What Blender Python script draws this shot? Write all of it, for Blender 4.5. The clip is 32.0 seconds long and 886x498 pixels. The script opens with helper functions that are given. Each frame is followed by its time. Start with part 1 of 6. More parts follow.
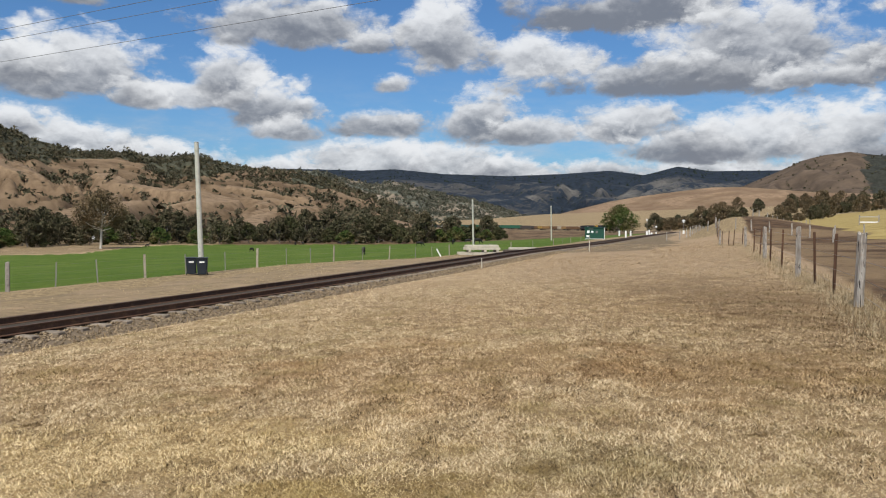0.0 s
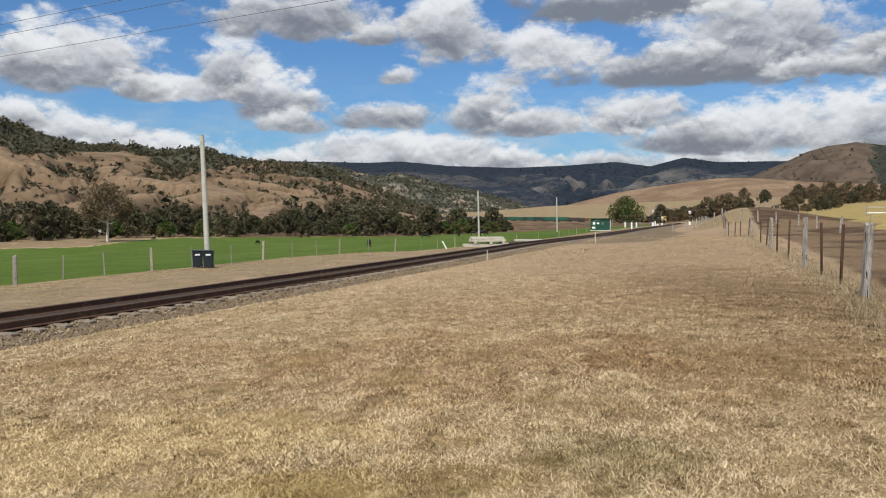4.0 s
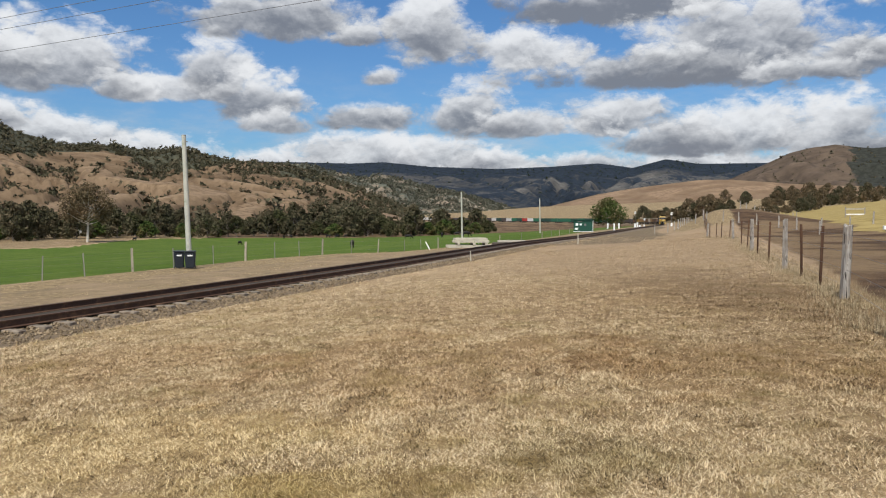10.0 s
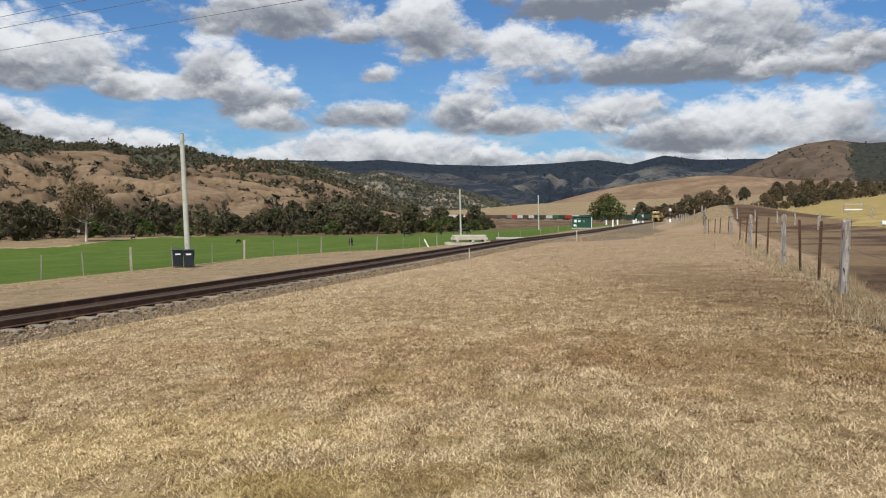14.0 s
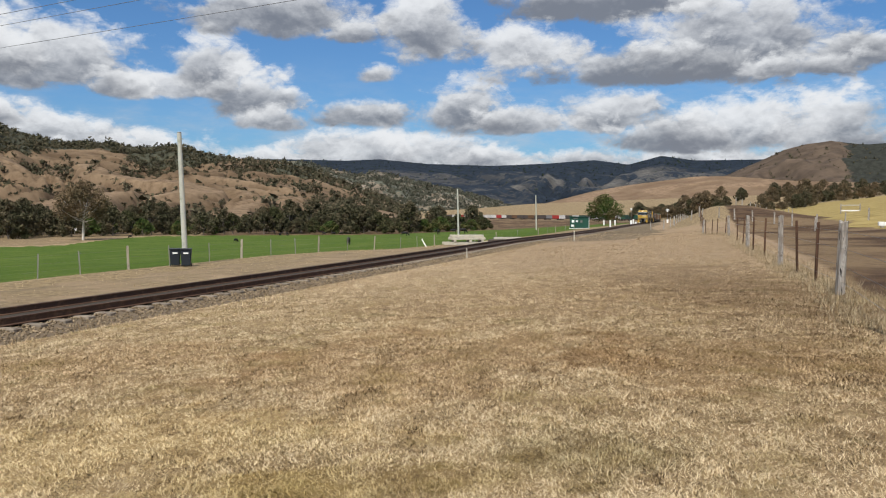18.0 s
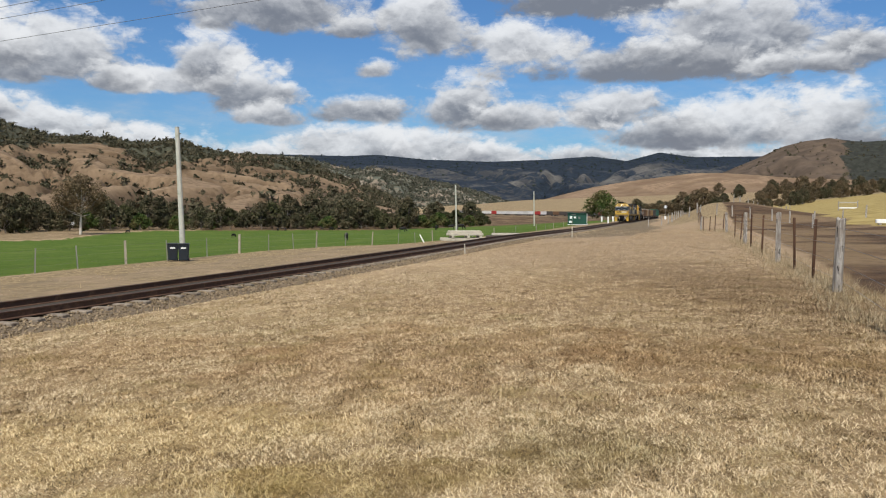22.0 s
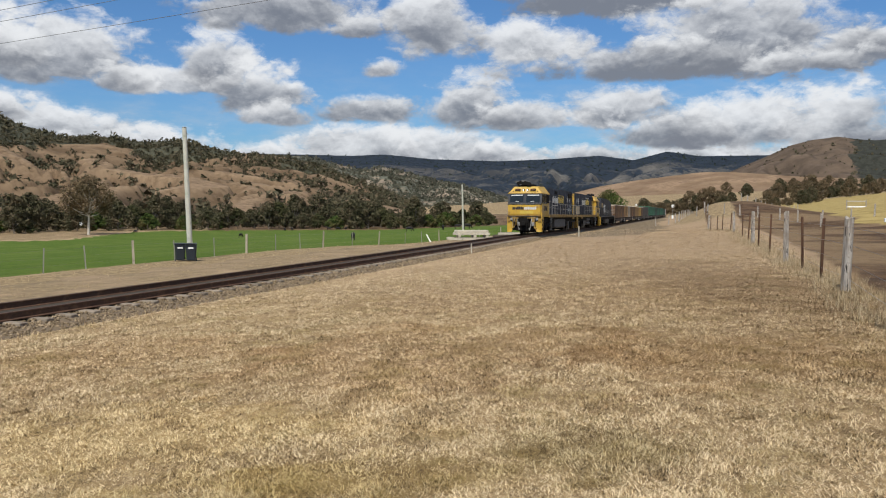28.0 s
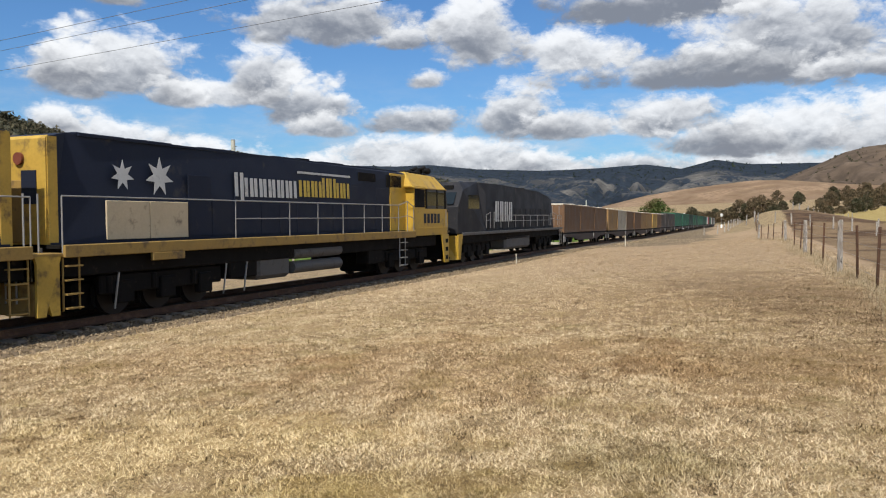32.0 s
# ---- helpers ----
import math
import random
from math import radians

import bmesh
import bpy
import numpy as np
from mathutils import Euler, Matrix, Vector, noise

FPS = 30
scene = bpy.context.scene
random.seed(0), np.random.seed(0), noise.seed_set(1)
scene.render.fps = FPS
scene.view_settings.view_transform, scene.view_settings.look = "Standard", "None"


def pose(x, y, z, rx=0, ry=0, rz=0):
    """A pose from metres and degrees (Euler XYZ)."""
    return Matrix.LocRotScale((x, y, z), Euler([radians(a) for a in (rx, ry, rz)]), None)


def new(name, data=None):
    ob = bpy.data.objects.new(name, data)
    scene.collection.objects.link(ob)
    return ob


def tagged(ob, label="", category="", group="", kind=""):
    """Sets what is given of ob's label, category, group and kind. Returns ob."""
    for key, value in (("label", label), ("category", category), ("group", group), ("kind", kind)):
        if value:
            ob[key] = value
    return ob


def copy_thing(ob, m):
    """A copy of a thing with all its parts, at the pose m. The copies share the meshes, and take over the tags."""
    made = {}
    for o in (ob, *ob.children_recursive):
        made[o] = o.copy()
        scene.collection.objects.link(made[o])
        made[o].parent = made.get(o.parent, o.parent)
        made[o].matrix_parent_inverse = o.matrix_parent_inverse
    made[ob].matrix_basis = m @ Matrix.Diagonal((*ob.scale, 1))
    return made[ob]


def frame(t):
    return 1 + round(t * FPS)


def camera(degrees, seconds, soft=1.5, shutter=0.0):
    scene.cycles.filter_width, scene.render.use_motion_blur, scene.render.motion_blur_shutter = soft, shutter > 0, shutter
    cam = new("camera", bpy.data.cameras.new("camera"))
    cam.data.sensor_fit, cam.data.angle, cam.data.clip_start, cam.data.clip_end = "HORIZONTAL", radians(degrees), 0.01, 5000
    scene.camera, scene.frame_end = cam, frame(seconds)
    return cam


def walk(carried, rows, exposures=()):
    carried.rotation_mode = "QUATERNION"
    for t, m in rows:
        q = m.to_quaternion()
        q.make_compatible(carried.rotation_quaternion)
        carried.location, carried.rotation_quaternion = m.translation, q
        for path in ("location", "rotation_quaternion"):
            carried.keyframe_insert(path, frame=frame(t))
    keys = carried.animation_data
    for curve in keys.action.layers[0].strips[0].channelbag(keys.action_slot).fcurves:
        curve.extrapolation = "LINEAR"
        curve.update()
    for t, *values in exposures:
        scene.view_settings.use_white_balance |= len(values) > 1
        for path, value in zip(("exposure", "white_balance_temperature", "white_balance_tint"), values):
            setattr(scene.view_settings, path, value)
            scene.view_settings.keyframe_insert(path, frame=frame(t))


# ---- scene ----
EYE = 1.6
cam = camera(57.47, 32.0, soft=1.1, shutter=0.0)
TURNS = [
    (0, 88.07, -0.09, 0.65), (0.5, 88.05, -0.16, 0.57), (1, 87.99, -0.42, 0.47), (1.5, 87.77, -0.45, 0.51),
    (2, 87.72, -0.32, 0.48), (2.5, 87.63, 0.37, 0.84), (3, 87.47, 0.52, 1.50), (3.5, 87.46, 0.32, 1.38),
    (5.5, 87.76, -0.20, -0.18), (6, 87.69, -0.32, -0.35), (6.5, 87.62, -0.49, -0.46), (7, 87.62, -0.62, -0.45),
    (7.5, 87.61, -0.65, -0.33), (8, 87.55, -0.48, -0.30), (8.5, 87.53, -0.33, -0.24), (9, 87.50, -0.27, -0.19),
    (9.5, 87.50, -0.14, -0.18), (10, 87.57, 0.01, -0.14), (10.5, 87.58, 0.03, 0.02), (11, 87.58, 0.01, 0.10),
    (11.5, 87.51, 0.05, 0.08), (12, 87.47, 0.15, 0.01), (12.5, 87.48, 0.22, -0.04), (13, 87.48, 0.29, -0.15),
    (13.5, 87.42, 0.25, -0.24), (14, 87.38, 0.31, -0.24), (14.5, 87.39, 0.36, -0.24), (16.5, 87.45, 0.25, -0.59),
    (17, 87.40, 0.19, -0.58), (17.5, 87.33, 0.06, -0.45), (18, 87.36, 0.12, -0.41), (18.5, 87.41, 0.19, -0.41),
    (19, 87.33, 0.27, -0.51), (19.5, 87.28, 0.18, -0.53), (20, 87.27, 0.03, -0.35), (20.5, 87.04, -0.34, -0.27),
    (21, 87.02, -0.32, -0.38), (21.5, 87.07, -0.23, -0.50), (22, 87.06, -0.09, -0.55), (22.5, 87.09, -0.02, -0.50),
    (23, 87.15, 0.02, -0.43), (23.5, 87.13, 0.11, -0.45), (24, 87.15, 0.02, -0.46), (24.5, 87.14, -0.11, -0.47),
    (25, 87.06, -0.18, -0.46), (25.5, 87.04, -0.04, -0.43), (27.5, 86.77, -0.28, -0.03), (28, 87.03, 0.01, -0.08),
    (28.5, 87.04, 0.17, -0.18), (29, 87.14, 0.22, 0.27), (29.5, 87.24, 0.20, 0.64), (30, 87.27, 0.13, 0.95),
    (30.5, 87.49, 0.12, 1.42), (31, 87.76, 0.19, 2.03), (31.5, 87.83, 0.38, 2.70), (32, 87.75, 0.25, 3.08)]
walk(cam, [(t, pose(0, 0, EYE, rx, ry, rz)) for t, rx, ry, rz in TURNS],
     exposures=[(0, 0.0), (29, 0.0), (30, 0.04), (31, 0.10), (32, 0.22)])

# ---- light ----
SUN_AZ, SUN_EL = radians(195), radians(52)   # clockwise from +y
sun = new("sun", bpy.data.lights.new("sun", "SUN"))
sun.data.energy, sun.data.angle, sun.data.color = 4.6, radians(0.53), (1.0, 0.95, 0.87)
sun.rotation_euler = (math.pi / 2 - SUN_EL, 0, -SUN_AZ + math.pi)


class Nodes:
    """Short hand for node trees: n(type, inputs, **settings) adds a node, and links or sets its inputs."""

    def __init__(self, tree):
        self.tree = tree
        tree.nodes.clear()

    def __call__(self, kind, ins=None, **settings):
        nd = self.tree.nodes.new(kind)
        if "operation" in settings:
            nd.operation = settings["operation"]
        if "use_clamp" in settings:
            nd.use_clamp = settings["use_clamp"]
        if "interpolation_type" in settings:
            nd.interpolation_type = settings["interpolation_type"]
        if "data_type" in settings:
            nd.data_type, nd.blend_type = settings["data_type"], settings["blend_type"]
        if "attribute_name" in settings:
            nd.attribute_name = settings["attribute_name"]
        for key, value in (ins or {}).items():
            if isinstance(value, bpy.types.NodeSocket):
                self.tree.links.new(value, nd.inputs[key])
            else:
                nd.inputs[key].default_value = value
        return nd

    def math(self, op, a, b=0.0, c=0.0, clamp=False):
        return self("ShaderNodeMath", {0: a, 1: b, 2: c}, operation=op, use_clamp=clamp).outputs[0]

    def vmath(self, op, a, b=(0, 0, 0)):
        return self("ShaderNodeVectorMath", {0: a, 1: b}, operation=op).outputs[0]

    def noise(self, vec, scale, detail=4.0, rough=0.55, dist=0.0):
        return self("ShaderNodeTexNoise", {"Vector": vec, "Scale": scale, "Detail": detail, "Roughness": rough,
                                           "Distortion": dist}).outputs[0]

    def ramp(self, fac, lo, hi, a=0.0, b=1.0):
        return self("ShaderNodeMapRange", {0: fac, 1: lo, 2: hi, 3: a, 4: b}, interpolation_type="SMOOTHSTEP").outputs[0]

    def mix(self, fac, a, b, blend="MIX"):
        nd = self("ShaderNodeMix", {0: fac}, data_type="RGBA", blend_type=blend)
        for i, v in ((6, a), (7, b)):
            if isinstance(v, bpy.types.NodeSocket):
                self.tree.links.new(v, nd.inputs[i])
            else:
                nd.inputs[i].default_value = (*v, 1) if len(v) == 3 else v
        return nd.outputs[2]


def build_world():
    """Blue winter sky with broken cumulus: bright billowing tops, grey flat undersides."""
    world = bpy.data.worlds.new("sky")
    scene.world = world
    world.use_nodes = True
    n = Nodes(world.node_tree)
    sky = n("ShaderNodeTexSky")
    sky.sky_type, sky.sun_disc, sky.sun_elevation, sky.sun_rotation = "NISHITA", False, SUN_EL, SUN_AZ
    sky.air_density, sky.dust_density, sky.ozone_density = 1.0, 0.6, 2.0
    way = n("ShaderNodeTexCoord").outputs["Generated"]
    x, y, z = n("ShaderNodeSeparateXYZ", {0: way}).outputs
    az = n.math("ARCTAN2", x, y)
    el = n.math("ARCSINE", z)

    def at(lift):
        return n("ShaderNodeCombineXYZ", {0: az, 1: n.math("MULTIPLY", n.math("ADD", el, lift), 1.5), 2: 0.35}).outputs[0]

    def billow(lift, detail):
        """Cauliflower lumps of several sizes, about 0 in the mean."""
        v = n("ShaderNodeTexVoronoi", {"Vector": warped(lift), "Scale": 19.0, "Detail": detail, "Roughness": 0.55, "Randomness": 1.0}).outputs[0]
        return n.math("MULTIPLY", n.math("SUBTRACT", 1.0, v), 0.55)

    def warped(lift):
        p = at(lift)
        shift = n("ShaderNodeTexNoise", {"Vector": p, "Scale": 26.0, "Detail": 5.0, "Roughness": 0.6}).outputs[1]
        return n.vmath("ADD", p, n.vmath("MULTIPLY", n.vmath("SUBTRACT", shift, (0.5, 0.5, 0.5)), (0.055, 0.05, 0.0)))

    lumps, lumps_up = billow(0.0, 4.0), billow(0.006, 3.0)
    big = n.math("SUBTRACT", n.noise(at(0.0), 12.0, 6.0, 0.6, 0.4), 0.5)
    wisp = n.math("SUBTRACT", n.noise(n.vmath("MULTIPLY", at(0.0), (0.45, 1.0, 1.0)), 44.0, 6.0, 0.65), 0.5)
    edge = n.math("ADD", n.math("ADD", n.math("MULTIPLY", lumps, 0.85), n.math("MULTIPLY", big, 1.15)), n.math("MULTIPLY", wisp, 0.5))
    relief = n.math("MULTIPLY", n.math("SUBTRACT", lumps, lumps_up), 1.0)
    drift = n.math("MULTIPLY", n.math("SUBTRACT", n.noise(n.vmath("ADD", at(0.0), (3.0, 7.0, 0.0)), 17.0, 5.0, 0.55, 0.3), 0.5), 1.7)
    light, shadow = (0.82, 0.84, 0.865), (0.20, 0.22, 0.262)
    col = n.mix(1.0, sky.outputs[0], (0.56, 0.87, 1.20), "MULTIPLY")
    col = n("ShaderNodeVectorMath", {0: col, "Scale": 0.085}, operation="SCALE").outputs[0]
    # thin veil lower down
    veil = n.math("MULTIPLY", n.ramp(el, 0.20, 0.05), n.ramp(n.math("ADD", big, wisp), -0.25, 0.35))
    col = n.mix(n.math("MULTIPLY", veil, 0.55), col, (0.52, 0.57, 0.63))

    def lay(col, cover, white):
        tint = n.mix(white, shadow, light)
        return n.mix(cover, col, tint)

    # broken cloud over the rest of the sky
    high = n.math("ADD", n.math("MAXIMUM", z, 0.0), 0.12)
    flat = n("ShaderNodeCombineXYZ", {0: n.math("DIVIDE", x, high), 1: n.math("DIVIDE", y, high), 2: 0.0}).outputs[0]
    sheet = n.noise(flat, 1.1, 7.0, 0.58, 0.3)
    away = n.math("MAXIMUM", n.ramp(n.math("ABSOLUTE", az), 0.56, 0.75), n.ramp(el, 0.27, 0.34))
    col = lay(col, n.math("MULTIPLY", away, n.ramp(sheet, 0.47, 0.58)), n.ramp(n.math("ADD", sheet, n.math("MULTIPLY", drift, 0.1)), 0.75, 0.50))

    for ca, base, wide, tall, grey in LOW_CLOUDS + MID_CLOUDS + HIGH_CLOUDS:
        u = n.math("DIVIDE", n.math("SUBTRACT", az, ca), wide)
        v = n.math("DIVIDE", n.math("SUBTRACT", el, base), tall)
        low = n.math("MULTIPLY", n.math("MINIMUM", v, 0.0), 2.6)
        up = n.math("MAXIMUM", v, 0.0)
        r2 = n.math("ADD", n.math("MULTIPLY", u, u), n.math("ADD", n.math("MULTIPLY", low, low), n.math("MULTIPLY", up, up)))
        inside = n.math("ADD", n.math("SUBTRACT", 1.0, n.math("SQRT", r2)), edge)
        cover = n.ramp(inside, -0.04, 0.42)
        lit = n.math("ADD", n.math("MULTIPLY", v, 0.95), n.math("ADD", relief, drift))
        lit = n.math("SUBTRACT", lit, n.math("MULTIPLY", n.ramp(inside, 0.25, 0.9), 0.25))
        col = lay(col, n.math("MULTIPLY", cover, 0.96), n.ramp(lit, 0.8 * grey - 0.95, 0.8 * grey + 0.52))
    n("ShaderNodeOutputWorld", {0: n("ShaderNodeBackground", {0: col, 1: 1.0}).outputs[0]})


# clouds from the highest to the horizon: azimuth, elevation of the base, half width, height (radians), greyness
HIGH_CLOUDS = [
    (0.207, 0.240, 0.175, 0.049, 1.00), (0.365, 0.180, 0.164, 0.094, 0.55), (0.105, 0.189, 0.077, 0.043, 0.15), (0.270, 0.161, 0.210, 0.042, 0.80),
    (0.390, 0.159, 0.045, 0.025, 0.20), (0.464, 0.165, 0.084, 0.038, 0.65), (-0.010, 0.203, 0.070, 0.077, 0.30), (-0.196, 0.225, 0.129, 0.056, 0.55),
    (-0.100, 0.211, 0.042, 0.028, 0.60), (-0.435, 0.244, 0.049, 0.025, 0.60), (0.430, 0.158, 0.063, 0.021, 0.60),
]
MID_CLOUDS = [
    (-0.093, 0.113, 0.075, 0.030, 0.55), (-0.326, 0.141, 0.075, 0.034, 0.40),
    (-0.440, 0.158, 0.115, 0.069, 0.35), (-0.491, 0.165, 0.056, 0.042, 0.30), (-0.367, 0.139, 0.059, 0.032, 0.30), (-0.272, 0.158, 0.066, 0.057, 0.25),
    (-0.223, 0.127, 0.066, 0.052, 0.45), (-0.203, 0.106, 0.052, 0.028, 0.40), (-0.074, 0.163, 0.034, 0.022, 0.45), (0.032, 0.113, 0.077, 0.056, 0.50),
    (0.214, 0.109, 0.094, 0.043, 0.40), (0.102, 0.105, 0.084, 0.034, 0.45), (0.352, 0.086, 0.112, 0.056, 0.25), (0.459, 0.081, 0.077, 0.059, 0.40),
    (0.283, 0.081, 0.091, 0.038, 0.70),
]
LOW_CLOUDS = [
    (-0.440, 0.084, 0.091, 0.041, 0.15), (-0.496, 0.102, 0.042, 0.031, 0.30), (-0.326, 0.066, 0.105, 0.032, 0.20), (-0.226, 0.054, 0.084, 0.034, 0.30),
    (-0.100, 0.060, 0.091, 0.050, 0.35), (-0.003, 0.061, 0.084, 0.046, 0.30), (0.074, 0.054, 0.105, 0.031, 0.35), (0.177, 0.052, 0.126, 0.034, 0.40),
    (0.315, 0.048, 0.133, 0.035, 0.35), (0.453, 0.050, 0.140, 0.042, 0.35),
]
build_world()

# ---- materials ----
MATS = {}


def mat(name, color, rough=0.8, metal=0.0, var=0.25, scale=3.0, fine=40.0, bump=0.2, dirt=None, dirt_amt=0.0, spec=0.4, rand=0.0):
    """A painted, wooden, earthen or metal surface: two scales of colour variation, relief and some dirt."""
    if name in MATS:
        return MATS[name]
    m = bpy.data.materials.new(name)
    m.use_nodes = True
    n = Nodes(m.node_tree)
    co = n("ShaderNodeTexCoord").outputs["Object"]
    if rand:
        rnd = n("ShaderNodeObjectInfo").outputs["Random"]
        co = n.vmath("ADD", co, n("ShaderNodeCombineXYZ", {0: n.math("MULTIPLY", rnd, 37.0), 1: n.math("MULTIPLY", rnd, 11.0), 2: 0.0}).outputs[0])
    a, b = n.noise(co, scale, 5), n.noise(co, fine, 3)
    v = n.math("ADD", n.math("MULTIPLY", n.math("SUBTRACT", a, 0.5), 2 * var), n.math("MULTIPLY", n.math("SUBTRACT", b, 0.5), 1.2 * var))
    if rand:
        v = n.math("ADD", v, n.math("MULTIPLY", n.math("SUBTRACT", rnd, 0.5), rand))
    k = n.math("ADD", v, 1.0)
    col = n("ShaderNodeVectorMath", {0: color, "Scale": k}, operation="SCALE").outputs[0]
    if dirt:
        col = n.mix(n.ramp(n.noise(co, scale * 1.7, 6, 0.65), 0.62 - dirt_amt, 0.72), col, dirt)
    bs = n("ShaderNodeBsdfPrincipled", {"Base Color": col, "Roughness": n.ramp(a, 0.2, 0.8, max(rough - 0.12, 0.02), min(rough + 0.1, 1)),
                                        "Metallic": metal, "Specular IOR Level": spec})
    if bump:
        bp = n("ShaderNodeBump", {"Strength": bump, "Distance": 0.02, "Height": n.math("ADD", n.math("MULTIPLY", a, 0.6), n.math("MULTIPLY", b, 0.4))})
        n.tree.links.new(bp.outputs[0], bs.inputs["Normal"])
    n("ShaderNodeOutputMaterial", {0: bs.outputs[0]})
    MATS[name] = m
    return m


def lawn_tints(n, co, c):
    """Rusty, olive, grey and pale patches of the mown grass, in its soil and in its blades."""
    def spot(px, py, rx, ry):
        d = n.vmath("MULTIPLY", n.vmath("SUBTRACT", co, (px, py, 0)), (1 / rx, 1 / ry, 0))
        return n("ShaderNodeVectorMath", {0: d}, operation="LENGTH").outputs[1]
    wob = n.math("MULTIPLY", n.math("SUBTRACT", n.noise(co, 0.7, 6, 0.65), 0.5), 3.2)
    fray = n.math("MULTIPLY", n.math("SUBTRACT", n.noise(n.vmath("ADD", co, (13, 5, 0)), 3.5, 4, 0.6), 0.5), 1.2)
    wob = n.math("ADD", wob, fray)
    for px, py, rx, ry, tint, amount in ((-0.3, 9.6, 2.6, 3.0, (0.74, 0.62, 0.52), 0.5), (-4.2, 10.5, 2.2, 2.2, (0.78, 0.66, 0.56), 0.4), (1.0, 5.4, 0.9, 0.7, (0.56, 0.57, 0.48), 0.6),
                                         (3.2, 8.5, 2.0, 2.0, (0.72, 0.62, 0.50), 0.6), (-2.6, 6.0, 2.4, 1.6, (1.05, 1.03, 0.86), 0.6), (2.0, 16.0, 4.5, 4.0, (0.78, 0.68, 0.60), 0.3),
                                         (-0.6, 5.0, 1.4, 0.6, (0.66, 0.62, 0.42), 0.7), (6.5, 17.0, 2.2, 9.0, (0.64, 0.60, 0.57), 0.8)):
        w = n.math("MULTIPLY", n.ramp(n.math("ADD", spot(px, py, rx, ry), wob), 1.25, 0.35), amount)
        c = n.mix(w, c, n.mix(1.0, c, tint, "MULTIPLY"))
    dead = n.ramp(n.noise(n.vmath("ADD", co, (51, 17, 0)), 1.9, 5, 0.62), 0.60, 0.70)
    c = n.mix(n.math("MULTIPLY", dead, 0.75), c, n.mix(1.0, c, (0.46, 0.40, 0.34), "MULTIPLY"))
    x, y = n("ShaderNodeSeparateXYZ", {0: co}).outputs[:2]
    # greyer and darker towards +x
    toward_right = n.ramp(n.math("ADD", x, wob), 0.8, 5.5, 0.0, 0.75)
    c = n.mix(toward_right, c, n.mix(1.0, c, (0.74, 0.70, 0.67), "MULTIPLY"))
    return n.mix(n.ramp(y, 10.0, 32.0, 0.0, 0.38), c, (0.47, 0.35, 0.235))


def ground_material():
    """Dry mown lawn, gravel, green paddock and bare earth, told apart by the cover weights of the sheet."""
    m = bpy.data.materials.new("ground_cover")
    m.use_nodes = True
    n = Nodes(m.node_tree)
    co = n("ShaderNodeTexCoord").outputs["Object"]
    big, mid, fine, tiny = n.noise(co, 0.10, 5), n.noise(co, 0.55, 6, 0.62), n.noise(co, 6.0, 5, 0.65), n.noise(co, 34.0, 3, 0.7)

    def weight(name, soft=0.12):
        at = n("ShaderNodeAttribute", attribute_name=name).outputs["Fac"]
        at = n.math("ADD", at, n.math("MULTIPLY", n.math("SUBTRACT", mid, 0.5), 0.5))
        at = n.math("ADD", at, n.math("MULTIPLY", n.math("SUBTRACT", fine, 0.5), 0.25))
        return n.ramp(at, 0.5 - soft, 0.5 + soft)
    # dry lawn: straw, dun and a trace of green
    clump = n.noise(co, 2.3, 4, 0.6)
    c = n.mix(n.ramp(mid, 0.35, 0.65), (0.22, 0.147, 0.070), (0.37, 0.26, 0.132))
    c = n.mix(n.ramp(big, 0.42, 0.60), c, (0.27, 0.185, 0.098))
    c = n.mix(n.math("MULTIPLY", n.ramp(clump, 0.50, 0.68), 0.5), c, (0.20, 0.13, 0.068))
    c = n.mix(n.math("MULTIPLY", n.ramp(n.noise(co, 0.9, 5), 0.54, 0.70), 0.45), c, (0.215, 0.195, 0.070))
    c = n.mix(n.math("MULTIPLY", n.ramp(fine, 0.50, 0.66), 0.6), c, (0.50, 0.385, 0.22))
    c = n.mix(n.math("MULTIPLY", n.ramp(tiny, 0.50, 0.66), 0.7), c, (0.10, 0.066, 0.033))
    c = lawn_tints(n, co, c)
    gravel = n.mix(n.ramp(tiny, 0.38, 0.62), (0.075, 0.053, 0.030), (0.25, 0.19, 0.118))
    gravel = n.mix(n.math("MULTIPLY", n.ramp(clump, 0.45, 0.62), 0.5), gravel, (0.20, 0.155, 0.095))
    c = n.mix(weight("gravel"), c, gravel)
    straw = n.mix(n.ramp(fine, 0.38, 0.62), (0.21, 0.150, 0.078), (0.37, 0.278, 0.155))
    straw = n.mix(n.math("MULTIPLY", n.ramp(clump, 0.46, 0.62), 0.8), straw, (0.155, 0.112, 0.064))
    c = n.mix(weight("straw"), c, straw)
    green = n.mix(n.ramp(mid, 0.35, 0.65), (0.058, 0.100, 0.009), (0.096, 0.142, 0.014))
    green = n.mix(n.math("MULTIPLY", n.ramp(fine, 0.42, 0.62), 0.6), green, (0.036, 0.074, 0.010))
    green = n.mix(n.math("MULTIPLY", n.ramp(big, 0.45, 0.62), 0.5), green, (0.120, 0.150, 0.030))
    c = n.mix(weight("green", 0.06), c, green)
    earth = n.mix(n.ramp(mid, 0.38, 0.62), (0.052, 0.030, 0.017), (0.120, 0.073, 0.039))
    earth = n.mix(n.math("MULTIPLY", n.ramp(big, 0.45, 0.57), 0.75), earth, (0.225, 0.155, 0.085))
    earth = n.mix(n.math("MULTIPLY", n.ramp(clump, 0.52, 0.66), 0.6), earth, (0.075, 0.05, 0.03))
    c = n.mix(weight("earth"), c, earth)
    gold = n.mix(n.ramp(mid, 0.35, 0.65), (0.26, 0.19, 0.065), (0.37, 0.285, 0.11))
    c = n.mix(weight("gold"), c, gold)
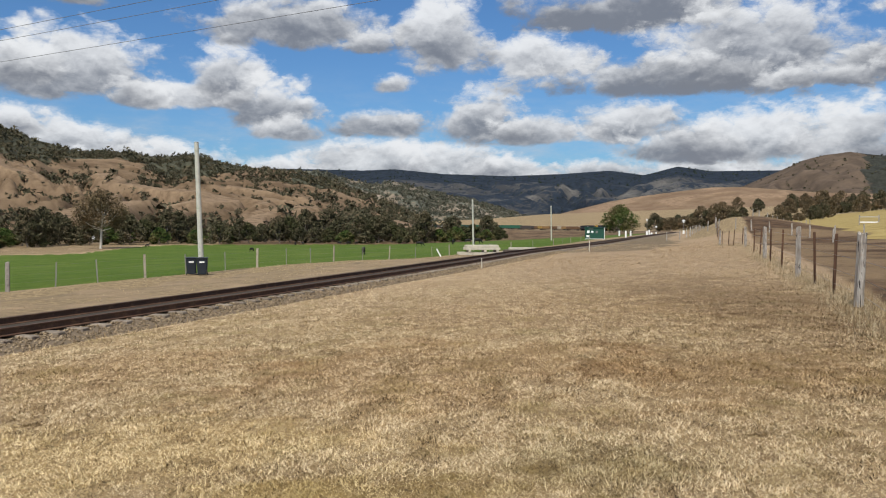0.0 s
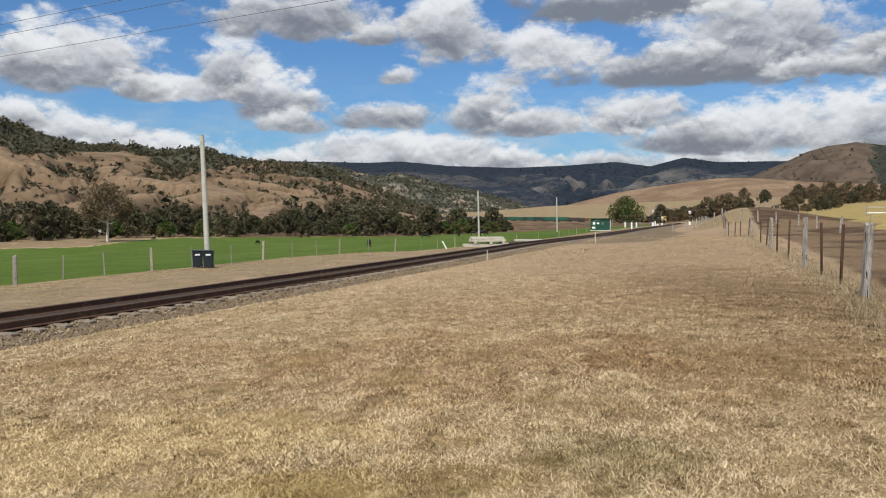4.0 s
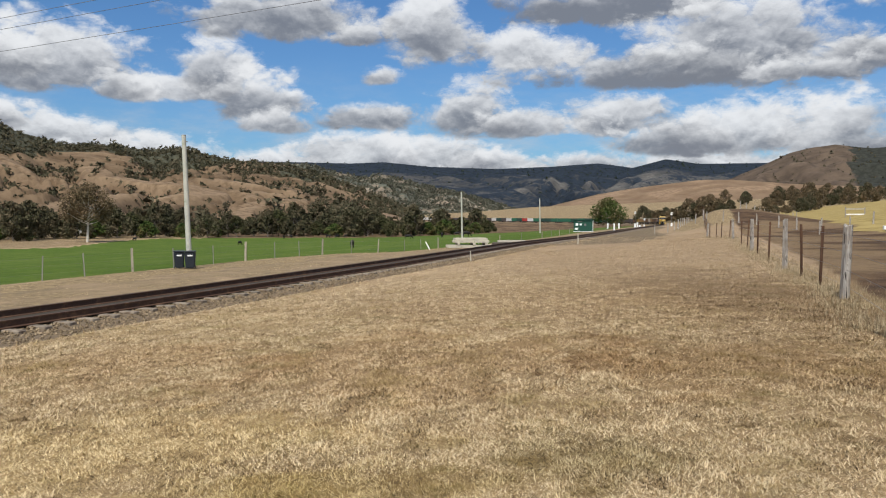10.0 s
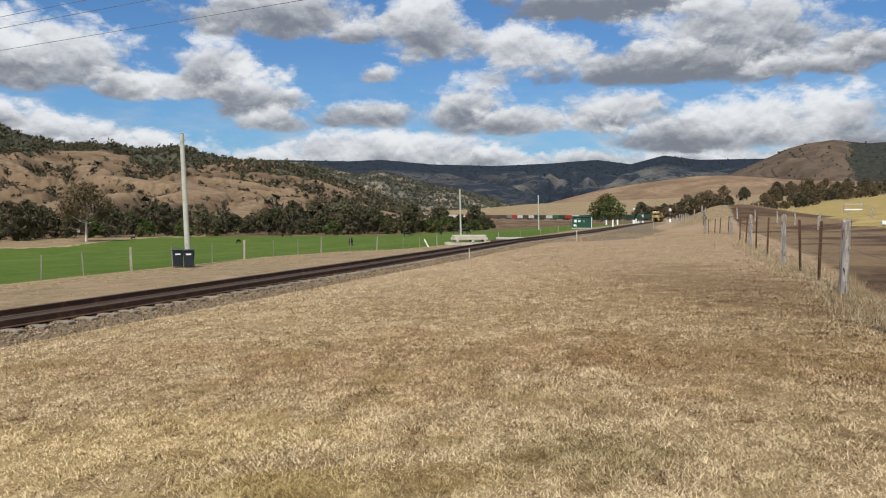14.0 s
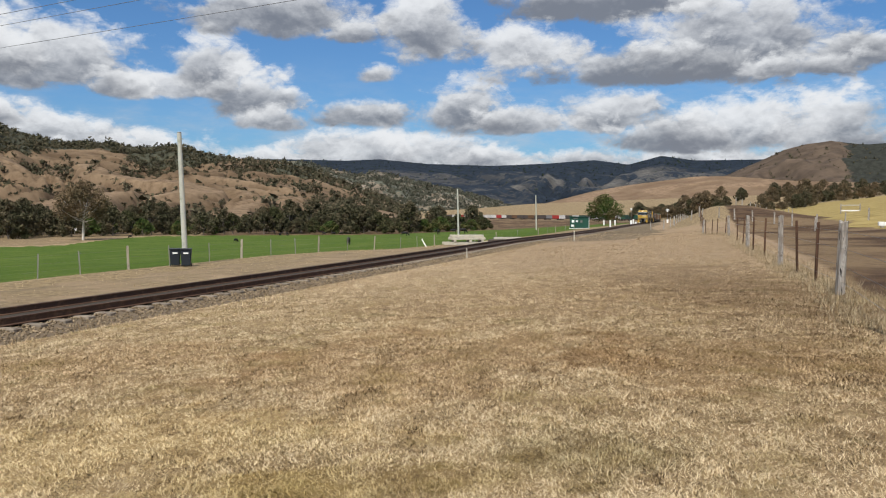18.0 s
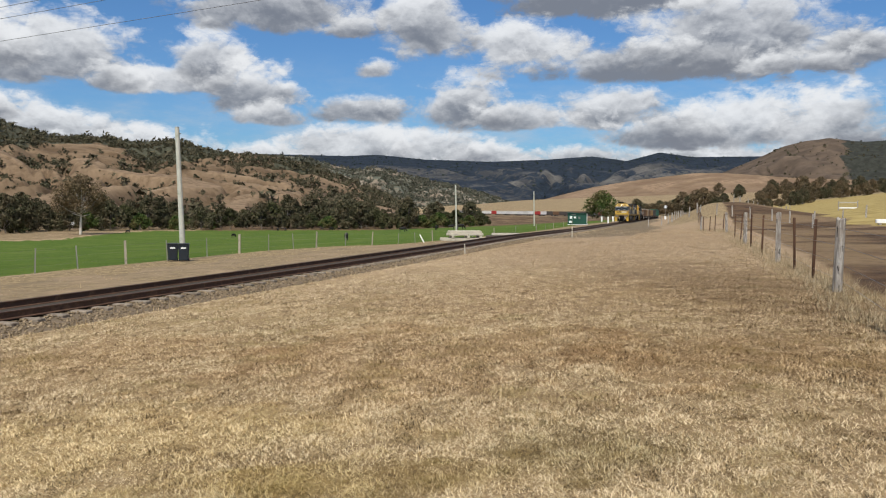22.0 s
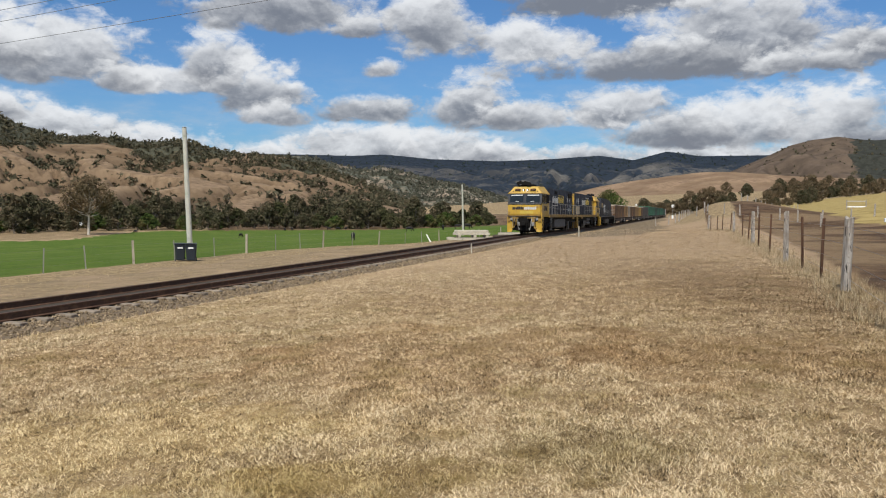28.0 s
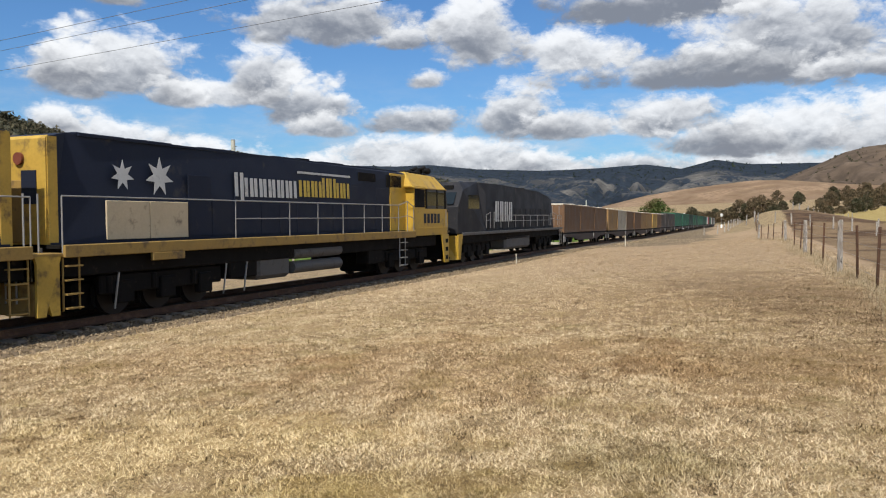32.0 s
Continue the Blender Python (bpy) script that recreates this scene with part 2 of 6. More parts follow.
    bs = n("ShaderNodeBsdfPrincipled", {"Base Color": c, "Roughness": 0.95, "Specular IOR Level": 0.15})
    h = n.math("ADD", n.math("MULTIPLY", fine, 0.6), n.math("MULTIPLY", tiny, 0.5))
    bp = n("ShaderNodeBump", {"Strength": 0.9, "Distance": 0.05, "Height": h})
    n.tree.links.new(bp.outputs[0], bs.inputs["Normal"])
    n("ShaderNodeOutputMaterial", {0: bs.outputs[0]})
    return m


def hill_material(name, bare, bare2, bush, cover, scale=0.01):
    """Grazed hillside with scrub: dry grass between dark patches of trees."""
    m = bpy.data.materials.new(name)
    m.use_nodes = True
    n = Nodes(m.node_tree)
    co = n("ShaderNodeTexCoord").outputs["Object"]
    a, b, c3 = n.noise(co, scale, 6, 0.6), n.noise(co, scale * 6, 6, 0.65), n.noise(co, scale * 28, 4, 0.6)
    c = n.mix(n.ramp(b, 0.35, 0.65), bare, bare2)
    at = n("ShaderNodeAttribute", attribute_name="bush").outputs["Fac"]
    w = n.math("ADD", n.math("MULTIPLY", n.math("SUBTRACT", a, 0.5), 0.8), n.math("MULTIPLY", n.math("SUBTRACT", b, 0.5), 1.1))
    w = n.math("ADD", n.math("ADD", w, n.math("MULTIPLY", n.math("SUBTRACT", c3, 0.5), 0.6)), n.math("ADD", at, cover))
    pale = n("ShaderNodeAttribute", attribute_name="pale").outputs["Fac"]
    c = n.mix(n.math("MULTIPLY", pale, n.ramp(c3, 0.35, 0.6)), c, tuple(v * 1.4 for v in bare2))
    dark = n.mix(n.ramp(c3, 0.3, 0.7), bush, tuple(min(1, v * 1.9) for v in bush))
    c = n.mix(n.ramp(w, 0.44, 0.56), c, dark)
    bs = n("ShaderNodeBsdfPrincipled", {"Base Color": c, "Roughness": 0.95, "Specular IOR Level": 0.1})
    bp = n("ShaderNodeBump", {"Strength": 0.6, "Distance": 2.0, "Height": n.math("ADD", b, n.math("MULTIPLY", c3, 0.4))})
    n.tree.links.new(bp.outputs[0], bs.inputs["Normal"])
    n("ShaderNodeOutputMaterial", {0: bs.outputs[0]})
    return m


def split_wood():
    """Grey weathered hardwood with long dark drying cracks."""
    m = bpy.data.materials.new("split_wood")
    m.use_nodes = True
    n = Nodes(m.node_tree)
    co = n("ShaderNodeTexCoord").outputs["Object"]
    rnd = n("ShaderNodeObjectInfo").outputs["Random"]
    grain = n.vmath("MULTIPLY", n.vmath("ADD", co, n("ShaderNodeCombineXYZ", {0: rnd, 1: rnd, 2: rnd}).outputs[0]), (1, 1, 0.09))
    a, b, g = n.noise(grain, 24, 5, 0.6), n.noise(grain, 70, 3), n.noise(co, 3.0, 4)
    c = n.mix(n.ramp(a, 0.35, 0.65), (0.25, 0.22, 0.185), (0.50, 0.46, 0.405))
    c = n.mix(n.math("MULTIPLY", n.ramp(g, 0.45, 0.65), 0.5), c, (0.21, 0.155, 0.11))
    c = n.mix(n.ramp(a, 0.59, 0.63), c, (0.03, 0.025, 0.02))
    bs = n("ShaderNodeBsdfPrincipled", {"Base Color": c, "Roughness": 0.92, "Specular IOR Level": 0.2})
    bp = n("ShaderNodeBump", {"Strength": 1.0, "Distance": 0.02, "Height": n.math("ADD", n.math("MULTIPLY", a, -1.0), b)})
    n.tree.links.new(bp.outputs[0], bs.inputs["Normal"])
    n("ShaderNodeOutputMaterial", {0: bs.outputs[0]})
    return m


# ---- mesh helpers ----
def mesh_object(name, verts, faces, material, smooth=False):
    me = bpy.data.meshes.new(name)
    me.from_pydata(verts, [], faces)
    for mt in material if isinstance(material, (list, tuple)) else [material]:
        me.materials.append(mt)
    if smooth:
        me.polygons.foreach_set("use_smooth", [True] * len(me.polygons))
    me.update()
    return new(name, me)


def fast_mesh(name, verts, tris, material):
    """A mesh of triangles from arrays."""
    me = bpy.data.meshes.new(name)
    me.vertices.add(len(verts))
    me.vertices.foreach_set("co", np.ascontiguousarray(verts, dtype=np.float32).ravel())
    k = len(tris)
    me.loops.add(3 * k)
    me.loops.foreach_set("vertex_index", np.ascontiguousarray(tris, dtype=np.int32).ravel())
    me.polygons.add(k)
    me.polygons.foreach_set("loop_start", np.arange(0, 3 * k, 3, dtype=np.int32))
    me.materials.append(material)
    me.update(calc_edges=True)
    return new(name, me)


def part(name, bm, material, parent=None, label="", at=None):
    """Links a bmesh as one mesh object under a thing or a part."""
    me = bpy.data.meshes.new(name)
    bm.to_mesh(me)
    bm.free()
    me.materials.append(material)
    ob = new(name, me)
    if parent:
        ob.parent = parent
    if at is not None:
        ob.matrix_basis = at if isinstance(at, Matrix) else Matrix.Translation(at)
    return tagged(ob, label) if label else ob


def box(bm, x0, x1, y0, y1, z0, z1, bevel=0.0):
    vs = bmesh.ops.create_cube(bm, size=1)["verts"]
    for v in vs:
        v.co = Vector(((x0 + x1) / 2 + v.co.x * (x1 - x0), (y0 + y1) / 2 + v.co.y * (y1 - y0), (z0 + z1) / 2 + v.co.z * (z1 - z0)))
    if bevel:
        es = list({e for v in vs for e in v.link_edges})
        bmesh.ops.bevel(bm, geom=es, offset=bevel, segments=1, affect="EDGES")
    return bm


def tube(bm, p, q, r0, r1=None, n=8, caps=True):
    p, q = Vector(p), Vector(q)
    m = Matrix.Translation((p + q) / 2) @ (q - p).to_track_quat("Z", "Y").to_matrix().to_4x4()
    bmesh.ops.create_cone(bm, cap_ends=caps, segments=n, radius1=r0, radius2=r0 if r1 is None else r1, depth=(q - p).length, matrix=m)
    return bm


def poly(bm, pts, depth):
    """Extrudes a flat outline (list of 3d points) along the vector depth."""
    vs = [bm.verts.new(p) for p in pts]
    fc = bm.faces.new(vs)
    ret = bmesh.ops.extrude_face_region(bm, geom=[fc])
    bmesh.ops.translate(bm, verts=[g for g in ret["geom"] if isinstance(g, bmesh.types.BMVert)], vec=depth)
    bmesh.ops.recalc_face_normals(bm, faces=bm.faces[:])
    return bm


def B():
    return bmesh.new()


# ---- the line of the railway ----
LINE_HEADS = [(-200, 19.4), (25, 19.4), (60, 17.3), (360, 17.3), (440, 14), (540, -3), (640, -22), (1800, -26)]
LINE_RISE = [(-200, -0.55), (60, -0.60), (100, -1.02), (200, -1.6), (325, -2.5), (474, -3.7), (567, -4.6), (650, -5.0), (1800, -5.6)]
STEP = 1.0
LS = np.arange(-200, 1700, STEP)
LA = np.radians(np.interp(LS, *zip(*LINE_HEADS)))
LX = np.concatenate([[0], np.cumsum(np.sin((LA[1:] + LA[:-1]) / 2) * STEP)])
LY = np.concatenate([[0], np.cumsum(np.cos((LA[1:] + LA[:-1]) / 2) * STEP)])
OFF, I0 = 14.85, 200
LX += -LX[I0] - OFF * math.cos(LA[I0])
LY += -LY[I0] + OFF * math.sin(LA[I0])
LZ = np.interp(LS, *zip(*LINE_RISE))     # top of the rails


def on_line(s, c=0.0, up=0.0):
    """The place at s metres along the line and c metres to its right, up above the rail tops."""
    a, x, y, z = (float(np.interp(s, LS, v)) for v in (LA, LX, LY, LZ))
    return Vector((x + c * math.cos(a), y - c * math.sin(a), z + up))


def line_coords(x, y):
    """s and c of plan points (arrays): the nearest place on the line and the distance to its right."""
    x, y = np.asarray(x, float), np.asarray(y, float)
    sh = x.shape
    x, y = x.ravel(), y.ravel()
    s, c = np.empty(len(x)), np.empty(len(x))
    cx, cy, cs, ca = LX[::4], LY[::4], LS[::4], LA[::4]
    for i in range(0, len(x), 20000):
        dx, dy = x[i:i + 20000, None] - cx, y[i:i + 20000, None] - cy
        k = np.argmin(dx * dx + dy * dy, axis=1)
        j = np.arange(len(k))
        ex, ey = dx[j, k], dy[j, k]
        s[i:i + 20000] = cs[k] + np.clip(ex * np.sin(ca[k]) + ey * np.cos(ca[k]), -2, 2)
        side = np.sign(ex * np.cos(ca[k]) - ey * np.sin(ca[k]))
        c[i:i + 20000] = side * np.hypot(ex, ey)
        near = np.abs(s[i:i + 20000] - cs[k]) < 1.999
        c[i:i + 20000] = np.where(near, ex * np.cos(ca[k]) - ey * np.sin(ca[k]), c[i:i + 20000])
    return s.reshape(sh), c.reshape(sh)


def smooth(e0, e1, v):
    t = np.clip((v - e0) / (e1 - e0), 0, 1)
    return t * t * (3 - 2 * t)


def ground_z(x, y):
    """Height of the natural surface."""
    s, c = line_coords(x, y)
    zt = np.interp(s, LS, LZ)
    left = np.interp(-c, [0, 1.3, 2.6, 6, 14, 70, 140, 220, 1200], [-0.42, -0.42, -0.60, -0.66, -0.76, -4.0, -7.0, -8.3, -8.6])
    left = left - 0.55 * smooth(45, 80, s) * (1 - smooth(120, 180, s)) * smooth(5, 14, -c)
    near = np.interp(c, [4.2, 16, 30, 60, 160], [0, 0.56, 0.8, 2.0, 5.0])
    beyond = np.interp(c, [4.2, 16, 22, 60, 160, 700], [0, 0.45, 0.7, 7.0, 17, 40])
    k = smooth(45, 100, s)
    lawn_c = near * (1 - k) + beyond * k
    right = np.interp(c, [0, 1.3, 2.9, 3.4], [-0.42, -0.42, -0.62, -0.6]) + 0.02
    flat = np.where(s < 60, -0.50, zt + 0.1)                # the lawn keeps its height, then follows the line down
    blend = smooth(2.8, 4.2, c)
    rise = lawn_c
    hump = 2.75 * np.exp(-((s - 108) / np.where(s < 108, 21.0, 60.0)) ** 2) * smooth(9.2, 17.0, c) * (1 - smooth(19, 30, c))
    hump = hump - 0.3 * np.exp(-((s - 70) / 9.0) ** 2) * smooth(8, 12, c) * (1 - smooth(24, 40, c))
    rise = rise + hump
    r = (zt + right) * (1 - blend) + (flat + rise) * blend
    z = np.where(c < 0, np.maximum(zt + left, np.minimum(zt - 0.7, -9.0)), r)
    d = np.hypot(np.asarray(x, float), np.asarray(y, float))
    return z * (1 - smooth(900, 1800, d)) + np.clip(z, -9, -6) * smooth(900, 1800, d)


def gz(x, y):
    return float(ground_z(np.array([x]), np.array([y]))[0])

# ---- ground and hills ----
def put_weight(ob, name, values):
    at = ob.data.attributes.new(name, "FLOAT", "POINT")
    at.data.foreach_set("value", np.ascontiguousarray(values, dtype=np.float32).ravel())


def polar_grid(az, rr):
    a, r = np.meshgrid(np.radians(az), rr)
    n, k = len(rr), len(az)
    i = np.arange(n * k).reshape(n, k)
    f = np.stack([i[:-1, :-1], i[:-1, 1:], i[1:, 1:], i[1:, :-1]], -1).reshape(-1, 4)
    return a, r, f


def build_ground():
    az = np.concatenate([np.arange(-180, -40, 5), np.arange(-40, -34, 1), np.arange(-34, 34, 0.22), np.arange(34, 40, 1), np.arange(40, 181, 5)])
    rr = np.concatenate([[0.02, 1.0, 2.0], 3.0 * 1.0155 ** np.arange(0, 380), [1300, 1600, 2000, 2600, 3400, 4600]])
    a, r, f = polar_grid(az, rr)
    x, y = r * np.sin(a) + 0.013, r * np.cos(a) - 0.31
    z = ground_z(x, y)
    s, c = line_coords(x, y)
    rough = np.array([noise.noise((u * 0.35, v * 0.35, 0)) for u, v in zip(x.ravel(), y.ravel())]).reshape(x.shape)
    soft = 0.035 * smooth(3.6, 8, np.abs(c)) * (1 - smooth(60, 200, r))
    z = z + rough * soft
    ob = mesh_object("ground", np.stack([x, y, z], -1).reshape(-1, 3), f[:, ::-1].tolist(), ground_material(), True)
    tagged(ob, "dry mown grass, gravel verge and green paddock", "ground", kind="structure")
    wob = rough * 1.2
    band = lambda v, lo, hi, w: np.clip((v - lo) / w + 0.5, 0, 1) * np.clip((hi - v) / w + 0.5, 0, 1)
    gravel = np.maximum(band(c, -5.6, 3.7, 1.2), band(c + wob, 3.0, 10.5 - 3 * smooth(90, 130, s), 3) * smooth(46, 62, s) * (1 - smooth(180, 260, s)))
    gravel = np.maximum(gravel, 0.52 * band(c, -12.5, -5.0, 2.0))
    put_weight(ob, "gravel", gravel)
    deg = np.degrees(a)
    reach = 285 + 95 * smooth(-26, -19, deg) + 14 * rough
    straw = band(c + wob, -14.2, -10.2, 1.6) * (1 - smooth(300, 420, s)) * 0.9
    straw = np.maximum(straw, 0.48 * band(c + wob, -10.2, -5.0, 2.0))
    straw = np.maximum(straw, band(c, 11, 19.5, 3) * smooth(76, 96, s) * (1 - smooth(170, 220, s)))
    straw = np.maximum(straw, (c > 8) * smooth(170, 230, s))
    straw = np.maximum(straw, (c < -10) * (deg < -16) * np.clip((r - reach) / 8, 0, 1) * (0.62 + 0.5 * rough))
    put_weight(ob, "straw", straw)
    edge = 14.2 - 5 * smooth(90, 150, s)
    green = np.clip((-c - edge) / 1.0 + 0.5, 0, 1) * np.clip((reach - r) / 8 + 0.5, 0, 1)
    put_weight(ob, "green", green)
    far_left = (c < -10) * np.clip((r - reach) / 8 + 0.5, 0, 1)
    field_c = np.clip((c - 16.9) / 1.0, 0, 1) * (1 - smooth(150, 230, s)) * (0.80 + 0.35 * rough)
    put_weight(ob, "earth", np.maximum(np.maximum(far_left * (1 - 0.55 * (deg < -16)), field_c), 0.95 * band(c + 0.35 * wob, 2.95, 3.95, 0.5) * (1 - smooth(40, 60, s))))
    put_weight(ob, "gold", np.clip((c - 27 - 2 * rough) / 3 + 0.5, 0, 1) * (c > 0) * smooth(50, 70, s) * (1 - smooth(360, 420, r)) * smooth(19.5, 21.5, deg))
    return ob


def hill(name, label, crest, r0, rc, material, rough=1.0, bush=None, steps=110, back=0.55, seed=0.0, res=0.16, spurs=6.0, clear=()):
    """A hillside from r0 metres out to its crest at rc: crest is a list of (azimuth, elevation) in degrees."""
    ca, ce = zip(*crest)
    az = np.arange(ca[0], ca[-1], res)
    t = np.concatenate([np.linspace(0, 1, steps), np.linspace(1.04, 1.04 + back, 12)])
    rr = r0 + (rc - r0) * t
    a, r, f = polar_grid(az, rr)
    tt = np.repeat(t[:, None], len(az), 1)
    top = EYE + rc * np.tan(np.radians(np.interp(np.degrees(a), ca, ce)))
    x, y = r * np.sin(a), r * np.cos(a)
    low = -14.0
    rise = np.where(tt <= 1, 0.45 * tt + 0.55 * tt ** 1.8, 1 - 0.6 * (tt - 1) / back)
    k = spurs / (rc - r0)
    cross, along = (a * rc * 0.8).ravel() * k, ((tt * (rc - r0)).ravel()) * k
    def field(fu, fv, z0):
        return np.array([noise.noise((u * fu, v * fv, z0)) for u, v in zip(cross, along)]).reshape(x.shape)
    bend = field(0.45, 0.5, seed + 20).ravel() * 1.6
    cross = cross + bend
    # rounded spurs with narrow gullies between them
    nz = np.abs(field(1.0, 0.36, seed)) + 0.7 * np.abs(field(2.1, 0.95, seed + 5)) + 0.40 * np.abs(field(4.3, 2.0, seed + 9))
    nz = (nz - nz.mean()) / (nz.std() + 1e-6)
    fine = field(9.0, 8.0, seed + 3)
    h = np.maximum(top - low, 1)
    bell = np.clip(4 * tt * (1 - tt), 0, 1)
    z = low + h * rise + (np.clip(nz, -1.8, 1.4) * 0.075 * rough * bell + fine * 0.004) * h
    z = np.where(np.degrees(a) < ca[0], low, z)
    ob = mesh_object(name, np.stack([x, y, z], -1).reshape(-1, 3), f[:, ::-1].tolist(), material, True)
    tagged(ob, label, "hill", kind="structure")
    w = np.zeros_like(tt) if bush is None else bush(np.degrees(a), tt, nz)
    pale = 0.8 * smooth(0.7, 1.7, nz + 0.6 * fine)
    for ca0, ct, wa, wt in clear:                              # cleared pasture among the trees
        spot = np.exp(-((np.degrees(a) - ca0) / wa) ** 2 - ((tt - ct) / wt) ** 2)
        w, pale = w - 1.3 * spot, np.maximum(pale, 1.3 * spot)
    put_weight(ob, "bush", w)
    put_weight(ob, "pale", np.clip(pale, 0, 1))
    patchy = np.array([noise.noise((u * k * 4, v * k * 4, seed + 4)) for u, v in zip(x.ravel(), y.ravel())]).reshape(x.shape)
    return x, y, z, w + 0.13 * (-nz) + 0.42 * patchy


def scrub(name, label, field, count, size, threshold, seed, material, lean=0.0):
    """Bushes and small trees scattered over a hillside, thickest where its bush weight is high."""
    x, y, z, w = field
    rng = np.random.default_rng(seed)
    n, k = x.shape
    n -= 11
    i, j = rng.integers(1, n - 1, count * 12), rng.integers(1, k - 1, count * 12)
    ok = np.flatnonzero(w[i, j] + rng.normal(0, 0.24, len(i)) > threshold)[:count]
    i, j = i[ok], j[ok]
    fx, fy = rng.random((2, len(i)))
    at = [g[i, j] + fx * (g[i, j + 1] - g[i, j]) + fy * (g[i + 1, j] - g[i, j]) for g in (x, y, z)]
    per = 24
    base = np.repeat(np.stack(at, -1), per, 0)
    m = len(base)
    s = np.repeat(size * rng.lognormal(0, 0.38, len(i)), per)[:, None]
    d = rng.normal(0, 1, (m, 3))
    d /= np.linalg.norm(d, axis=1)[:, None]
    c = base + d * s * (0.62, 0.62, 0.55) * rng.uniform(0.35, 1.0, (m, 1)) + s * (0, 0, 0.62)
    u = rng.normal(0, 1, (m, 3, 3)) * (0.24 * s[:, :, None])
    V = c[:, None] + u
    ob = fast_mesh(name, V.reshape(-1, 3), np.arange(3 * m).reshape(-1, 3), material)
    return tagged(ob, label, "trees", kind="stuff")


def leaf_material(name, a, b, c):
    m = bpy.data.materials.new(name)
    m.use_nodes = True
    n = Nodes(m.node_tree)
    rnd = n("ShaderNodeNewGeometry").outputs["Random Per Island"]
    co = n("ShaderNodeTexCoord").outputs["Object"]
    col = n.mix(n.ramp(rnd, 0.0, 1.0), a, b)
    col = n.mix(n.math("MULTIPLY", n.ramp(n.noise(co, 0.16, 3), 0.42, 0.62), 0.7), col, c)
    bs = n("ShaderNodeBsdfPrincipled", {"Base Color": col, "Roughness": 0.95, "Specular IOR Level": 0.08})
    n("ShaderNodeOutputMaterial", {0: bs.outputs[0]})
    return m


build_ground()
M_BUSH = leaf_material("scrub_leaf", (0.036, 0.039, 0.022), (0.095, 0.088, 0.053), (0.135, 0.110, 0.070))
M_WOOD = leaf_material("woodland_leaf", (0.050, 0.056, 0.040), (0.112, 0.114, 0.082), (0.145, 0.130, 0.095))
M_FOREST = leaf_material("forest_leaf", (0.018, 0.030, 0.018), (0.045, 0.060, 0.034), (0.06, 0.065, 0.04))
left = hill("hill_1", "dry brown hillside with gullies and scattered scrub",
            [(-60, 6.0), (-36.4, 6.4), (-31.7, 6.5), (-29.3, 5.8), (-27.4, 5.15), (-25.2, 4.55), (-22.8, 4.5), (-20, 4.3), (-17.8, 4.5), (-16.2, 4.1),
             (-14.5, 3.75), (-12.6, 3.6), (-10.7, 3.4), (-8.4, 2.8), (-6.4, 2.0), (-3.2, 0.75), (-1.0, -0.4)],
            460, 1250, hill_material("dry_hill", (0.108, 0.072, 0.042), (0.190, 0.133, 0.082), (0.045, 0.045, 0.030), -0.02, 0.006), 1.0,
            lambda a, t, nz: (lambda e: 0.95 * smooth(e - 0.05, e + 0.06, t + 0.03 * nz))(
                np.interp(a, [-36, -27, -24.5, -22, -20, -17.5, -16, -14.5, -13], [0.70, 0.74, 0.86, 0.90, 0.76, 0.72, 0.80, 0.95, 1.1]))
            - 0.25 * smooth(0.0, 1.2, nz) + 0.06 + 0.36 * smooth(0.4, 1.3, -nz) * (1 - smooth(-29, -32, a))
            + 0.8 * smooth(-11.6, -11, a) * (1 - smooth(-8.9, -8.3, a)) * smooth(.70, .76, t) * (1 - smooth(.96, 1.0, t)), seed=3.1, spurs=8.0)
mid = hill("hill_2", "grey-green bushland hill in the middle distance",
           [(-16, 3.3), (-14.1, 3.5), (-11.1, 3.55), (-9.5, 3.5), (-7.2, 2.95), (-5.6, 2.6), (-4, 2.8), (-2.4, 2.4), (0, 1.85), (2.4, 1.25), (4.8, 0.55), (6.6, -0.2)],
           900, 1900, hill_material("bush_hill", (0.17, 0.135, 0.095), (0.25, 0.20, 0.145), (0.070, 0.073, 0.055), 0.47, 0.004), 1.2,
           lambda a, t, nz: 0.12 * smooth(0.5, -1.0, nz) + 0 * t, seed=7.7)
# distance haze and cloud shadow are put into these dark bluish colours
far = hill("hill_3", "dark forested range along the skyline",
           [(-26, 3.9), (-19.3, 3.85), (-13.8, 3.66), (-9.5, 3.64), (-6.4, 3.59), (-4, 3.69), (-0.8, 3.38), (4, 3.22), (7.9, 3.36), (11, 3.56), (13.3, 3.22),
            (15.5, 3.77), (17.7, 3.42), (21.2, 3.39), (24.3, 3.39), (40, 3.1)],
           2000, 3700, hill_material("hazed_forest_range", (0.040, 0.042, 0.045), (0.100, 0.094, 0.084), (0.013, 0.018, 0.025), 0.52, 0.0022), 1.0,
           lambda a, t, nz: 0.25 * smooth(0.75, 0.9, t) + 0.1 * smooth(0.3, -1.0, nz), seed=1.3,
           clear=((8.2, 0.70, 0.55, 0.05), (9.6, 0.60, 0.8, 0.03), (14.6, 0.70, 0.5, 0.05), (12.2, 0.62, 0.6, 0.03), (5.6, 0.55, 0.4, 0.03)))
gold = hill("hill_4", "smooth straw-coloured grassy hill",
            [(1.5, -0.9), (5.2, -0.1), (7.9, 0.65), (11, 1.42), (13.3, 1.8), (15.5, 2.08), (17.7, 2.33), (19.5, 2.34), (21.2, 2.2), (24, 1.95), (29, 1.7), (42, 1.4)],
            800, 1300, hill_material("straw_hill", (0.160, 0.105, 0.064), (0.215, 0.148, 0.092), (0.11, 0.085, 0.05), -0.24, 0.006), 0.35, seed=5.2)
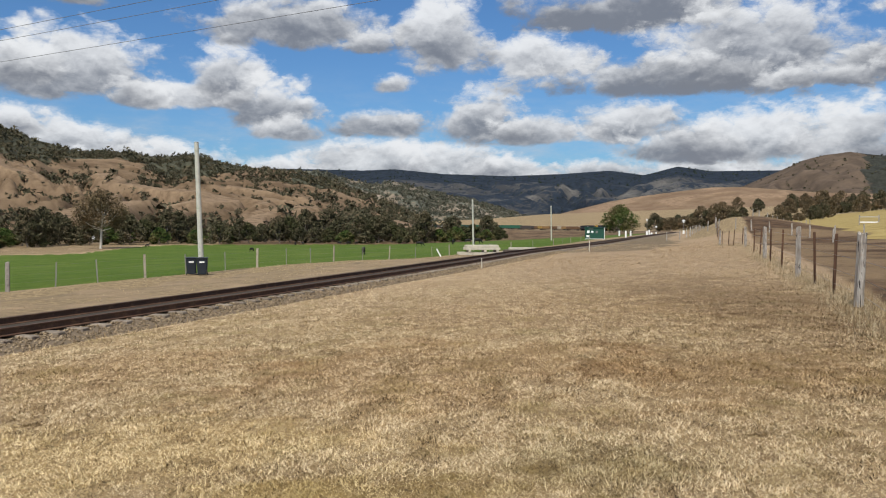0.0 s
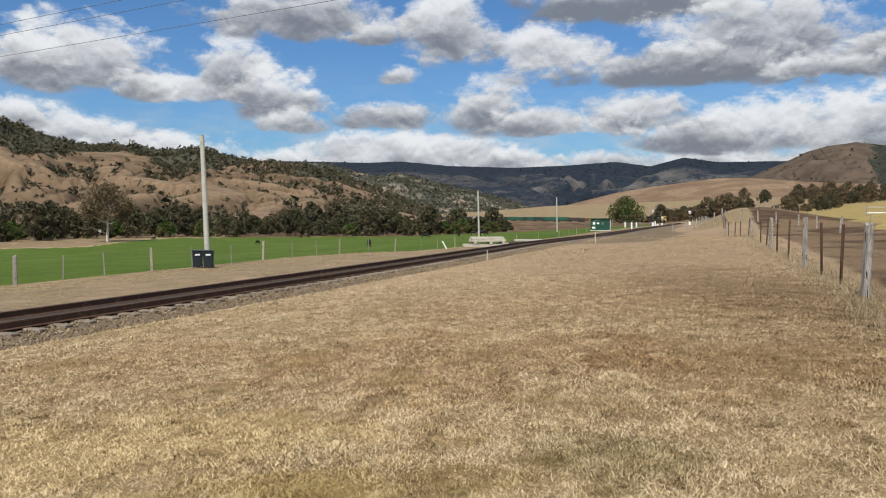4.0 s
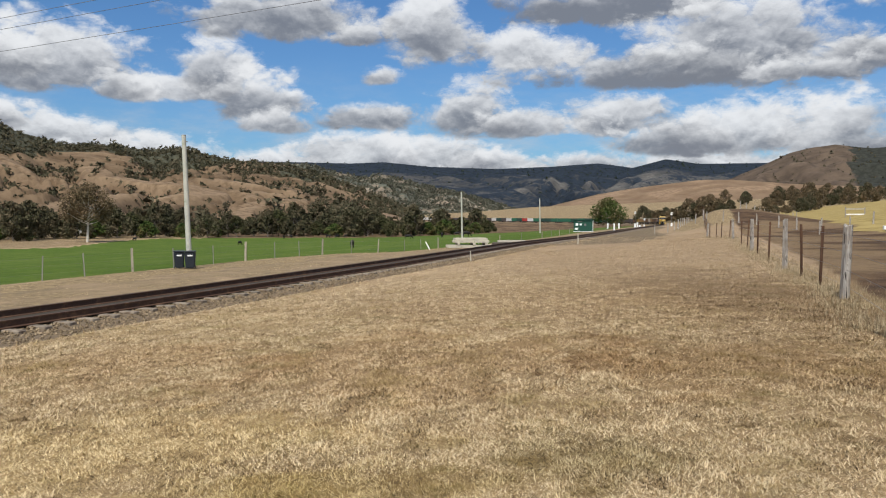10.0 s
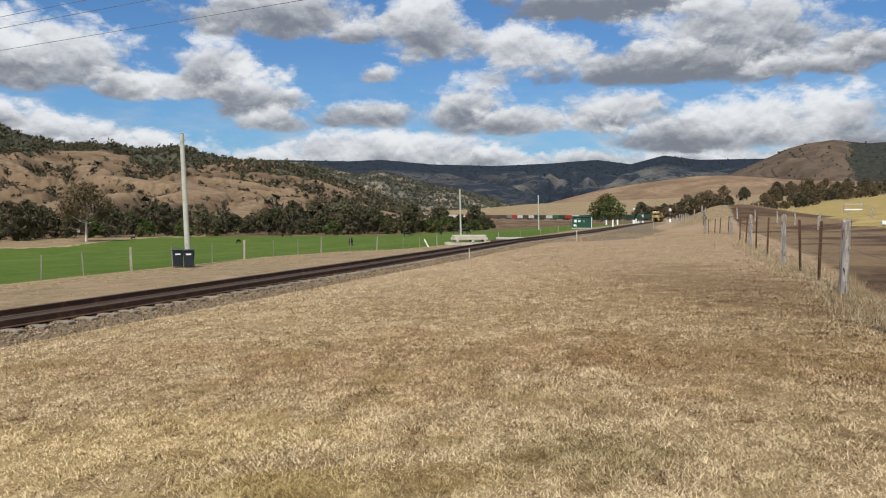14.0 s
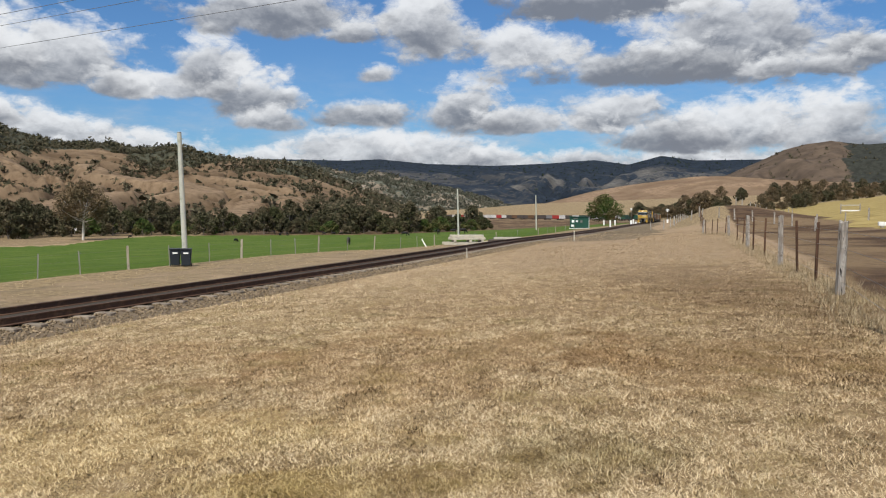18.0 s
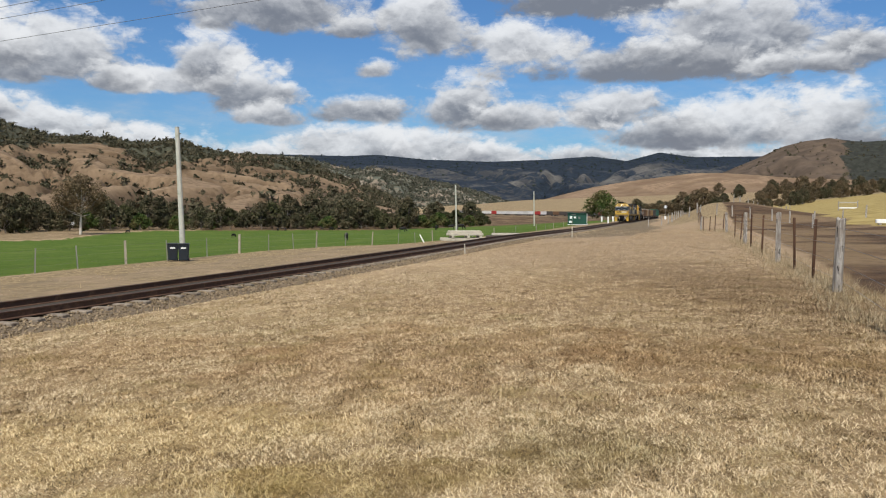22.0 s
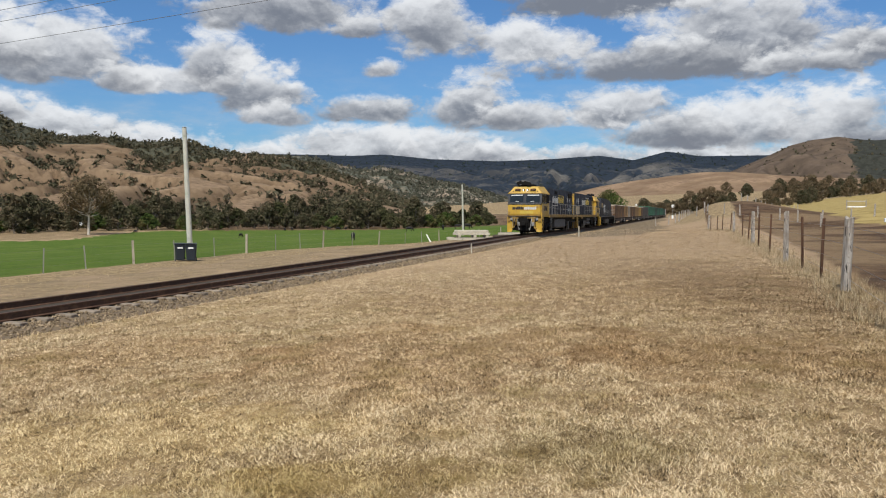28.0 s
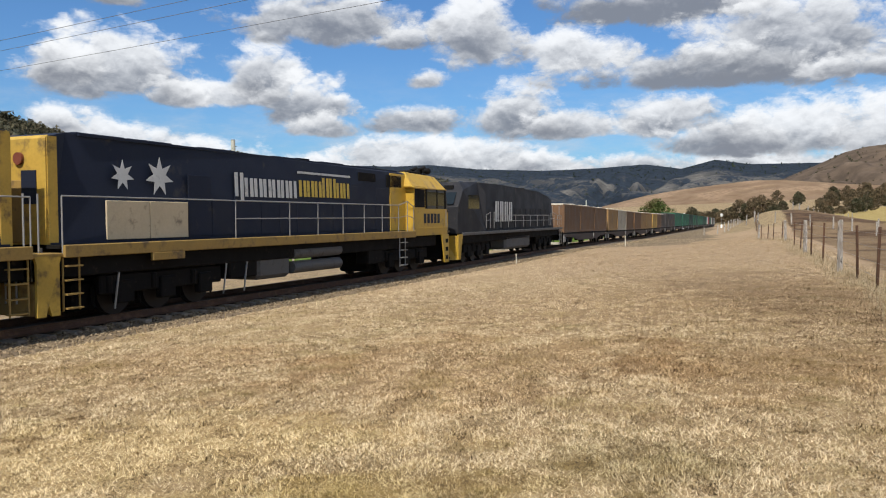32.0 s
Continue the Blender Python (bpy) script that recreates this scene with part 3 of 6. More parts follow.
right = hill("hill_5", "brown hill with forest on its shoulder",
             [(17.5, 1.2), (18.8, 2.0), (20.5, 2.75), (21.6, 3.2), (23.3, 4.0), (24.6, 4.3), (26, 4.45), (27.1, 4.25), (28, 4.15), (31.9, 4.3), (37.2, 3.8), (60, 3.5)],
             1150, 2100, hill_material("brown_hill", (0.070, 0.052, 0.038), (0.12, 0.088, 0.062), (0.024, 0.025, 0.020), 0.06, 0.004), 1.0,
             lambda a, t, nz: 0.6 * smooth(26.4, 27.4, a + 0.35 * nz + 1.2 * (t - 0.7)) + 0.12 * smooth(0.5, -1, nz), seed=9.4)
scrub("scrub", "scattered dark scrub on the dry hillside", left, 14000, 2.3, 0.25, 11, M_BUSH)
open_slope = (*left[:3], np.where(left[3] > 0.75, -2.0, left[3]))
scrub("gully_trees", "scattered dark trees in the gullies of the dry hillside", open_slope, 4200, 3.6, 0.36, 21, M_BUSH)
scrub("woodland", "grey-green bush covering the middle hill", mid, 11000, 3.2, 0.0, 12, M_WOOD)
scrub("forest", "dark forest along the range", far, 5000, 2.8, 0.30, 13, M_FOREST)
scrub("bushes", "thin scrub on the brown hill", right, 2600, 2.6, 0.20, 14, M_BUSH)


# ---- railway ----
M_RAIL = mat("rail_steel", (0.085, 0.043, 0.024), 0.75, 0.0, 0.3, 2, 30, 0.2, (0.16, 0.085, 0.045), 0.12)
M_SLEEPER = mat("sleeper_concrete", (0.22, 0.18, 0.135), 0.9, 0, 0.3, 3, 40, 0.4, (0.10, 0.065, 0.045), 0.15, rand=0.4)
M_DARKSTONE = mat("dark_stone", (0.050, 0.038, 0.026), 0.95, 0, 0.45, 3, 18, 0.9)
M_STONE = mat("ballast_stone", (0.150, 0.110, 0.068), 0.95, 0, 0.35, 6, 30, 0.5, rand=0.2)


def sweep(profile, s0, s1, step, name, material, label="", kind=""):
    """Carries a cross section (c, up) along the line."""
    ss = np.arange(s0, s1 + 0.01, step)
    verts = [tuple(on_line(s, c, u)) for s in ss for c, u in profile]
    k = len(profile)
    faces = [(i * k + j, i * k + (j + 1) % k, (i + 1) * k + (j + 1) % k, (i + 1) * k + j) for i in range(len(ss) - 1) for j in range(k)]
    ob = mesh_object(name, verts, faces, material)
    return ob


def build_track():
    bed = sweep([(-2.7, -0.72), (-1.65, -0.30), (-1.12, -0.225), (1.12, -0.225), (1.65, -0.31), (2.9, -0.72)], -40, 1300, 4, "ballast_bed", M_STONE)
    tagged(bed, "grey crushed-stone ballast under the railway", "ballast", kind="structure")
    # darker strip of ballast between the rails
    fill = sweep([(-0.69, -0.24), (-0.69, -0.165), (0.69, -0.165), (0.69, -0.24)], -40, 1300, 4, "fouled_ballast", M_DARKSTONE)
    tagged(fill, "dark ballast between the rails", "ballast", kind="structure")
    for side in (-1, 1):
        g = side * 0.7525
        prof = [(g - 0.07, -0.17), (g - 0.07, -0.155), (g - 0.012, -0.13), (g - 0.012, -0.045), (g - 0.036, -0.03), (g - 0.036, 0.0),
                (g + 0.036, 0.0), (g + 0.036, -0.03), (g + 0.012, -0.045), (g + 0.012, -0.13), (g + 0.07, -0.155), (g + 0.07, -0.17)]
        r = sweep(prof, -40, 1300, 2, "rail", M_RAIL)
        tagged(r, "rusty brown steel rail on sleepers", "rail", "rails of the line", "structure")


build_track()


# ---- lineside and paddock things ----
M_GREYWOOD = mat("weathered_wood", (0.30, 0.265, 0.225), 0.9, 0, 0.45, 5, 45, 0.8, (0.10, 0.085, 0.07), 0.10, rand=0.25)
M_PALEPOLE = mat("pale_treated_pole", (0.46, 0.45, 0.38), 0.85, 0, 0.22, 2.5, 30, 0.4, (0.30, 0.32, 0.24), 0.1)
M_RUST = mat("rusty_picket", (0.105, 0.055, 0.032), 0.85, 0.2, 0.35, 6, 40, 0.3, rand=0.3)
M_PICKET = mat("galvanised_picket", (0.25, 0.24, 0.20), 0.8, 0.1, 0.25, 6, 40, 0.2, rand=0.3)
M_WIRE = mat("fence_wire", (0.22, 0.20, 0.18), 0.5, 0.8, 0.2, 3, 20, 0)
M_CABLE = mat("power_cable", (0.16, 0.16, 0.17), 0.6, 0.2, 0.1, 3, 20, 0)
M_BIN = mat("dark_bin_plastic", (0.020, 0.026, 0.034), 0.5, 0, 0.2, 3, 30, 0.05)
M_WHITE = mat("white_paint", (0.78, 0.78, 0.75), 0.6, 0, 0.12, 3, 30, 0.1, (0.45, 0.40, 0.33), 0.06)
M_SHEDGREEN = mat("shed_green", (0.010, 0.062, 0.040), 0.6, 0, 0.2, 2, 20, 0.1)
M_TIMBER = mat("pale_timber", (0.46, 0.42, 0.33), 0.9, 0, 0.3, 3, 35, 0.4, (0.22, 0.19, 0.15), 0.1, rand=0.3)
M_OLDWOOD = mat("old_sleeper_wood", (0.085, 0.068, 0.052), 0.92, 0, 0.4, 3, 35, 0.5, (0.20, 0.17, 0.135), 0.05, rand=0.3)
M_PADDOCK = mat("dull_post_timber", (0.33, 0.285, 0.215), 0.9, 0, 0.35, 3, 35, 0.4, (0.16, 0.135, 0.105), 0.1, rand=0.4)
M_COW = mat("black_hide", (0.014, 0.012, 0.011), 0.75, 0, 0.3, 2, 20, 0.1)
M_TRUNK = mat("grey_bark", (0.24, 0.205, 0.165), 0.95, 0, 0.35, 2, 14, 0.8)
M_PALETRUNK = mat("pale_gum_bark", (0.52, 0.48, 0.41), 0.9, 0, 0.25, 1.5, 12, 0.4)
M_RED = mat("signal_red", (0.45, 0.03, 0.02), 0.5, 0, 0.1, 3, 20, 0)
M_ORANGE = mat("rusty_orange", (0.42, 0.20, 0.08), 0.7, 0, 0.2, 3, 20, 0.1)


def wood_post(h, r, material, name, label, cat="fence post", seed=0, group=""):
    """A split timber post: faceted, slightly bent, with a weathered top."""
    rng = random.Random(seed)
    bm = B()
    n, rings = 9, 7
    vs = []
    bend = (rng.uniform(-.03, .03), rng.uniform(-.03, .03))
    k = [rng.uniform(0.78, 1.15) for _ in range(n)]
    for i in range(rings):
        t = i / (rings - 1)
        z = -0.3 + (h + 0.3) * t
        w = r * (1.05 - 0.12 * t)
        vs.append([bm.verts.new((bend[0] * t * t + w * k[j] * math.cos(j * 6.283 / n) * rng.uniform(.96, 1.04),
                                 bend[1] * t + w * k[j] * math.sin(j * 6.283 / n) * rng.uniform(.96, 1.04),
                                 z + (rng.uniform(-.04, .03) if i == rings - 1 else 0))) for j in range(n)])
    for a, b in zip(vs, vs[1:]):
        for j in range(n):
            bm.faces.new((a[j], a[(j + 1) % n], b[(j + 1) % n], b[j]))
    bm.faces.new(vs[-1])
    ob = part(name, bm, material)
    return tagged(ob, label, cat, group)


def star_picket(h, material, name, label, group=""):
    """A Y-section steel picket."""
    bm = B()
    for a in (90, 210, 330):
        c, s = math.cos(radians(a)), math.sin(radians(a))
        w, t = 0.034, 0.004
        pts = [(-s * t, c * t), (w * c - s * t, w * s + c * t), (w * c + s * t, w * s - c * t), (s * t, -c * t)]
        poly(bm, [(x, y, -0.3) for x, y in pts], (0, 0, h + 0.3))
    ob = part(name, bm, material)
    return tagged(ob, label, "fence post", group)


def wire_run(name, label, points, r, material, category="wire", group=""):
    """A strand through the given points."""
    bm = B()
    rings = []
    for i, p in enumerate(points):
        way = (points[min(i + 1, len(points) - 1)] - points[max(i - 1, 0)]).normalized()
        side = way.cross(Vector((0, 0, 1))).normalized()
        up = side.cross(way)
        rings.append([bm.verts.new(p + (side * math.cos(k * 1.2566) + up * math.sin(k * 1.2566)) * r) for k in range(5)])
    for one, two in zip(rings, rings[1:]):
        for k in range(5):
            bm.faces.new((one[k], one[(k + 1) % 5], two[(k + 1) % 5], two[k]))
    ob = part(name, bm, material)
    return tagged(ob, label, category, group)


M_SPLIT = split_wood()
# boundary fence beside the lawn: grey split posts with two rusty pickets between them
FENCE = [(5.5, 9.6), (7.35, 14.65), (8.1, 17.2), (9.0, 20.1), (9.8, 23.0), (11.3, 27.8), (12.4, 31.6), (13.3, 34.5), (14.2, 37.4), (15.7, 42.2),
         (18.7, 51.7), (20.2, 56.5), (21.0, 60.5), (21.6, 63.4), (22.1, 66.4), (22.9, 69.4), (23.9, 72.2), (25.0, 76.0), (26.1, 79.8), (27.9, 85.5),
         (29.7, 91.3), (31.0, 95.6), (32.3, 99.9)]
TALL = {1: 1.36, 4: 1.42, 7: 1.38, 10: 1.3, 15: 1.25, 20: 1.2}


def build_right_fence():
    rng = random.Random(4)
    tops = []
    pick = star_picket(1.32, M_RUST, "star_picket", "rusty brown steel picket in the wire fence", "pickets of the boundary fence")
    for i, (x, y) in enumerate(FENCE):
        z = gz(x, y)
        if i in TALL:
            ob = wood_post(TALL[i], 0.080 if i < 5 else 0.085, M_SPLIT, "timber_post", "weathered grey split-timber post in the wire fence", seed=i,
                           group="timber posts of the boundary fence")
            lean = rng.uniform(-2, 2), rng.uniform(-2, 2), rng.uniform(0, 360)
            ob.matrix_basis = pose(x, y, z - 0.02, lean[0], -1.2 if i == 1 else lean[1], lean[2])
        else:
            m = pose(x, y, z - 0.03 - (0.05 if i > 8 else 0), rng.uniform(-3.5, 3.5), rng.uniform(-4, 4), rng.uniform(0, 120))
            if i == 0:
                pick.matrix_basis = m
            else:
                copy_thing(pick, m)
        tops.append(Vector((x, y, z)))
    tops = [Vector((2.9, 3.6, gz(2.9, 3.6)))] + tops
    for h in (0.25, 0.55, 0.85, 1.15):
        wire_run("fence_wire", "thin steel wire strung along the boundary fence", [p + Vector((0, 0, h + rng.uniform(-.02, .02))) for p in tops], 0.0035, M_WIRE,
                 "wire", "wires of the boundary fence")


build_right_fence()

# paddock fence beyond the line
LEFT_POSTS = [(25.6, 1), (28.2, 0), (30.8, 0), (34.2, 1), (37.6, 0), (41.4, 0), (45.0, 1), (48.8, 0), (52.4, 0), (56.2, 1), (61.8, 0), (67.8, 2), (74.8, 0), (80, 0), (86.0, 1),
              (94, 0), (102, 0), (111, 1), (121, 0), (132.0, 1), (138, 0), (144.6, 1), (156, 0), (168.6, 1), (20.5, 0), (15.0, 0), (9.0, 1)]


def build_left_fence():
    rng = random.Random(8)
    pick = None
    line = []
    for s, kind in sorted(LEFT_POSTS):
        c = -14 + 4.5 * float(smooth(90, 150, np.array(s)))
        p = on_line(s, c)
        z = gz(p.x, p.y)
        line.append(Vector((p.x, p.y, z)))
        if kind:
            big = s in (25.6,)
            ob = wood_post(1.25 if s < 90 else 1.1, 0.11 if big else 0.07, M_GREYWOOD if big else M_PADDOCK, "paddock_post",
                           "grey-brown round timber corner post of the paddock fence" if big else "dull brown round timber post of the paddock fence", seed=int(s * 10),
                           group="timber posts of the paddock fence")
            ob.matrix_basis = pose(p.x, p.y, z - 0.02, rng.uniform(-3, 3), rng.uniform(-3, 3), rng.uniform(0, 360))
        else:
            m = pose(p.x, p.y, z - 0.03, rng.uniform(-3, 3), rng.uniform(-3, 3), rng.uniform(0, 120))
            if pick is None:
                pick = star_picket(1.15, M_PICKET, "steel_picket", "pale galvanised picket of the paddock fence", "pickets of the paddock fence")
                pick.matrix_basis = m
            else:
                copy_thing(pick, m)
    for h in (0.3, 0.65, 1.0):
        wire_run("paddock_wire", "thin wire of the paddock fence", [p + Vector((0, 0, h)) for p in line], 0.003, M_WIRE, "wire", "wires of the paddock fence")


build_left_fence()


def power_pole(x, y, h, lean, r=0.16):
    z = gz(x, y)
    e = new("power_pole")
    e.matrix_basis = pose(x, y, z, 0, lean, 0)
    bm = B()
    tube(bm, (0, 0, -0.6), (0, 0, h), r, r * 0.74, 14)
    part("pole", bm, M_PALEPOLE, e)
    part("pole_cap", tube(B(), (0, 0, h), (0, 0, h + 0.03), r * 0.78, r * 0.6, 14), M_WIRE, e, "grey metal cap")
    for k in (0.35, 0.75):
        bm = B()
        tube(bm, (r * 0.7, 0, h - k), (r + 0.05, 0, h - k), 0.02, n=6)
        part("bolt", bm, M_WIRE, e)
    return tagged(e, "bare pale treated-timber power pole in dry grass", "power pole", "poles beside the line")


power_pole(-14.05, 45.1, 7.35, -1.8)
power_pole(3.35, 127, 8.0, -1.2)
power_pole(22.65, 184.6, 7.9, -1.0)


def wheelie_bin(x, y, rz, label):
    e = new("wheelie_bin")
    e.matrix_basis = pose(x, y, gz(x, y), 0, 0, rz)
    bm = B()
    box(bm, -0.29, 0.29, -0.36, 0.36, 0.06, 0.92)
    for v in bm.verts:
        if v.co.z < 0.5:
            v.co.x *= 0.78
            v.co.y *= 0.74
    bmesh.ops.bevel(bm, geom=bm.edges[:], offset=0.04, segments=2, affect="EDGES")
    body = part("body", bm, M_BIN, e)
    part("label_bar", box(B(), -0.13, 0.13, -0.372, -0.362, 0.70, 0.78), M_WHITE, body, "white printed strip")
    bm = B()
    box(bm, -0.31, 0.31, -0.40, 0.40, 0.92, 0.985, 0.025)
    part("lid", bm, M_BIN, e)
    bm = B()
    tube(bm, (-0.24, 0.44, 0.93), (0.24, 0.44, 0.93), 0.018)
    for s in (-0.2, 0.2):
        tube(bm, (s, 0.36, 0.93), (s, 0.44, 0.93), 0.016)
    part("handle", bm, M_BIN, e)
    for s in (-1, 1):
        part("wheel", tube(B(), (s * 0.22, 0.24, 0.1), (s * 0.27, 0.24, 0.1), 0.1, n=16), M_BIN, e)
    return tagged(e, label, "bin", "bins at the pole")


wheelie_bin(-14.30, 44.1, 18, "black plastic wheelie bin standing by the pole")
wheelie_bin(-13.6, 43.8, 14, "black plastic wheelie bin with a white mark on its front")


def crossing_signal(x, y, h, label):
    """Level-crossing post: white base, round target board with a pair of lamps."""
    e = new("crossing_signal")
    a = math.degrees(math.atan2(x, y))
    e.matrix_basis = pose(x, y, gz(x, y), 0, 0, -a)
    part("post", tube(B(), (0, 0, -0.3), (0, 0, h), 0.07, n=10), M_WIRE, e)
    part("base", box(B(), -0.25, 0.25, -0.25, 0.25, -0.2, 0.9, 0.03), M_WHITE, e, "white painted base")
    bm = tube(B(), (0, -0.09, h - 0.1), (0, -0.13, h - 0.1), 0.42, n=24)
    board = part("target_board", bm, M_WHITE, e, "round white board")
    for s in (-0.22, 0.22):
        part("lamp", tube(B(), (s, -0.13, h - 0.12), (s, -0.2, h - 0.12), 0.13, n=16), M_BLACK2, board, "dark lamp")
    part("plate", box(B(), -0.2, 0.2, -0.1, -0.07, h - 1.5, h - 1.2), M_WIRE, e, "small grey plate")
    return tagged(e, label, "signal", "signals at the level crossing")


M_BLACK2 = mat("black_lamp", (0.02, 0.02, 0.02), 0.4, 0, 0.2, 3, 20, 0)
crossing_signal(70.1, 291.7, 5.4, "level-crossing signal with a round white board")
crossing_signal(64.5, 226.0, 3.6, "level-crossing signal on a grassy bank")
crossing_signal(78.0, 310.0, 3.0, "low level-crossing signal beside the road")


def marker_post(x, y, h, w, material, label, lean=(0, 0)):
    e = new("marker_post")
    e.matrix_basis = pose(x, y, gz(x, y), lean[0], lean[1], 0)
    bm = B()
    box(bm, -w / 2, w / 2, -0.02 - w * 0.2, 0.02 + w * 0.2, -0.25, h, min(0.012, w * 0.15))
    part("post", bm, material, e)
    return tagged(e, label, "marker post", "white marker posts" if material is M_WHITE else "marker stakes")


for mx, my, mh, mw in ((42, 196, 1.7, 0.35), (52, 252, 1.6, 0.45), (55.5, 252, 1.6, 0.45), (57.2, 238, 1.5, 0.6), (60, 244, 0.9, 0.5), (62, 255, 1.8, 0.4)):
    marker_post(mx, my, mh, mw, M_WHITE, "white painted marker post beside the level crossing")
marker_post(1.6, 43.2, 0.75, 0.06, M_TIMBER, "weathered wooden survey stake at the ballast edge", (2, -2))
marker_post(9.4, 55.4, 0.72, 0.06, M_TIMBER, "weathered wooden survey stake in the gravel")
marker_post(-1.2, 86.0, 0.95, 0.13, M_WHITE, "white painted stake leaning over in the verge", (0, -28))


def white_stone(x, y, r):
    bm = B()
    bmesh.ops.create_icosphere(bm, subdivisions=2, radius=r * 0.7)
    rng = random.Random(3)
    for v in bm.verts:
        v.co *= rng.uniform(0.85, 1.1)
        v.co.z *= 0.45
    ob = part("white_stone", bm, M_WHITE)
    ob.matrix_basis = pose(x, y, gz(x, y) + 0.05, 0, 0, 20)
    tagged(ob, "white painted stone on the grass edge", "stone")


white_stone(2.1, 43.6, 0.26)


def sleeper_stack():
    """Stacked beams on bearers, lying beside the line."""
    rng = random.Random(2)
    base = on_line(70.5, -6.0)
    rz = -17.3 - 68
    z0 = gz(base.x, base.y)
    rows = []
    def beam(cx, cy, z, L, w, h, turn=0.0, material=None):
        bm = B()
        box(bm, -L / 2, L / 2, -w / 2, w / 2, 0, h, 0.015)
        ob = part("timber_beam", bm, material or M_TIMBER)
        ob.matrix_basis = pose(base.x, base.y, z0, 0, 0, rz + 90) @ pose(cx, cy, z, 0, 0, turn)
        tagged(ob, "dark old sleeper in a low stack beside the line" if material else "pale weathered timber beam in a stack beside the line", "timber", "stacked beams")
    for y in (-0.9, 0.9):
        beam(0, y, 0.0, 4.4, 0.28, 0.24, 0)
    for x in (-1.2, 0.2, 1.3):
        beam(x, 0, 0.24, 2.2, 0.24, 0.22, 90)
    for k in range(5):
        beam(-0.1 + rng.uniform(-.12, .12), -0.9 + k * 0.42, 0.47, 3.1, 0.26, 0.20, rng.uniform(-1, 1))
    for k in range(4):
        beam(-0.1 + rng.uniform(-.12, .12), -0.8 + k * 0.5, 0.68, 3.0, 0.26, 0.20, rng.uniform(-1.5, 1.5))
    for x in (2.9, 4.2):
        beam(x, 0, 0.0, 2.2, 0.24, 0.24, 90, M_OLDWOOD)
    for k in range(5):
        beam(3.5 + rng.uniform(-.3, .3), -0.9 + k * 0.42, 0.25, 2.7, 0.25, 0.2, rng.uniform(-5, 5), M_OLDWOOD)
    for k in range(3):
        beam(3.8 + rng.uniform(-.3, .3), -0.5 + k * 0.5, 0.47, 2.5, 0.25, 0.2, rng.uniform(-10, 10), M_OLDWOOD if k else None)


sleeper_stack()


def green_shed():
    e = new("relay_shed")
    x, y = 32.0, 181.5
    e.matrix_basis = pose(x, y, gz(x, y) - 0.02, 0, 0, -13)
    W2, D2, H = 2.1, 1.5, 2.55
    walls = part("shed_body", box(B(), -W2, W2, -D2, D2, 0.12, H, 0.02), M_SHEDGREEN, e)
    part("plinth", box(B(), -W2 - 0.06, W2 + 0.06, -D2 - 0.06, D2 + 0.06, -0.4, 0.12, 0.02), M_WHITE, e, "pale concrete plinth")
    bm = B()
    poly(bm, [(-W2 - 0.15, -D2 - 0.2, H), (W2 + 0.15, -D2 - 0.2, H), (W2 + 0.15, -D2 - 0.2, H + 0.06), (-W2 - 0.15, -D2 - 0.2, H + 0.2)], (0, 2 * D2 + 0.4, 0))
    part("roof", bm, M_SHEDGREEN, e)
    for k in range(10):
        part("rib", box(B(), -W2 + 0.2 + k * 0.42, -W2 + 0.25 + k * 0.42, -D2 - 0.012, -D2, 0.2, H - 0.05), M_SHEDGREEN, walls)
    for x0, x1, z0, z1, m, nm in ((-1.65, -1.1, 1.35, 1.95, M_WHITE, "white notice"), (-0.75, -0.25, 1.45, 1.85, M_WHITE, "white notice"), (-1.8, -1.05, 0.45, 0.9, M_WHITE, "white notice"),
                                  (0.25, 0.7, 1.35, 1.85, M_WIRE, "grey notice"), (-1.3, -0.3, 2.2, 2.38, M_WIRE, "grey name board")):
        part("notice_board", box(B(), x0, x1, -D2 - 0.03, -D2 - 0.012, z0, z1), m, e, nm)
    part("corner_post", box(B(), W2, W2 + 0.1, -D2 - 0.1, -D2, -0.2, H, 0.01), M_WHITE, e, "white corner post")
    tagged(e, "small dark green lineside shed with white notices", "shed")


green_shed()


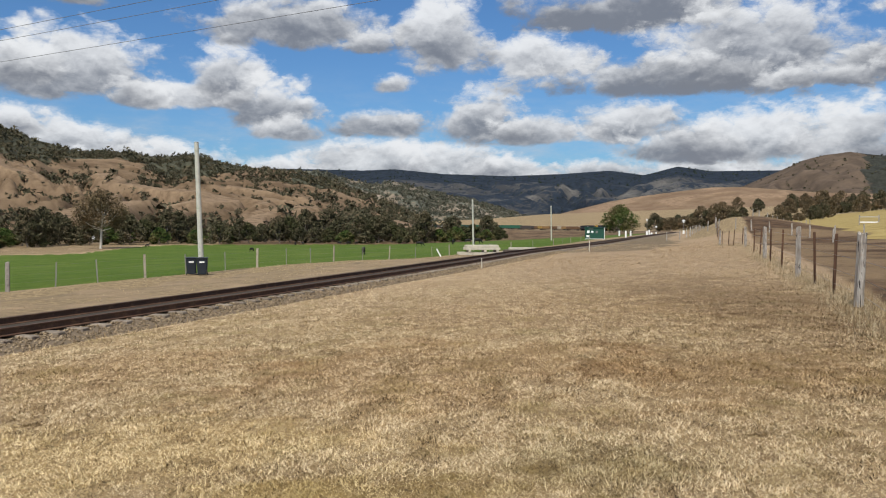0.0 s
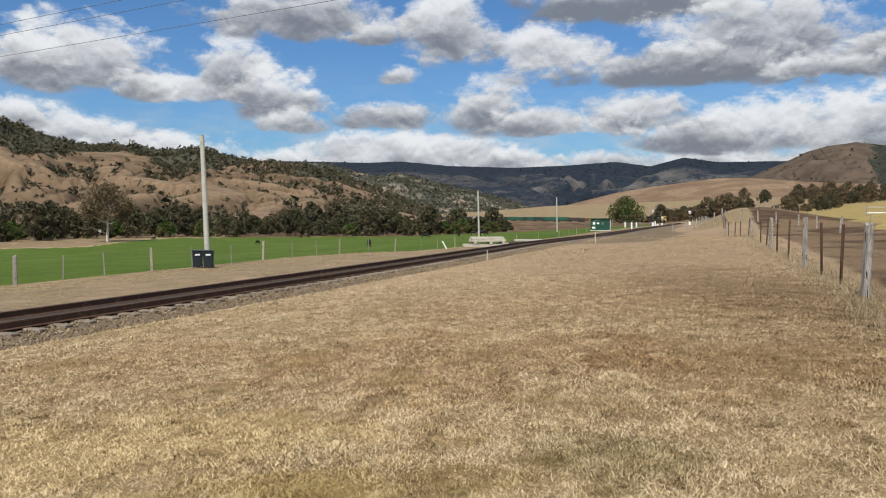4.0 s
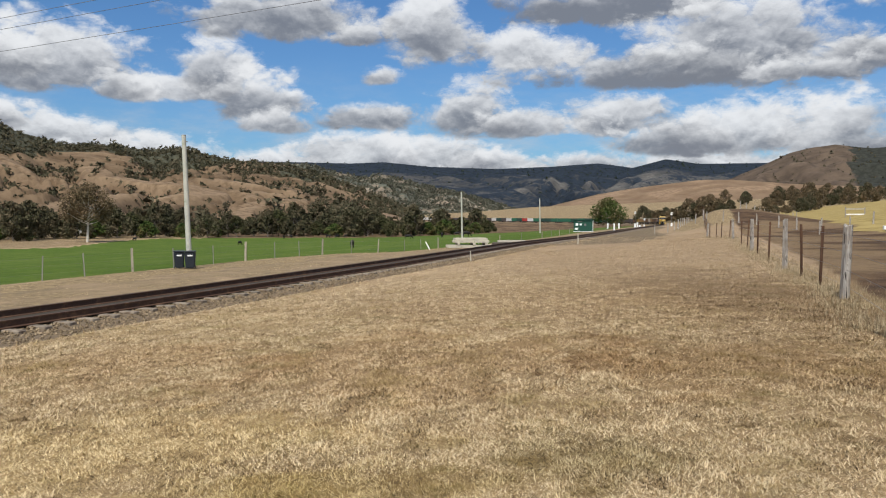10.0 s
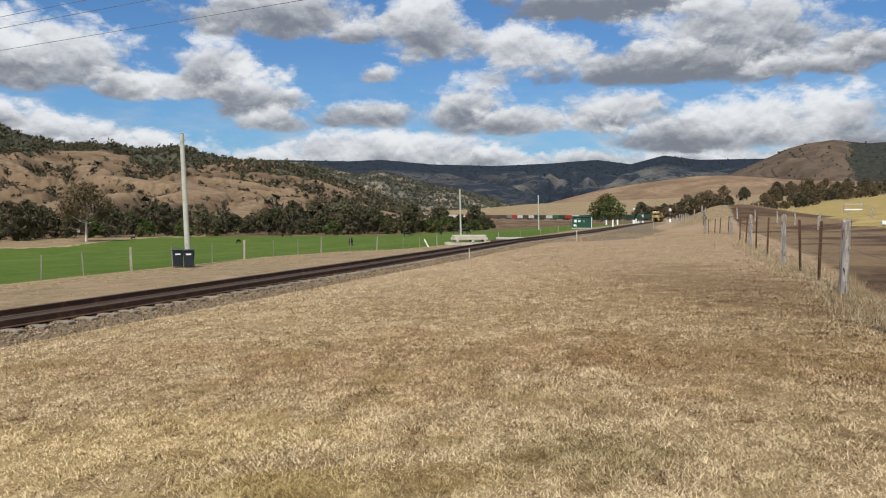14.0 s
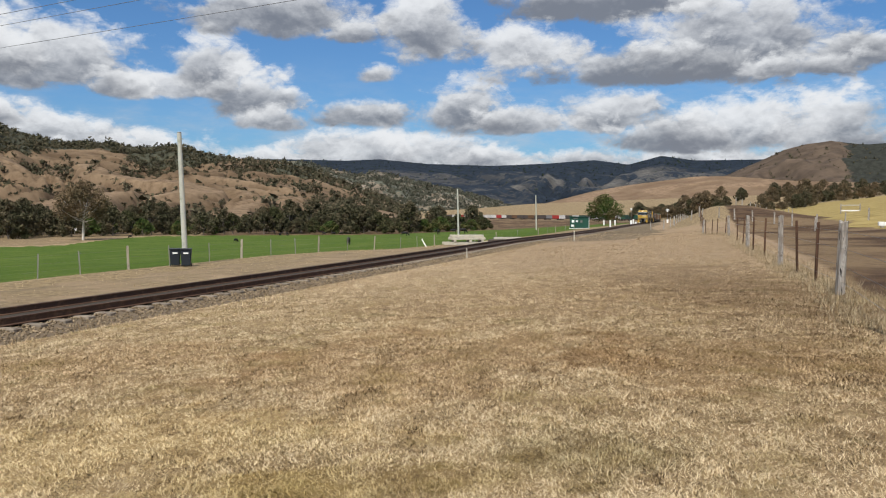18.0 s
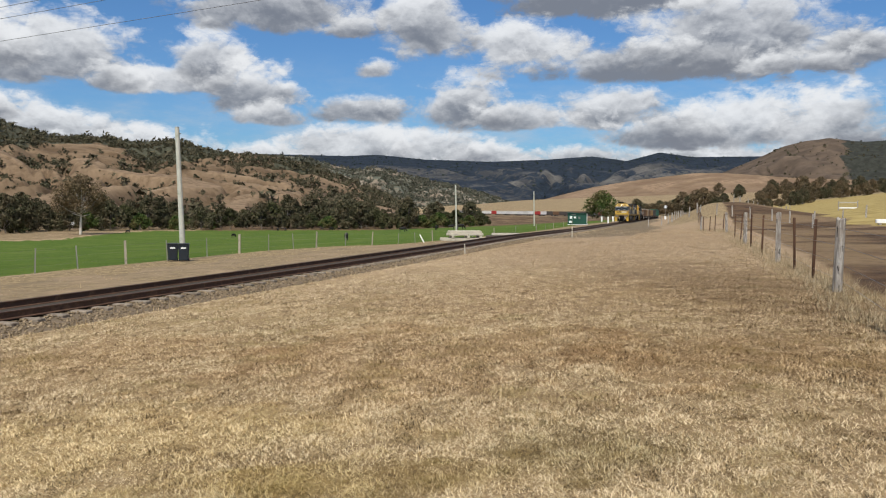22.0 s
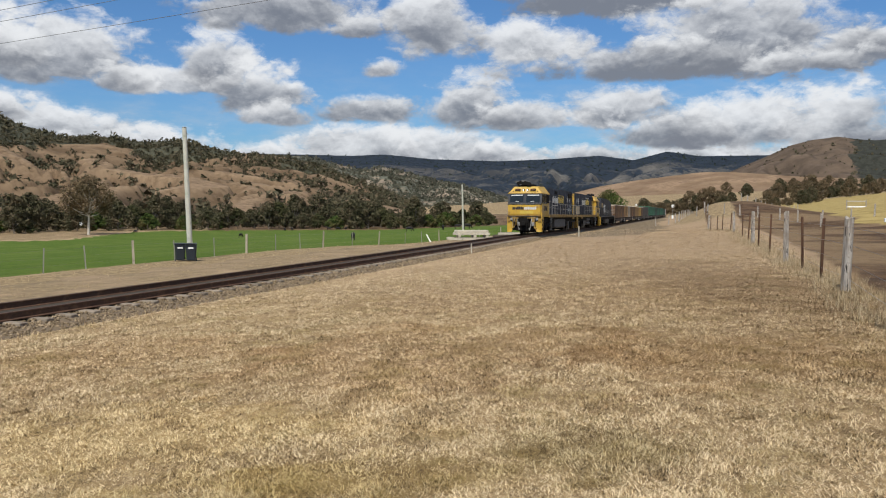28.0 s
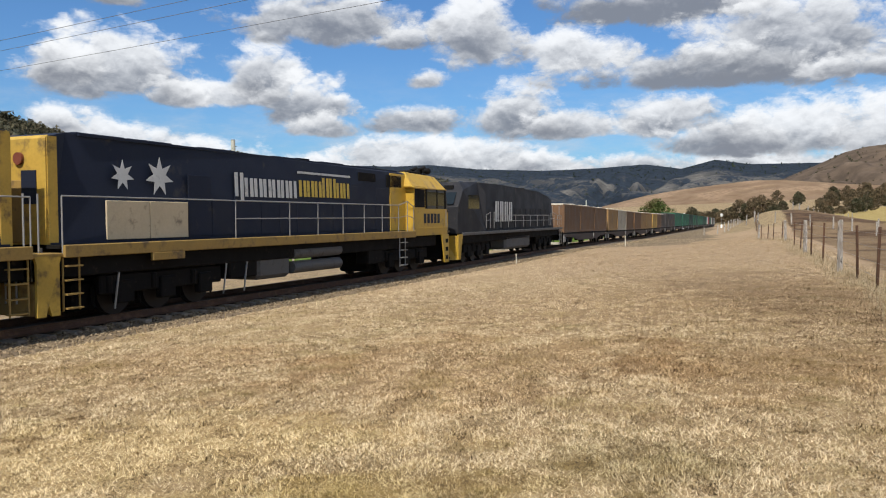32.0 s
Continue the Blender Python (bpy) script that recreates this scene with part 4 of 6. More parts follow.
def cow(x, y, rz, grazing, k):
    e = new("cow")
    e.matrix_basis = pose(x, y, gz(x, y), 0, 0, rz)
    rng = random.Random(k)
    bm = B()
    bmesh.ops.create_uvsphere(bm, u_segments=14, v_segments=9, radius=1)
    for v in bm.verts:
        f = abs(v.co.x)
        v.co = Vector((v.co.x * 0.95, v.co.y * (0.34 - 0.05 * f), 1.02 + v.co.z * (0.38 - 0.06 * f) + (0.06 if v.co.x > 0.5 else 0)))
    part("body", bm, M_COW, e)
    for sx in (-0.68, 0.62):
        for sy in (-0.19, 0.19):
            bm = B()
            tube(bm, (sx, sy, 0), (sx + rng.uniform(-.05, .05), sy, 0.42), 0.055, 0.06, 7)
            tube(bm, (sx + 0.0, sy, 0.42), (sx * 0.95, sy * 0.9, 0.9), 0.06, 0.14, 7)
            part("leg", bm, M_COW, e)
    hz, hx = (0.35, 1.32) if grazing else (1.25, 1.35)
    bm = B()
    tube(bm, (0.78, 0, 1.15), (hx - 0.05, 0, hz + 0.12), 0.22, 0.13, 9)
    part("neck", bm, M_COW, e)
    bm = B()
    tube(bm, (hx - 0.12, 0, hz + 0.16), (hx + 0.22, 0, hz - 0.12), 0.14, 0.08, 9)
    head = part("head", bm, M_COW, e)
    for sy in (-1, 1):
        part("ear", tube(B(), (hx - 0.1, sy * 0.1, hz + 0.2), (hx - 0.14, sy * 0.27, hz + 0.2), 0.05, 0.02, 6), M_COW, head)
    part("tail", tube(B(), (-0.93, 0, 1.15), (-1.0, 0, 0.4), 0.03, 0.02, 6), M_COW, e)
    tagged(e, "black cow grazing on green pasture" if grazing else "black cow standing on green pasture", "cow", "cattle in the paddock")
    return e


for i, (x, y, rz, g) in enumerate(((-64.8, 260, 70, 1), (-9.4, 231, 10, 1), (0.3, 228, 95, 1), (6.2, 200, 20, 1), (-15.5, 141, 100, 1), (4.6, 232, 0, 0))):
    cow(x, y, rz, g, i)
for i, (x, y) in enumerate(((-52, 372), (-48, 374), (-44, 371), (-70, 360), (-67, 362), (-125, 330), (-170, 330))):
    cow(x, y, 30 * i, i % 2, 20 + i)


# overhead cables crossing the sky
def cable(p, q, sag):
    pts = []
    for i in range(25):
        t = i / 24
        v = Vector(p).lerp(Vector(q), t)
        v.z -= sag * 4 * t * (1 - t)
        pts.append(v)
    return wire_run("power_cable", "thin dark overhead power cable", pts, 0.011, M_CABLE, "cable", "overhead cables")


# ---- trees ----
LEAF_A = leaf_material("gum_leaf_dark", (0.030, 0.036, 0.016), (0.082, 0.084, 0.038), (0.115, 0.098, 0.052))
LEAF_B = leaf_material("gum_leaf_olive", (0.040, 0.042, 0.022), (0.105, 0.096, 0.055), (0.135, 0.104, 0.064))
LEAF_D = leaf_material("gum_leaf_brown", (0.058, 0.048, 0.028), (0.155, 0.118, 0.066), (0.180, 0.125, 0.072))
LEAF_C = leaf_material("broad_leaf_green", (0.028, 0.050, 0.014), (0.085, 0.12, 0.032), (0.14, 0.11, 0.05))


def tree(name, label, seed, h, w, bare, leaves, size, leaf, bark, group="", clusters=14, puff=1.0):
    """Tapered trunk, forking limbs, and a crown of leaf clumps round the limb ends. bare: how much of the height is clear trunk."""
    rng = random.Random(seed)
    e = new(name)
    bm = B()
    r = 0.022 * h
    top = Vector((rng.uniform(-.06, .06) * h, rng.uniform(-.06, .06) * h, h * (bare + 0.25)))
    mid_p = Vector((top.x * 0.3, top.y * 0.3, h * bare))
    tube(bm, (0, 0, -0.5), mid_p, r, r * 0.72, 9)
    tube(bm, mid_p, top, r * 0.72, r * 0.35, 8)
    ends = []
    for i in range(clusters):
        a = i * 2.4 + rng.uniform(-.4, .4)
        t = (i + 0.5) / clusters
        z = h * (bare + 0.12 + (0.86 - bare - 0.12) * t)
        spread = w / 2 * (0.35 + 0.65 * math.sin(math.pi * min(1, 0.22 + t * 0.80))) * rng.uniform(0.55, 0.95)
        p = Vector((math.cos(a) * spread, math.sin(a) * spread, z))
        root = mid_p.lerp(top, min(1, max(0, t * 0.9)))
        kink = root.lerp(p, 0.55) + Vector((0, 0, -0.03 * h))
        tube(bm, root, kink, r * 0.34, r * 0.2, 6)
        tube(bm, kink, p, r * 0.2, r * 0.06, 5)
        ends.append((p, w * puff * rng.uniform(0.13, 0.22)))
    ends.append((Vector((top.x, top.y, h * 0.9)), w * 0.17))
    part("trunk", bm, bark, e)
    nr = np.random.default_rng(seed)
    per = leaves // len(ends)
    V, F = [], []
    for p, rad in ends:
        d = nr.normal(0, 1, (per, 3))
        d /= np.linalg.norm(d, axis=1)[:, None]
        q = np.array(p) + d * (rad * nr.uniform(0.35, 1.0, (per, 1)) ** 0.6) * (1.15, 1.15, 0.8)
        q += nr.normal(0, 0.06, (per, 3)) * rad
        u = nr.normal(0, 1, (per, 3))
        u /= np.linalg.norm(u, axis=1)[:, None]
        v = np.cross(u, nr.normal(0, 1, (per, 3)))
        v /= np.linalg.norm(v, axis=1)[:, None]
        s = size * nr.uniform(0.6, 1.4, (per, 1))
        b = len(V)
        quad = np.stack([q - u * s, q + v * s * 0.6, q + u * s, q - v * s * 0.6], 1).reshape(-1, 3)
        V += quad.tolist()
        F += [(b + 4 * i, b + 4 * i + 1, b + 4 * i + 2, b + 4 * i + 3) for i in range(per)]
    crown = mesh_object("crown", V, F, leaf)
    crown.parent = e
    return tagged(e, label, "tree", group)


def build_trees():
    rng = random.Random(21)
    # belt of river trees behind the paddock
    kinds = [tree("tree", "dark olive river tree in a dense belt behind the paddock", 30 + i, h, w, 0.05, 2400, 0.46, lf, M_TRUNK, "river trees behind the paddock")
             for i, (h, w, lf) in enumerate(((13, 11, LEAF_A), (10, 10, LEAF_B), (14.5, 9.5, LEAF_A), (9, 11, LEAF_C), (12, 12, LEAF_B), (8, 9, LEAF_A), (15, 10, LEAF_B)))]
    used = set()
    az = -40.0
    while az < 3.6:
        for row in range(3):
            k = rng.randrange(len(kinds))
            if row == 1 and rng.random() < 0.25:
                continue
            r = 398 + row * 26 + rng.uniform(-9, 9) + 18 * smooth(-3, 3, np.array(az)) - 40 * (az < -27)
            a = radians(az + rng.uniform(-.35, .35))
            x, y = r * math.sin(a), r * math.cos(a)
            grow = rng.uniform(0.78, 1.15)
            m = pose(x, y, gz(x, y) - 0.2, 0, 0, rng.uniform(0, 360)) @ Matrix.Diagonal((grow, grow, grow * rng.uniform(0.85, 1.12), 1))
            if k not in used:
                used.add(k)
                kinds[k].matrix_basis = m
            else:
                copy_thing(kinds[k], m)
        az += rng.uniform(0.6, 1.0)
    # the lone gum on bare earth
    g = tree("gum_tree", "tall lone gum tree with a thick pale trunk on bare earth", 77, 23.5, 17.5, 0.30, 7600, 0.36, LEAF_D, M_PALETRUNK, clusters=24, puff=1.12)
    g.matrix_basis = pose(-136, 311, gz(-136, 311) - 0.3, 0, 0, 40)
    # round tree inside the curve
    t = tree("shade_tree", "round dense green tree with brownish edges beside the far line", 81, 15, 16, 0.08, 5200, 0.42, LEAF_C, M_TRUNK, clusters=26)
    t.matrix_basis = pose(85.1, 411.3, gz(85.1, 411.3) - 0.2, 0, 0, 0)
    # clump behind the level crossing
    grp = "trees behind the level crossing"
    bushy = [tree("roadside_tree", "dull green roadside tree in a low clump", 90 + i, h, w, 0.04, 2600, 0.44, lf, M_TRUNK, grp)
             for i, (h, w, lf) in enumerate(((13, 11, LEAF_B), (9, 13, LEAF_D), (15, 13, LEAF_D), (10, 10, LEAF_B)))]
    spots = [(1158, 530, 0, 0.95), (1172, 560, 1, 0.9), (1186, 540, 1, 1.0), (1200, 560, 3, 0.95), (1214, 540, 1, 1.05), (1226, 550, 3, 1.0), (1240, 530, 2, 0.95), (1256, 520, 0, 1.0),
             (1268, 515, 2, 1.0), (1278, 510, 2, 1.05), (1294, 330, 3, 0.45)]
    for i, (px, r, k, grow) in enumerate(spots):
        a = math.atan((px - 784) / 1430) - radians(0.65)
        x, y = r * math.sin(a), r * math.cos(a)
        m = pose(x, y, gz(x, y) - 0.2 if i < 10 else gz(x, y), 0, 0, 70 * i) @ Matrix.Scale(grow, 4)
        if i in (0, 1, 6, 3):
            bushy[k].matrix_basis = m
        else:
            copy_thing(bushy[k], m)
    # belt above the golden field
    for i in range(46):
        a = radians(21.0 + 19 * (i / 45) + rng.uniform(-.25, .25))
        r = rng.uniform(235, 330)
        x, y = r * math.sin(a), r * math.cos(a)
        grow = rng.uniform(0.26, 0.48)
        copy_thing(bushy[i % 4], pose(x, y, gz(x, y) - 0.1, 0, 0, rng.uniform(0, 360)) @ Matrix.Scale(grow, 4))
    # open woodland on the slope behind
    for i in range(40):
        a = radians(18.6 + 14 * rng.random() ** 1.2)
        r = rng.uniform(480, 800)
        x, y = r * math.sin(a), r * math.cos(a)
        copy_thing(bushy[i % 4], pose(x, y, gz(x, y) - 0.3, 0, 0, rng.uniform(0, 360)) @ Matrix.Scale(rng.uniform(0.6, 1.05), 4))


build_trees()
cable((-74.0, 67.9, 9.6), (36.6, 6.2, 9.5), 0.35)
cable((-71.8, 65.3, 10.1), (30.4, 8.2, 10.1), 0.35)
cable((-71.8, 63.6, 10.1), (28.1, 8.3, 10.1), 0.35)


# far paddock on the right: cross fence, yard rails, a white trough and a hurdle
def right_paddock():
    rng = random.Random(12)
    rows = [((33.0, 70.0), (26.5, 100.0), 11), ((31.0, 66.0), (62.0, 92.0), 9), ((40.0, 108.0), (66.0, 150.0), 12), ((27.5, 95.0), (60.0, 190.0), 16)]
    post = wood_post(1.15, 0.07, M_SPLIT, "yard_post", "grey timber post of a far paddock fence", seed=40, group="posts of the far paddock fences")
    first = True
    for (xa, ya), (xb, yb), n in rows:
        for i in range(n):
            t = i / (n - 1)
            x, y = xa + (xb - xa) * t + rng.uniform(-.2, .2), ya + (yb - ya) * t
            m = pose(x, y, gz(x, y) - 0.03, rng.uniform(-4, 4), rng.uniform(-4, 4), rng.uniform(0, 360))
            if first:
                post.matrix_basis, first = m, False
            else:
                copy_thing(post, m)
    e = new("trough")
    x, y = 35.4, 62.6
    e.matrix_basis = pose(x, y, gz(x, y), 0, 0, -20) @ Matrix.Scale(0.7, 4)
    bm = B()
    box(bm, -1.4, 1.4, -0.4, 0.4, 0.1, 0.55, 0.04)
    part("tub", bm, M_WHITE, e)
    for s in (-1, 1):
        part("foot", box(B(), s * 1.0 - 0.15, s * 1.0 + 0.15, -0.35, 0.35, -0.1, 0.1), M_GREYWOOD, e)
    tagged(e, "white water trough in the bare paddock", "trough")
    e = new("hurdle")
    x, y = 51.0, 99.5
    e.matrix_basis = pose(x, y, gz(x, y), 0, 0, -24) @ Matrix.Scale(0.85, 4)
    for s in (-1, 1):
        part("upright", box(B(), s * 1.25 - 0.07, s * 1.25 + 0.07, -0.07, 0.07, -0.2, 1.25), M_GREYWOOD, e)
    for z, m in ((0.22, M_WHITE), (1.0, M_TIMBER)):
        part("rail", box(B(), -1.25, 1.25, -0.05, 0.05, z - 0.09, z + 0.09), m, e, "pale rail")
    tagged(e, "pale timber hurdle standing in the golden field", "hurdle")
    e = new("sign_board")
    x, y = -165.0, 372.0
    e.matrix_basis = pose(x, y, gz(x, y), 0, 0, 24)
    part("board", box(B(), -1.6, 1.6, -0.05, 0.05, 2.2, 3.6), M_WHITE, e)
    for s in (-1, 1):
        part("leg", tube(B(), (s * 1.3, 0, -0.3), (s * 1.3, 0, 2.3), 0.07, n=8), M_GREYWOOD, e)
    tagged(e, "white board on posts beside the river trees", "sign")


right_paddock()
# ---- train ----
M_YELLOW = mat("loco_yellow", (0.46, 0.285, 0.035), 0.5, 0, 0.18, 1.5, 25, 0.05, (0.24, 0.14, 0.05), 0.10)
M_DULLYELLOW = mat("grimy_yellow", (0.29, 0.185, 0.055), 0.65, 0, 0.28, 1.5, 25, 0.08, (0.12, 0.08, 0.045), 0.12, spec=0.2)
M_STAINED = mat("stained_yellow", (0.44, 0.28, 0.05), 0.6, 0, 0.25, 1.2, 16, 0.08, (0.10, 0.065, 0.035), 0.13, spec=0.25)
M_NAVY = mat("loco_navy", (0.012, 0.016, 0.030), 0.6, 0, 0.3, 1.0, 18, 0.04, (0.035, 0.033, 0.034), 0.03, spec=0.2)
M_CHARCOAL = mat("loco_charcoal", (0.020, 0.020, 0.023), 0.65, 0, 0.3, 1.0, 18, 0.04, (0.05, 0.043, 0.036), 0.05, spec=0.2)
M_BLACK = mat("grimy_black", (0.010, 0.009, 0.008), 0.85, 0, 0.3, 3, 30, 0.2, (0.034, 0.026, 0.018), 0.04, spec=0.12)
M_TANK = mat("dusty_grey_tank", (0.105, 0.10, 0.092), 0.7, 0, 0.25, 1.5, 20, 0.1, (0.05, 0.042, 0.035), 0.08)
M_DULLRED = mat("faded_red_lamp", (0.16, 0.045, 0.025), 0.5, 0, 0.2, 3, 20, 0)
M_STEEL = mat("dull_handrail", (0.34, 0.33, 0.31), 0.5, 0.6, 0.15, 3, 20, 0)
M_DECALWHITE = mat("faded_white_decal", (0.52, 0.52, 0.50), 0.6, 0, 0.2, 2, 14, 0, (0.20, 0.20, 0.20), 0.05)
M_DECALYELLOW = mat("faded_yellow_decal", (0.50, 0.36, 0.06), 0.6, 0, 0.2, 2, 14, 0, (0.22, 0.16, 0.05), 0.05)
M_BEIGE = mat("dusty_beige_panel", (0.47, 0.385, 0.255), 0.8, 0, 0.18, 1.2, 20, 0.1, (0.20, 0.16, 0.11), 0.06)
M_WHEEL = mat("wheel_steel", (0.026, 0.021, 0.018), 0.6, 0.5, 0.3, 3, 20, 0.1)


def glass_material():
    m = bpy.data.materials.new("cab_glass")
    m.use_nodes = True
    n = Nodes(m.node_tree)
    bs = n("ShaderNodeBsdfPrincipled", {"Base Color": (0.015, 0.02, 0.022, 1), "Roughness": 0.08, "Specular IOR Level": 0.4})
    n("ShaderNodeOutputMaterial", {0: bs.outputs[0]})
    return m


def glow_material(name, color, power):
    m = bpy.data.materials.new(name)
    m.use_nodes = True
    n = Nodes(m.node_tree)
    bs = n("ShaderNodeBsdfPrincipled", {"Base Color": (*color, 1), "Emission Color": (*color, 1), "Emission Strength": power})
    n("ShaderNodeOutputMaterial", {0: bs.outputs[0]})
    return m


M_GLASS = glass_material()
M_LAMP = glow_material("headlamp_lens", (1.0, 0.95, 0.82), 2.2)
M_AMBER = glow_material("number_board_lens", (0.16, 0.07, 0.03), 0.0)
TRAIN = []          # (thing, its middle behind the leading nose, half the distance between its bogies, turned round)


def prism(bm, prof, x0, x1):
    """A (y, z) outline carried from x0 to x1."""
    return poly(bm, [(x0, y, z) for y, z in prof], (x1 - x0, 0, 0))


def star(bm, x, y, z, r, side):
    """A seven-pointed star, 6 mm thick, on a side wall."""
    pts = []
    for i in range(14):
        a = math.pi / 2 + i * math.pi / 7
        q = r if i % 2 == 0 else r * 0.45
        pts.append((x, y + q * math.cos(a), z + q * math.sin(a)))
    return poly(bm, pts, (0.006 * side, 0, 0))


def lettering(e, x, side, y0, y1, z0, z1, material, seed, label):
    """A row of plain slanted stripes where the painted name stands."""
    rng = random.Random(seed)
    n = 7
    step = (y1 - y0) / n
    tall = z1 - z0
    for i in range(n):
        a, b, lean = y0 + i * step, y0 + (i + 0.88) * step, 0.03
        hi = z1 if rng.random() < 0.3 else z1 - 0.2 * tall
        lo = z0 - 0.16 * tall if i == (n - 1 if y0 * side < 0 else 0) and rng.random() < 0.6 else z0
        w = (b - a) * 0.36
        for p, q in ((a, a + w), (b - w, b)):                    # two plain slanted stripes
            part("letter_stem", poly(B(), [(x, p, lo if p == a else z0), (x, q, lo if p == a else z0), (x, q + lean, hi), (x, p + lean, hi)], (0.006 * side, 0, 0)), material, e, label)


def bogie(e, y, axles=3, length=4.2, wheel=0.52):
    b = part("bogie", box(B(), -0.55, 0.55, y - length / 2, y + length / 2, 0.45, 0.85, 0.04), M_BLACK, e)
    for s in (-1, 1):
        bm = B()
        box(bm, s * 1.02 - 0.07, s * 1.02 + 0.07, y - length / 2, y + length / 2, 0.50, 0.95, 0.03)
        for i in range(axles):
            yy = y + (i - (axles - 1) / 2) * (length / axles)
            box(bm, s * 1.06 - 0.10, s * 1.06 + 0.10, yy - 0.26, yy + 0.26, 0.28, 0.80, 0.03)
            tube(bm, (s * 1.08, yy + 0.45, 0.55), (s * 1.08, yy + 0.45, 0.9), 0.09, n=8)
        part("side_frame", bm, M_BLACK, b)
    for i in range(axles):
        yy = y + (i - (axles - 1) / 2) * (length / axles)
        if axles == 3:
            part("traction_motor", box(B(), -0.62, 0.62, yy + 0.12, yy + 1.0, 0.15, 0.80, 0.06), M_BLACK, b)
        for s in (-1, 1):
            for k in (-1, 1):                                   # brake blocks and their hangers
                bm = B()
                box(bm, s * 0.74 - 0.05, s * 0.74 + 0.05, yy + k * (wheel + 0.08) - 0.05, yy + k * (wheel + 0.08) + 0.05, 0.26, 0.66, 0.02)
                tube(bm, (s * 0.80, yy + k * (wheel + 0.08), 0.2), (s * 0.80, yy + k * (wheel + 0.08), 0.9), 0.022, n=5)
                part("brake_block", bm, M_BLACK, b)
        for s in (-1, 1):
            bm = B()
            tube(bm, (s * 0.685, yy, wheel), (s * 0.80, yy, wheel), wheel, n=20)
            tube(bm, (s * 0.66, yy, wheel), (s * 0.685, yy, wheel), wheel + 0.03, n=20)
            part("wheel", bm, M_WHEEL, b)
    return b


def handrail(e, x, runs, material=None):
    """Walkway rail: runs is a list of (y, z of the top rail) with a stanchion at each."""
    material = material or M_STEEL
    for (ya, za), (yb, zb) in zip(runs, runs[1:]):
        part("handrail", tube(B(), (x, ya, za), (x, yb, zb), 0.019, n=6), material, e)
        part("knee_rail", tube(B(), (x, ya, 1.66 + (za - 1.66) * 0.52), (x, yb, 1.66 + (zb - 1.66) * 0.52), 0.015, n=6), material, e)
    for y, z in runs:
        part("stanchion", tube(B(), (x, y, 1.64), (x, y, z), 0.017, n=6), material, e)


def ladder(e, x, y, material, w=0.42):
    bm = B()
    for s in (-w / 2, w / 2):
        tube(bm, (x, y + s, 0.30), (x, y + s, 1.45), 0.022, n=6)
    for k in range(4):
        box(bm, x - 0.12, x + 0.03, y - w / 2, y + w / 2, 0.34 + k * 0.29, 0.37 + k * 0.29)
    part("step_ladder", bm, material, e)


def coupler(e, y, out):
    bm = B()
    box(bm, -0.13, 0.13, min(y, y + out * 0.55), max(y, y + out * 0.55), 0.75, 1.02, 0.03)
    box(bm, -0.2, 0.2, min(y + out * 0.45, y + out * 0.75), max(y + out * 0.45, y + out * 0.75), 0.72, 1.06, 0.05)
    part("coupler", bm, M_BLACK, e)
    for x in (-0.62, -0.45, 0.42, 0.6, 0.72):
        bm = B()
        pts = [(x, y, 1.05), (x + 0.02, y + out * 0.16, 0.75), (x + 0.05, y + out * 0.2, 0.5), (x + 0.1, y + out * 0.1, 0.42)]
        for p, q in zip(pts, pts[1:]):
            tube(bm, p, q, 0.025, n=6)
        part("air_hose", bm, M_BLACK, e)


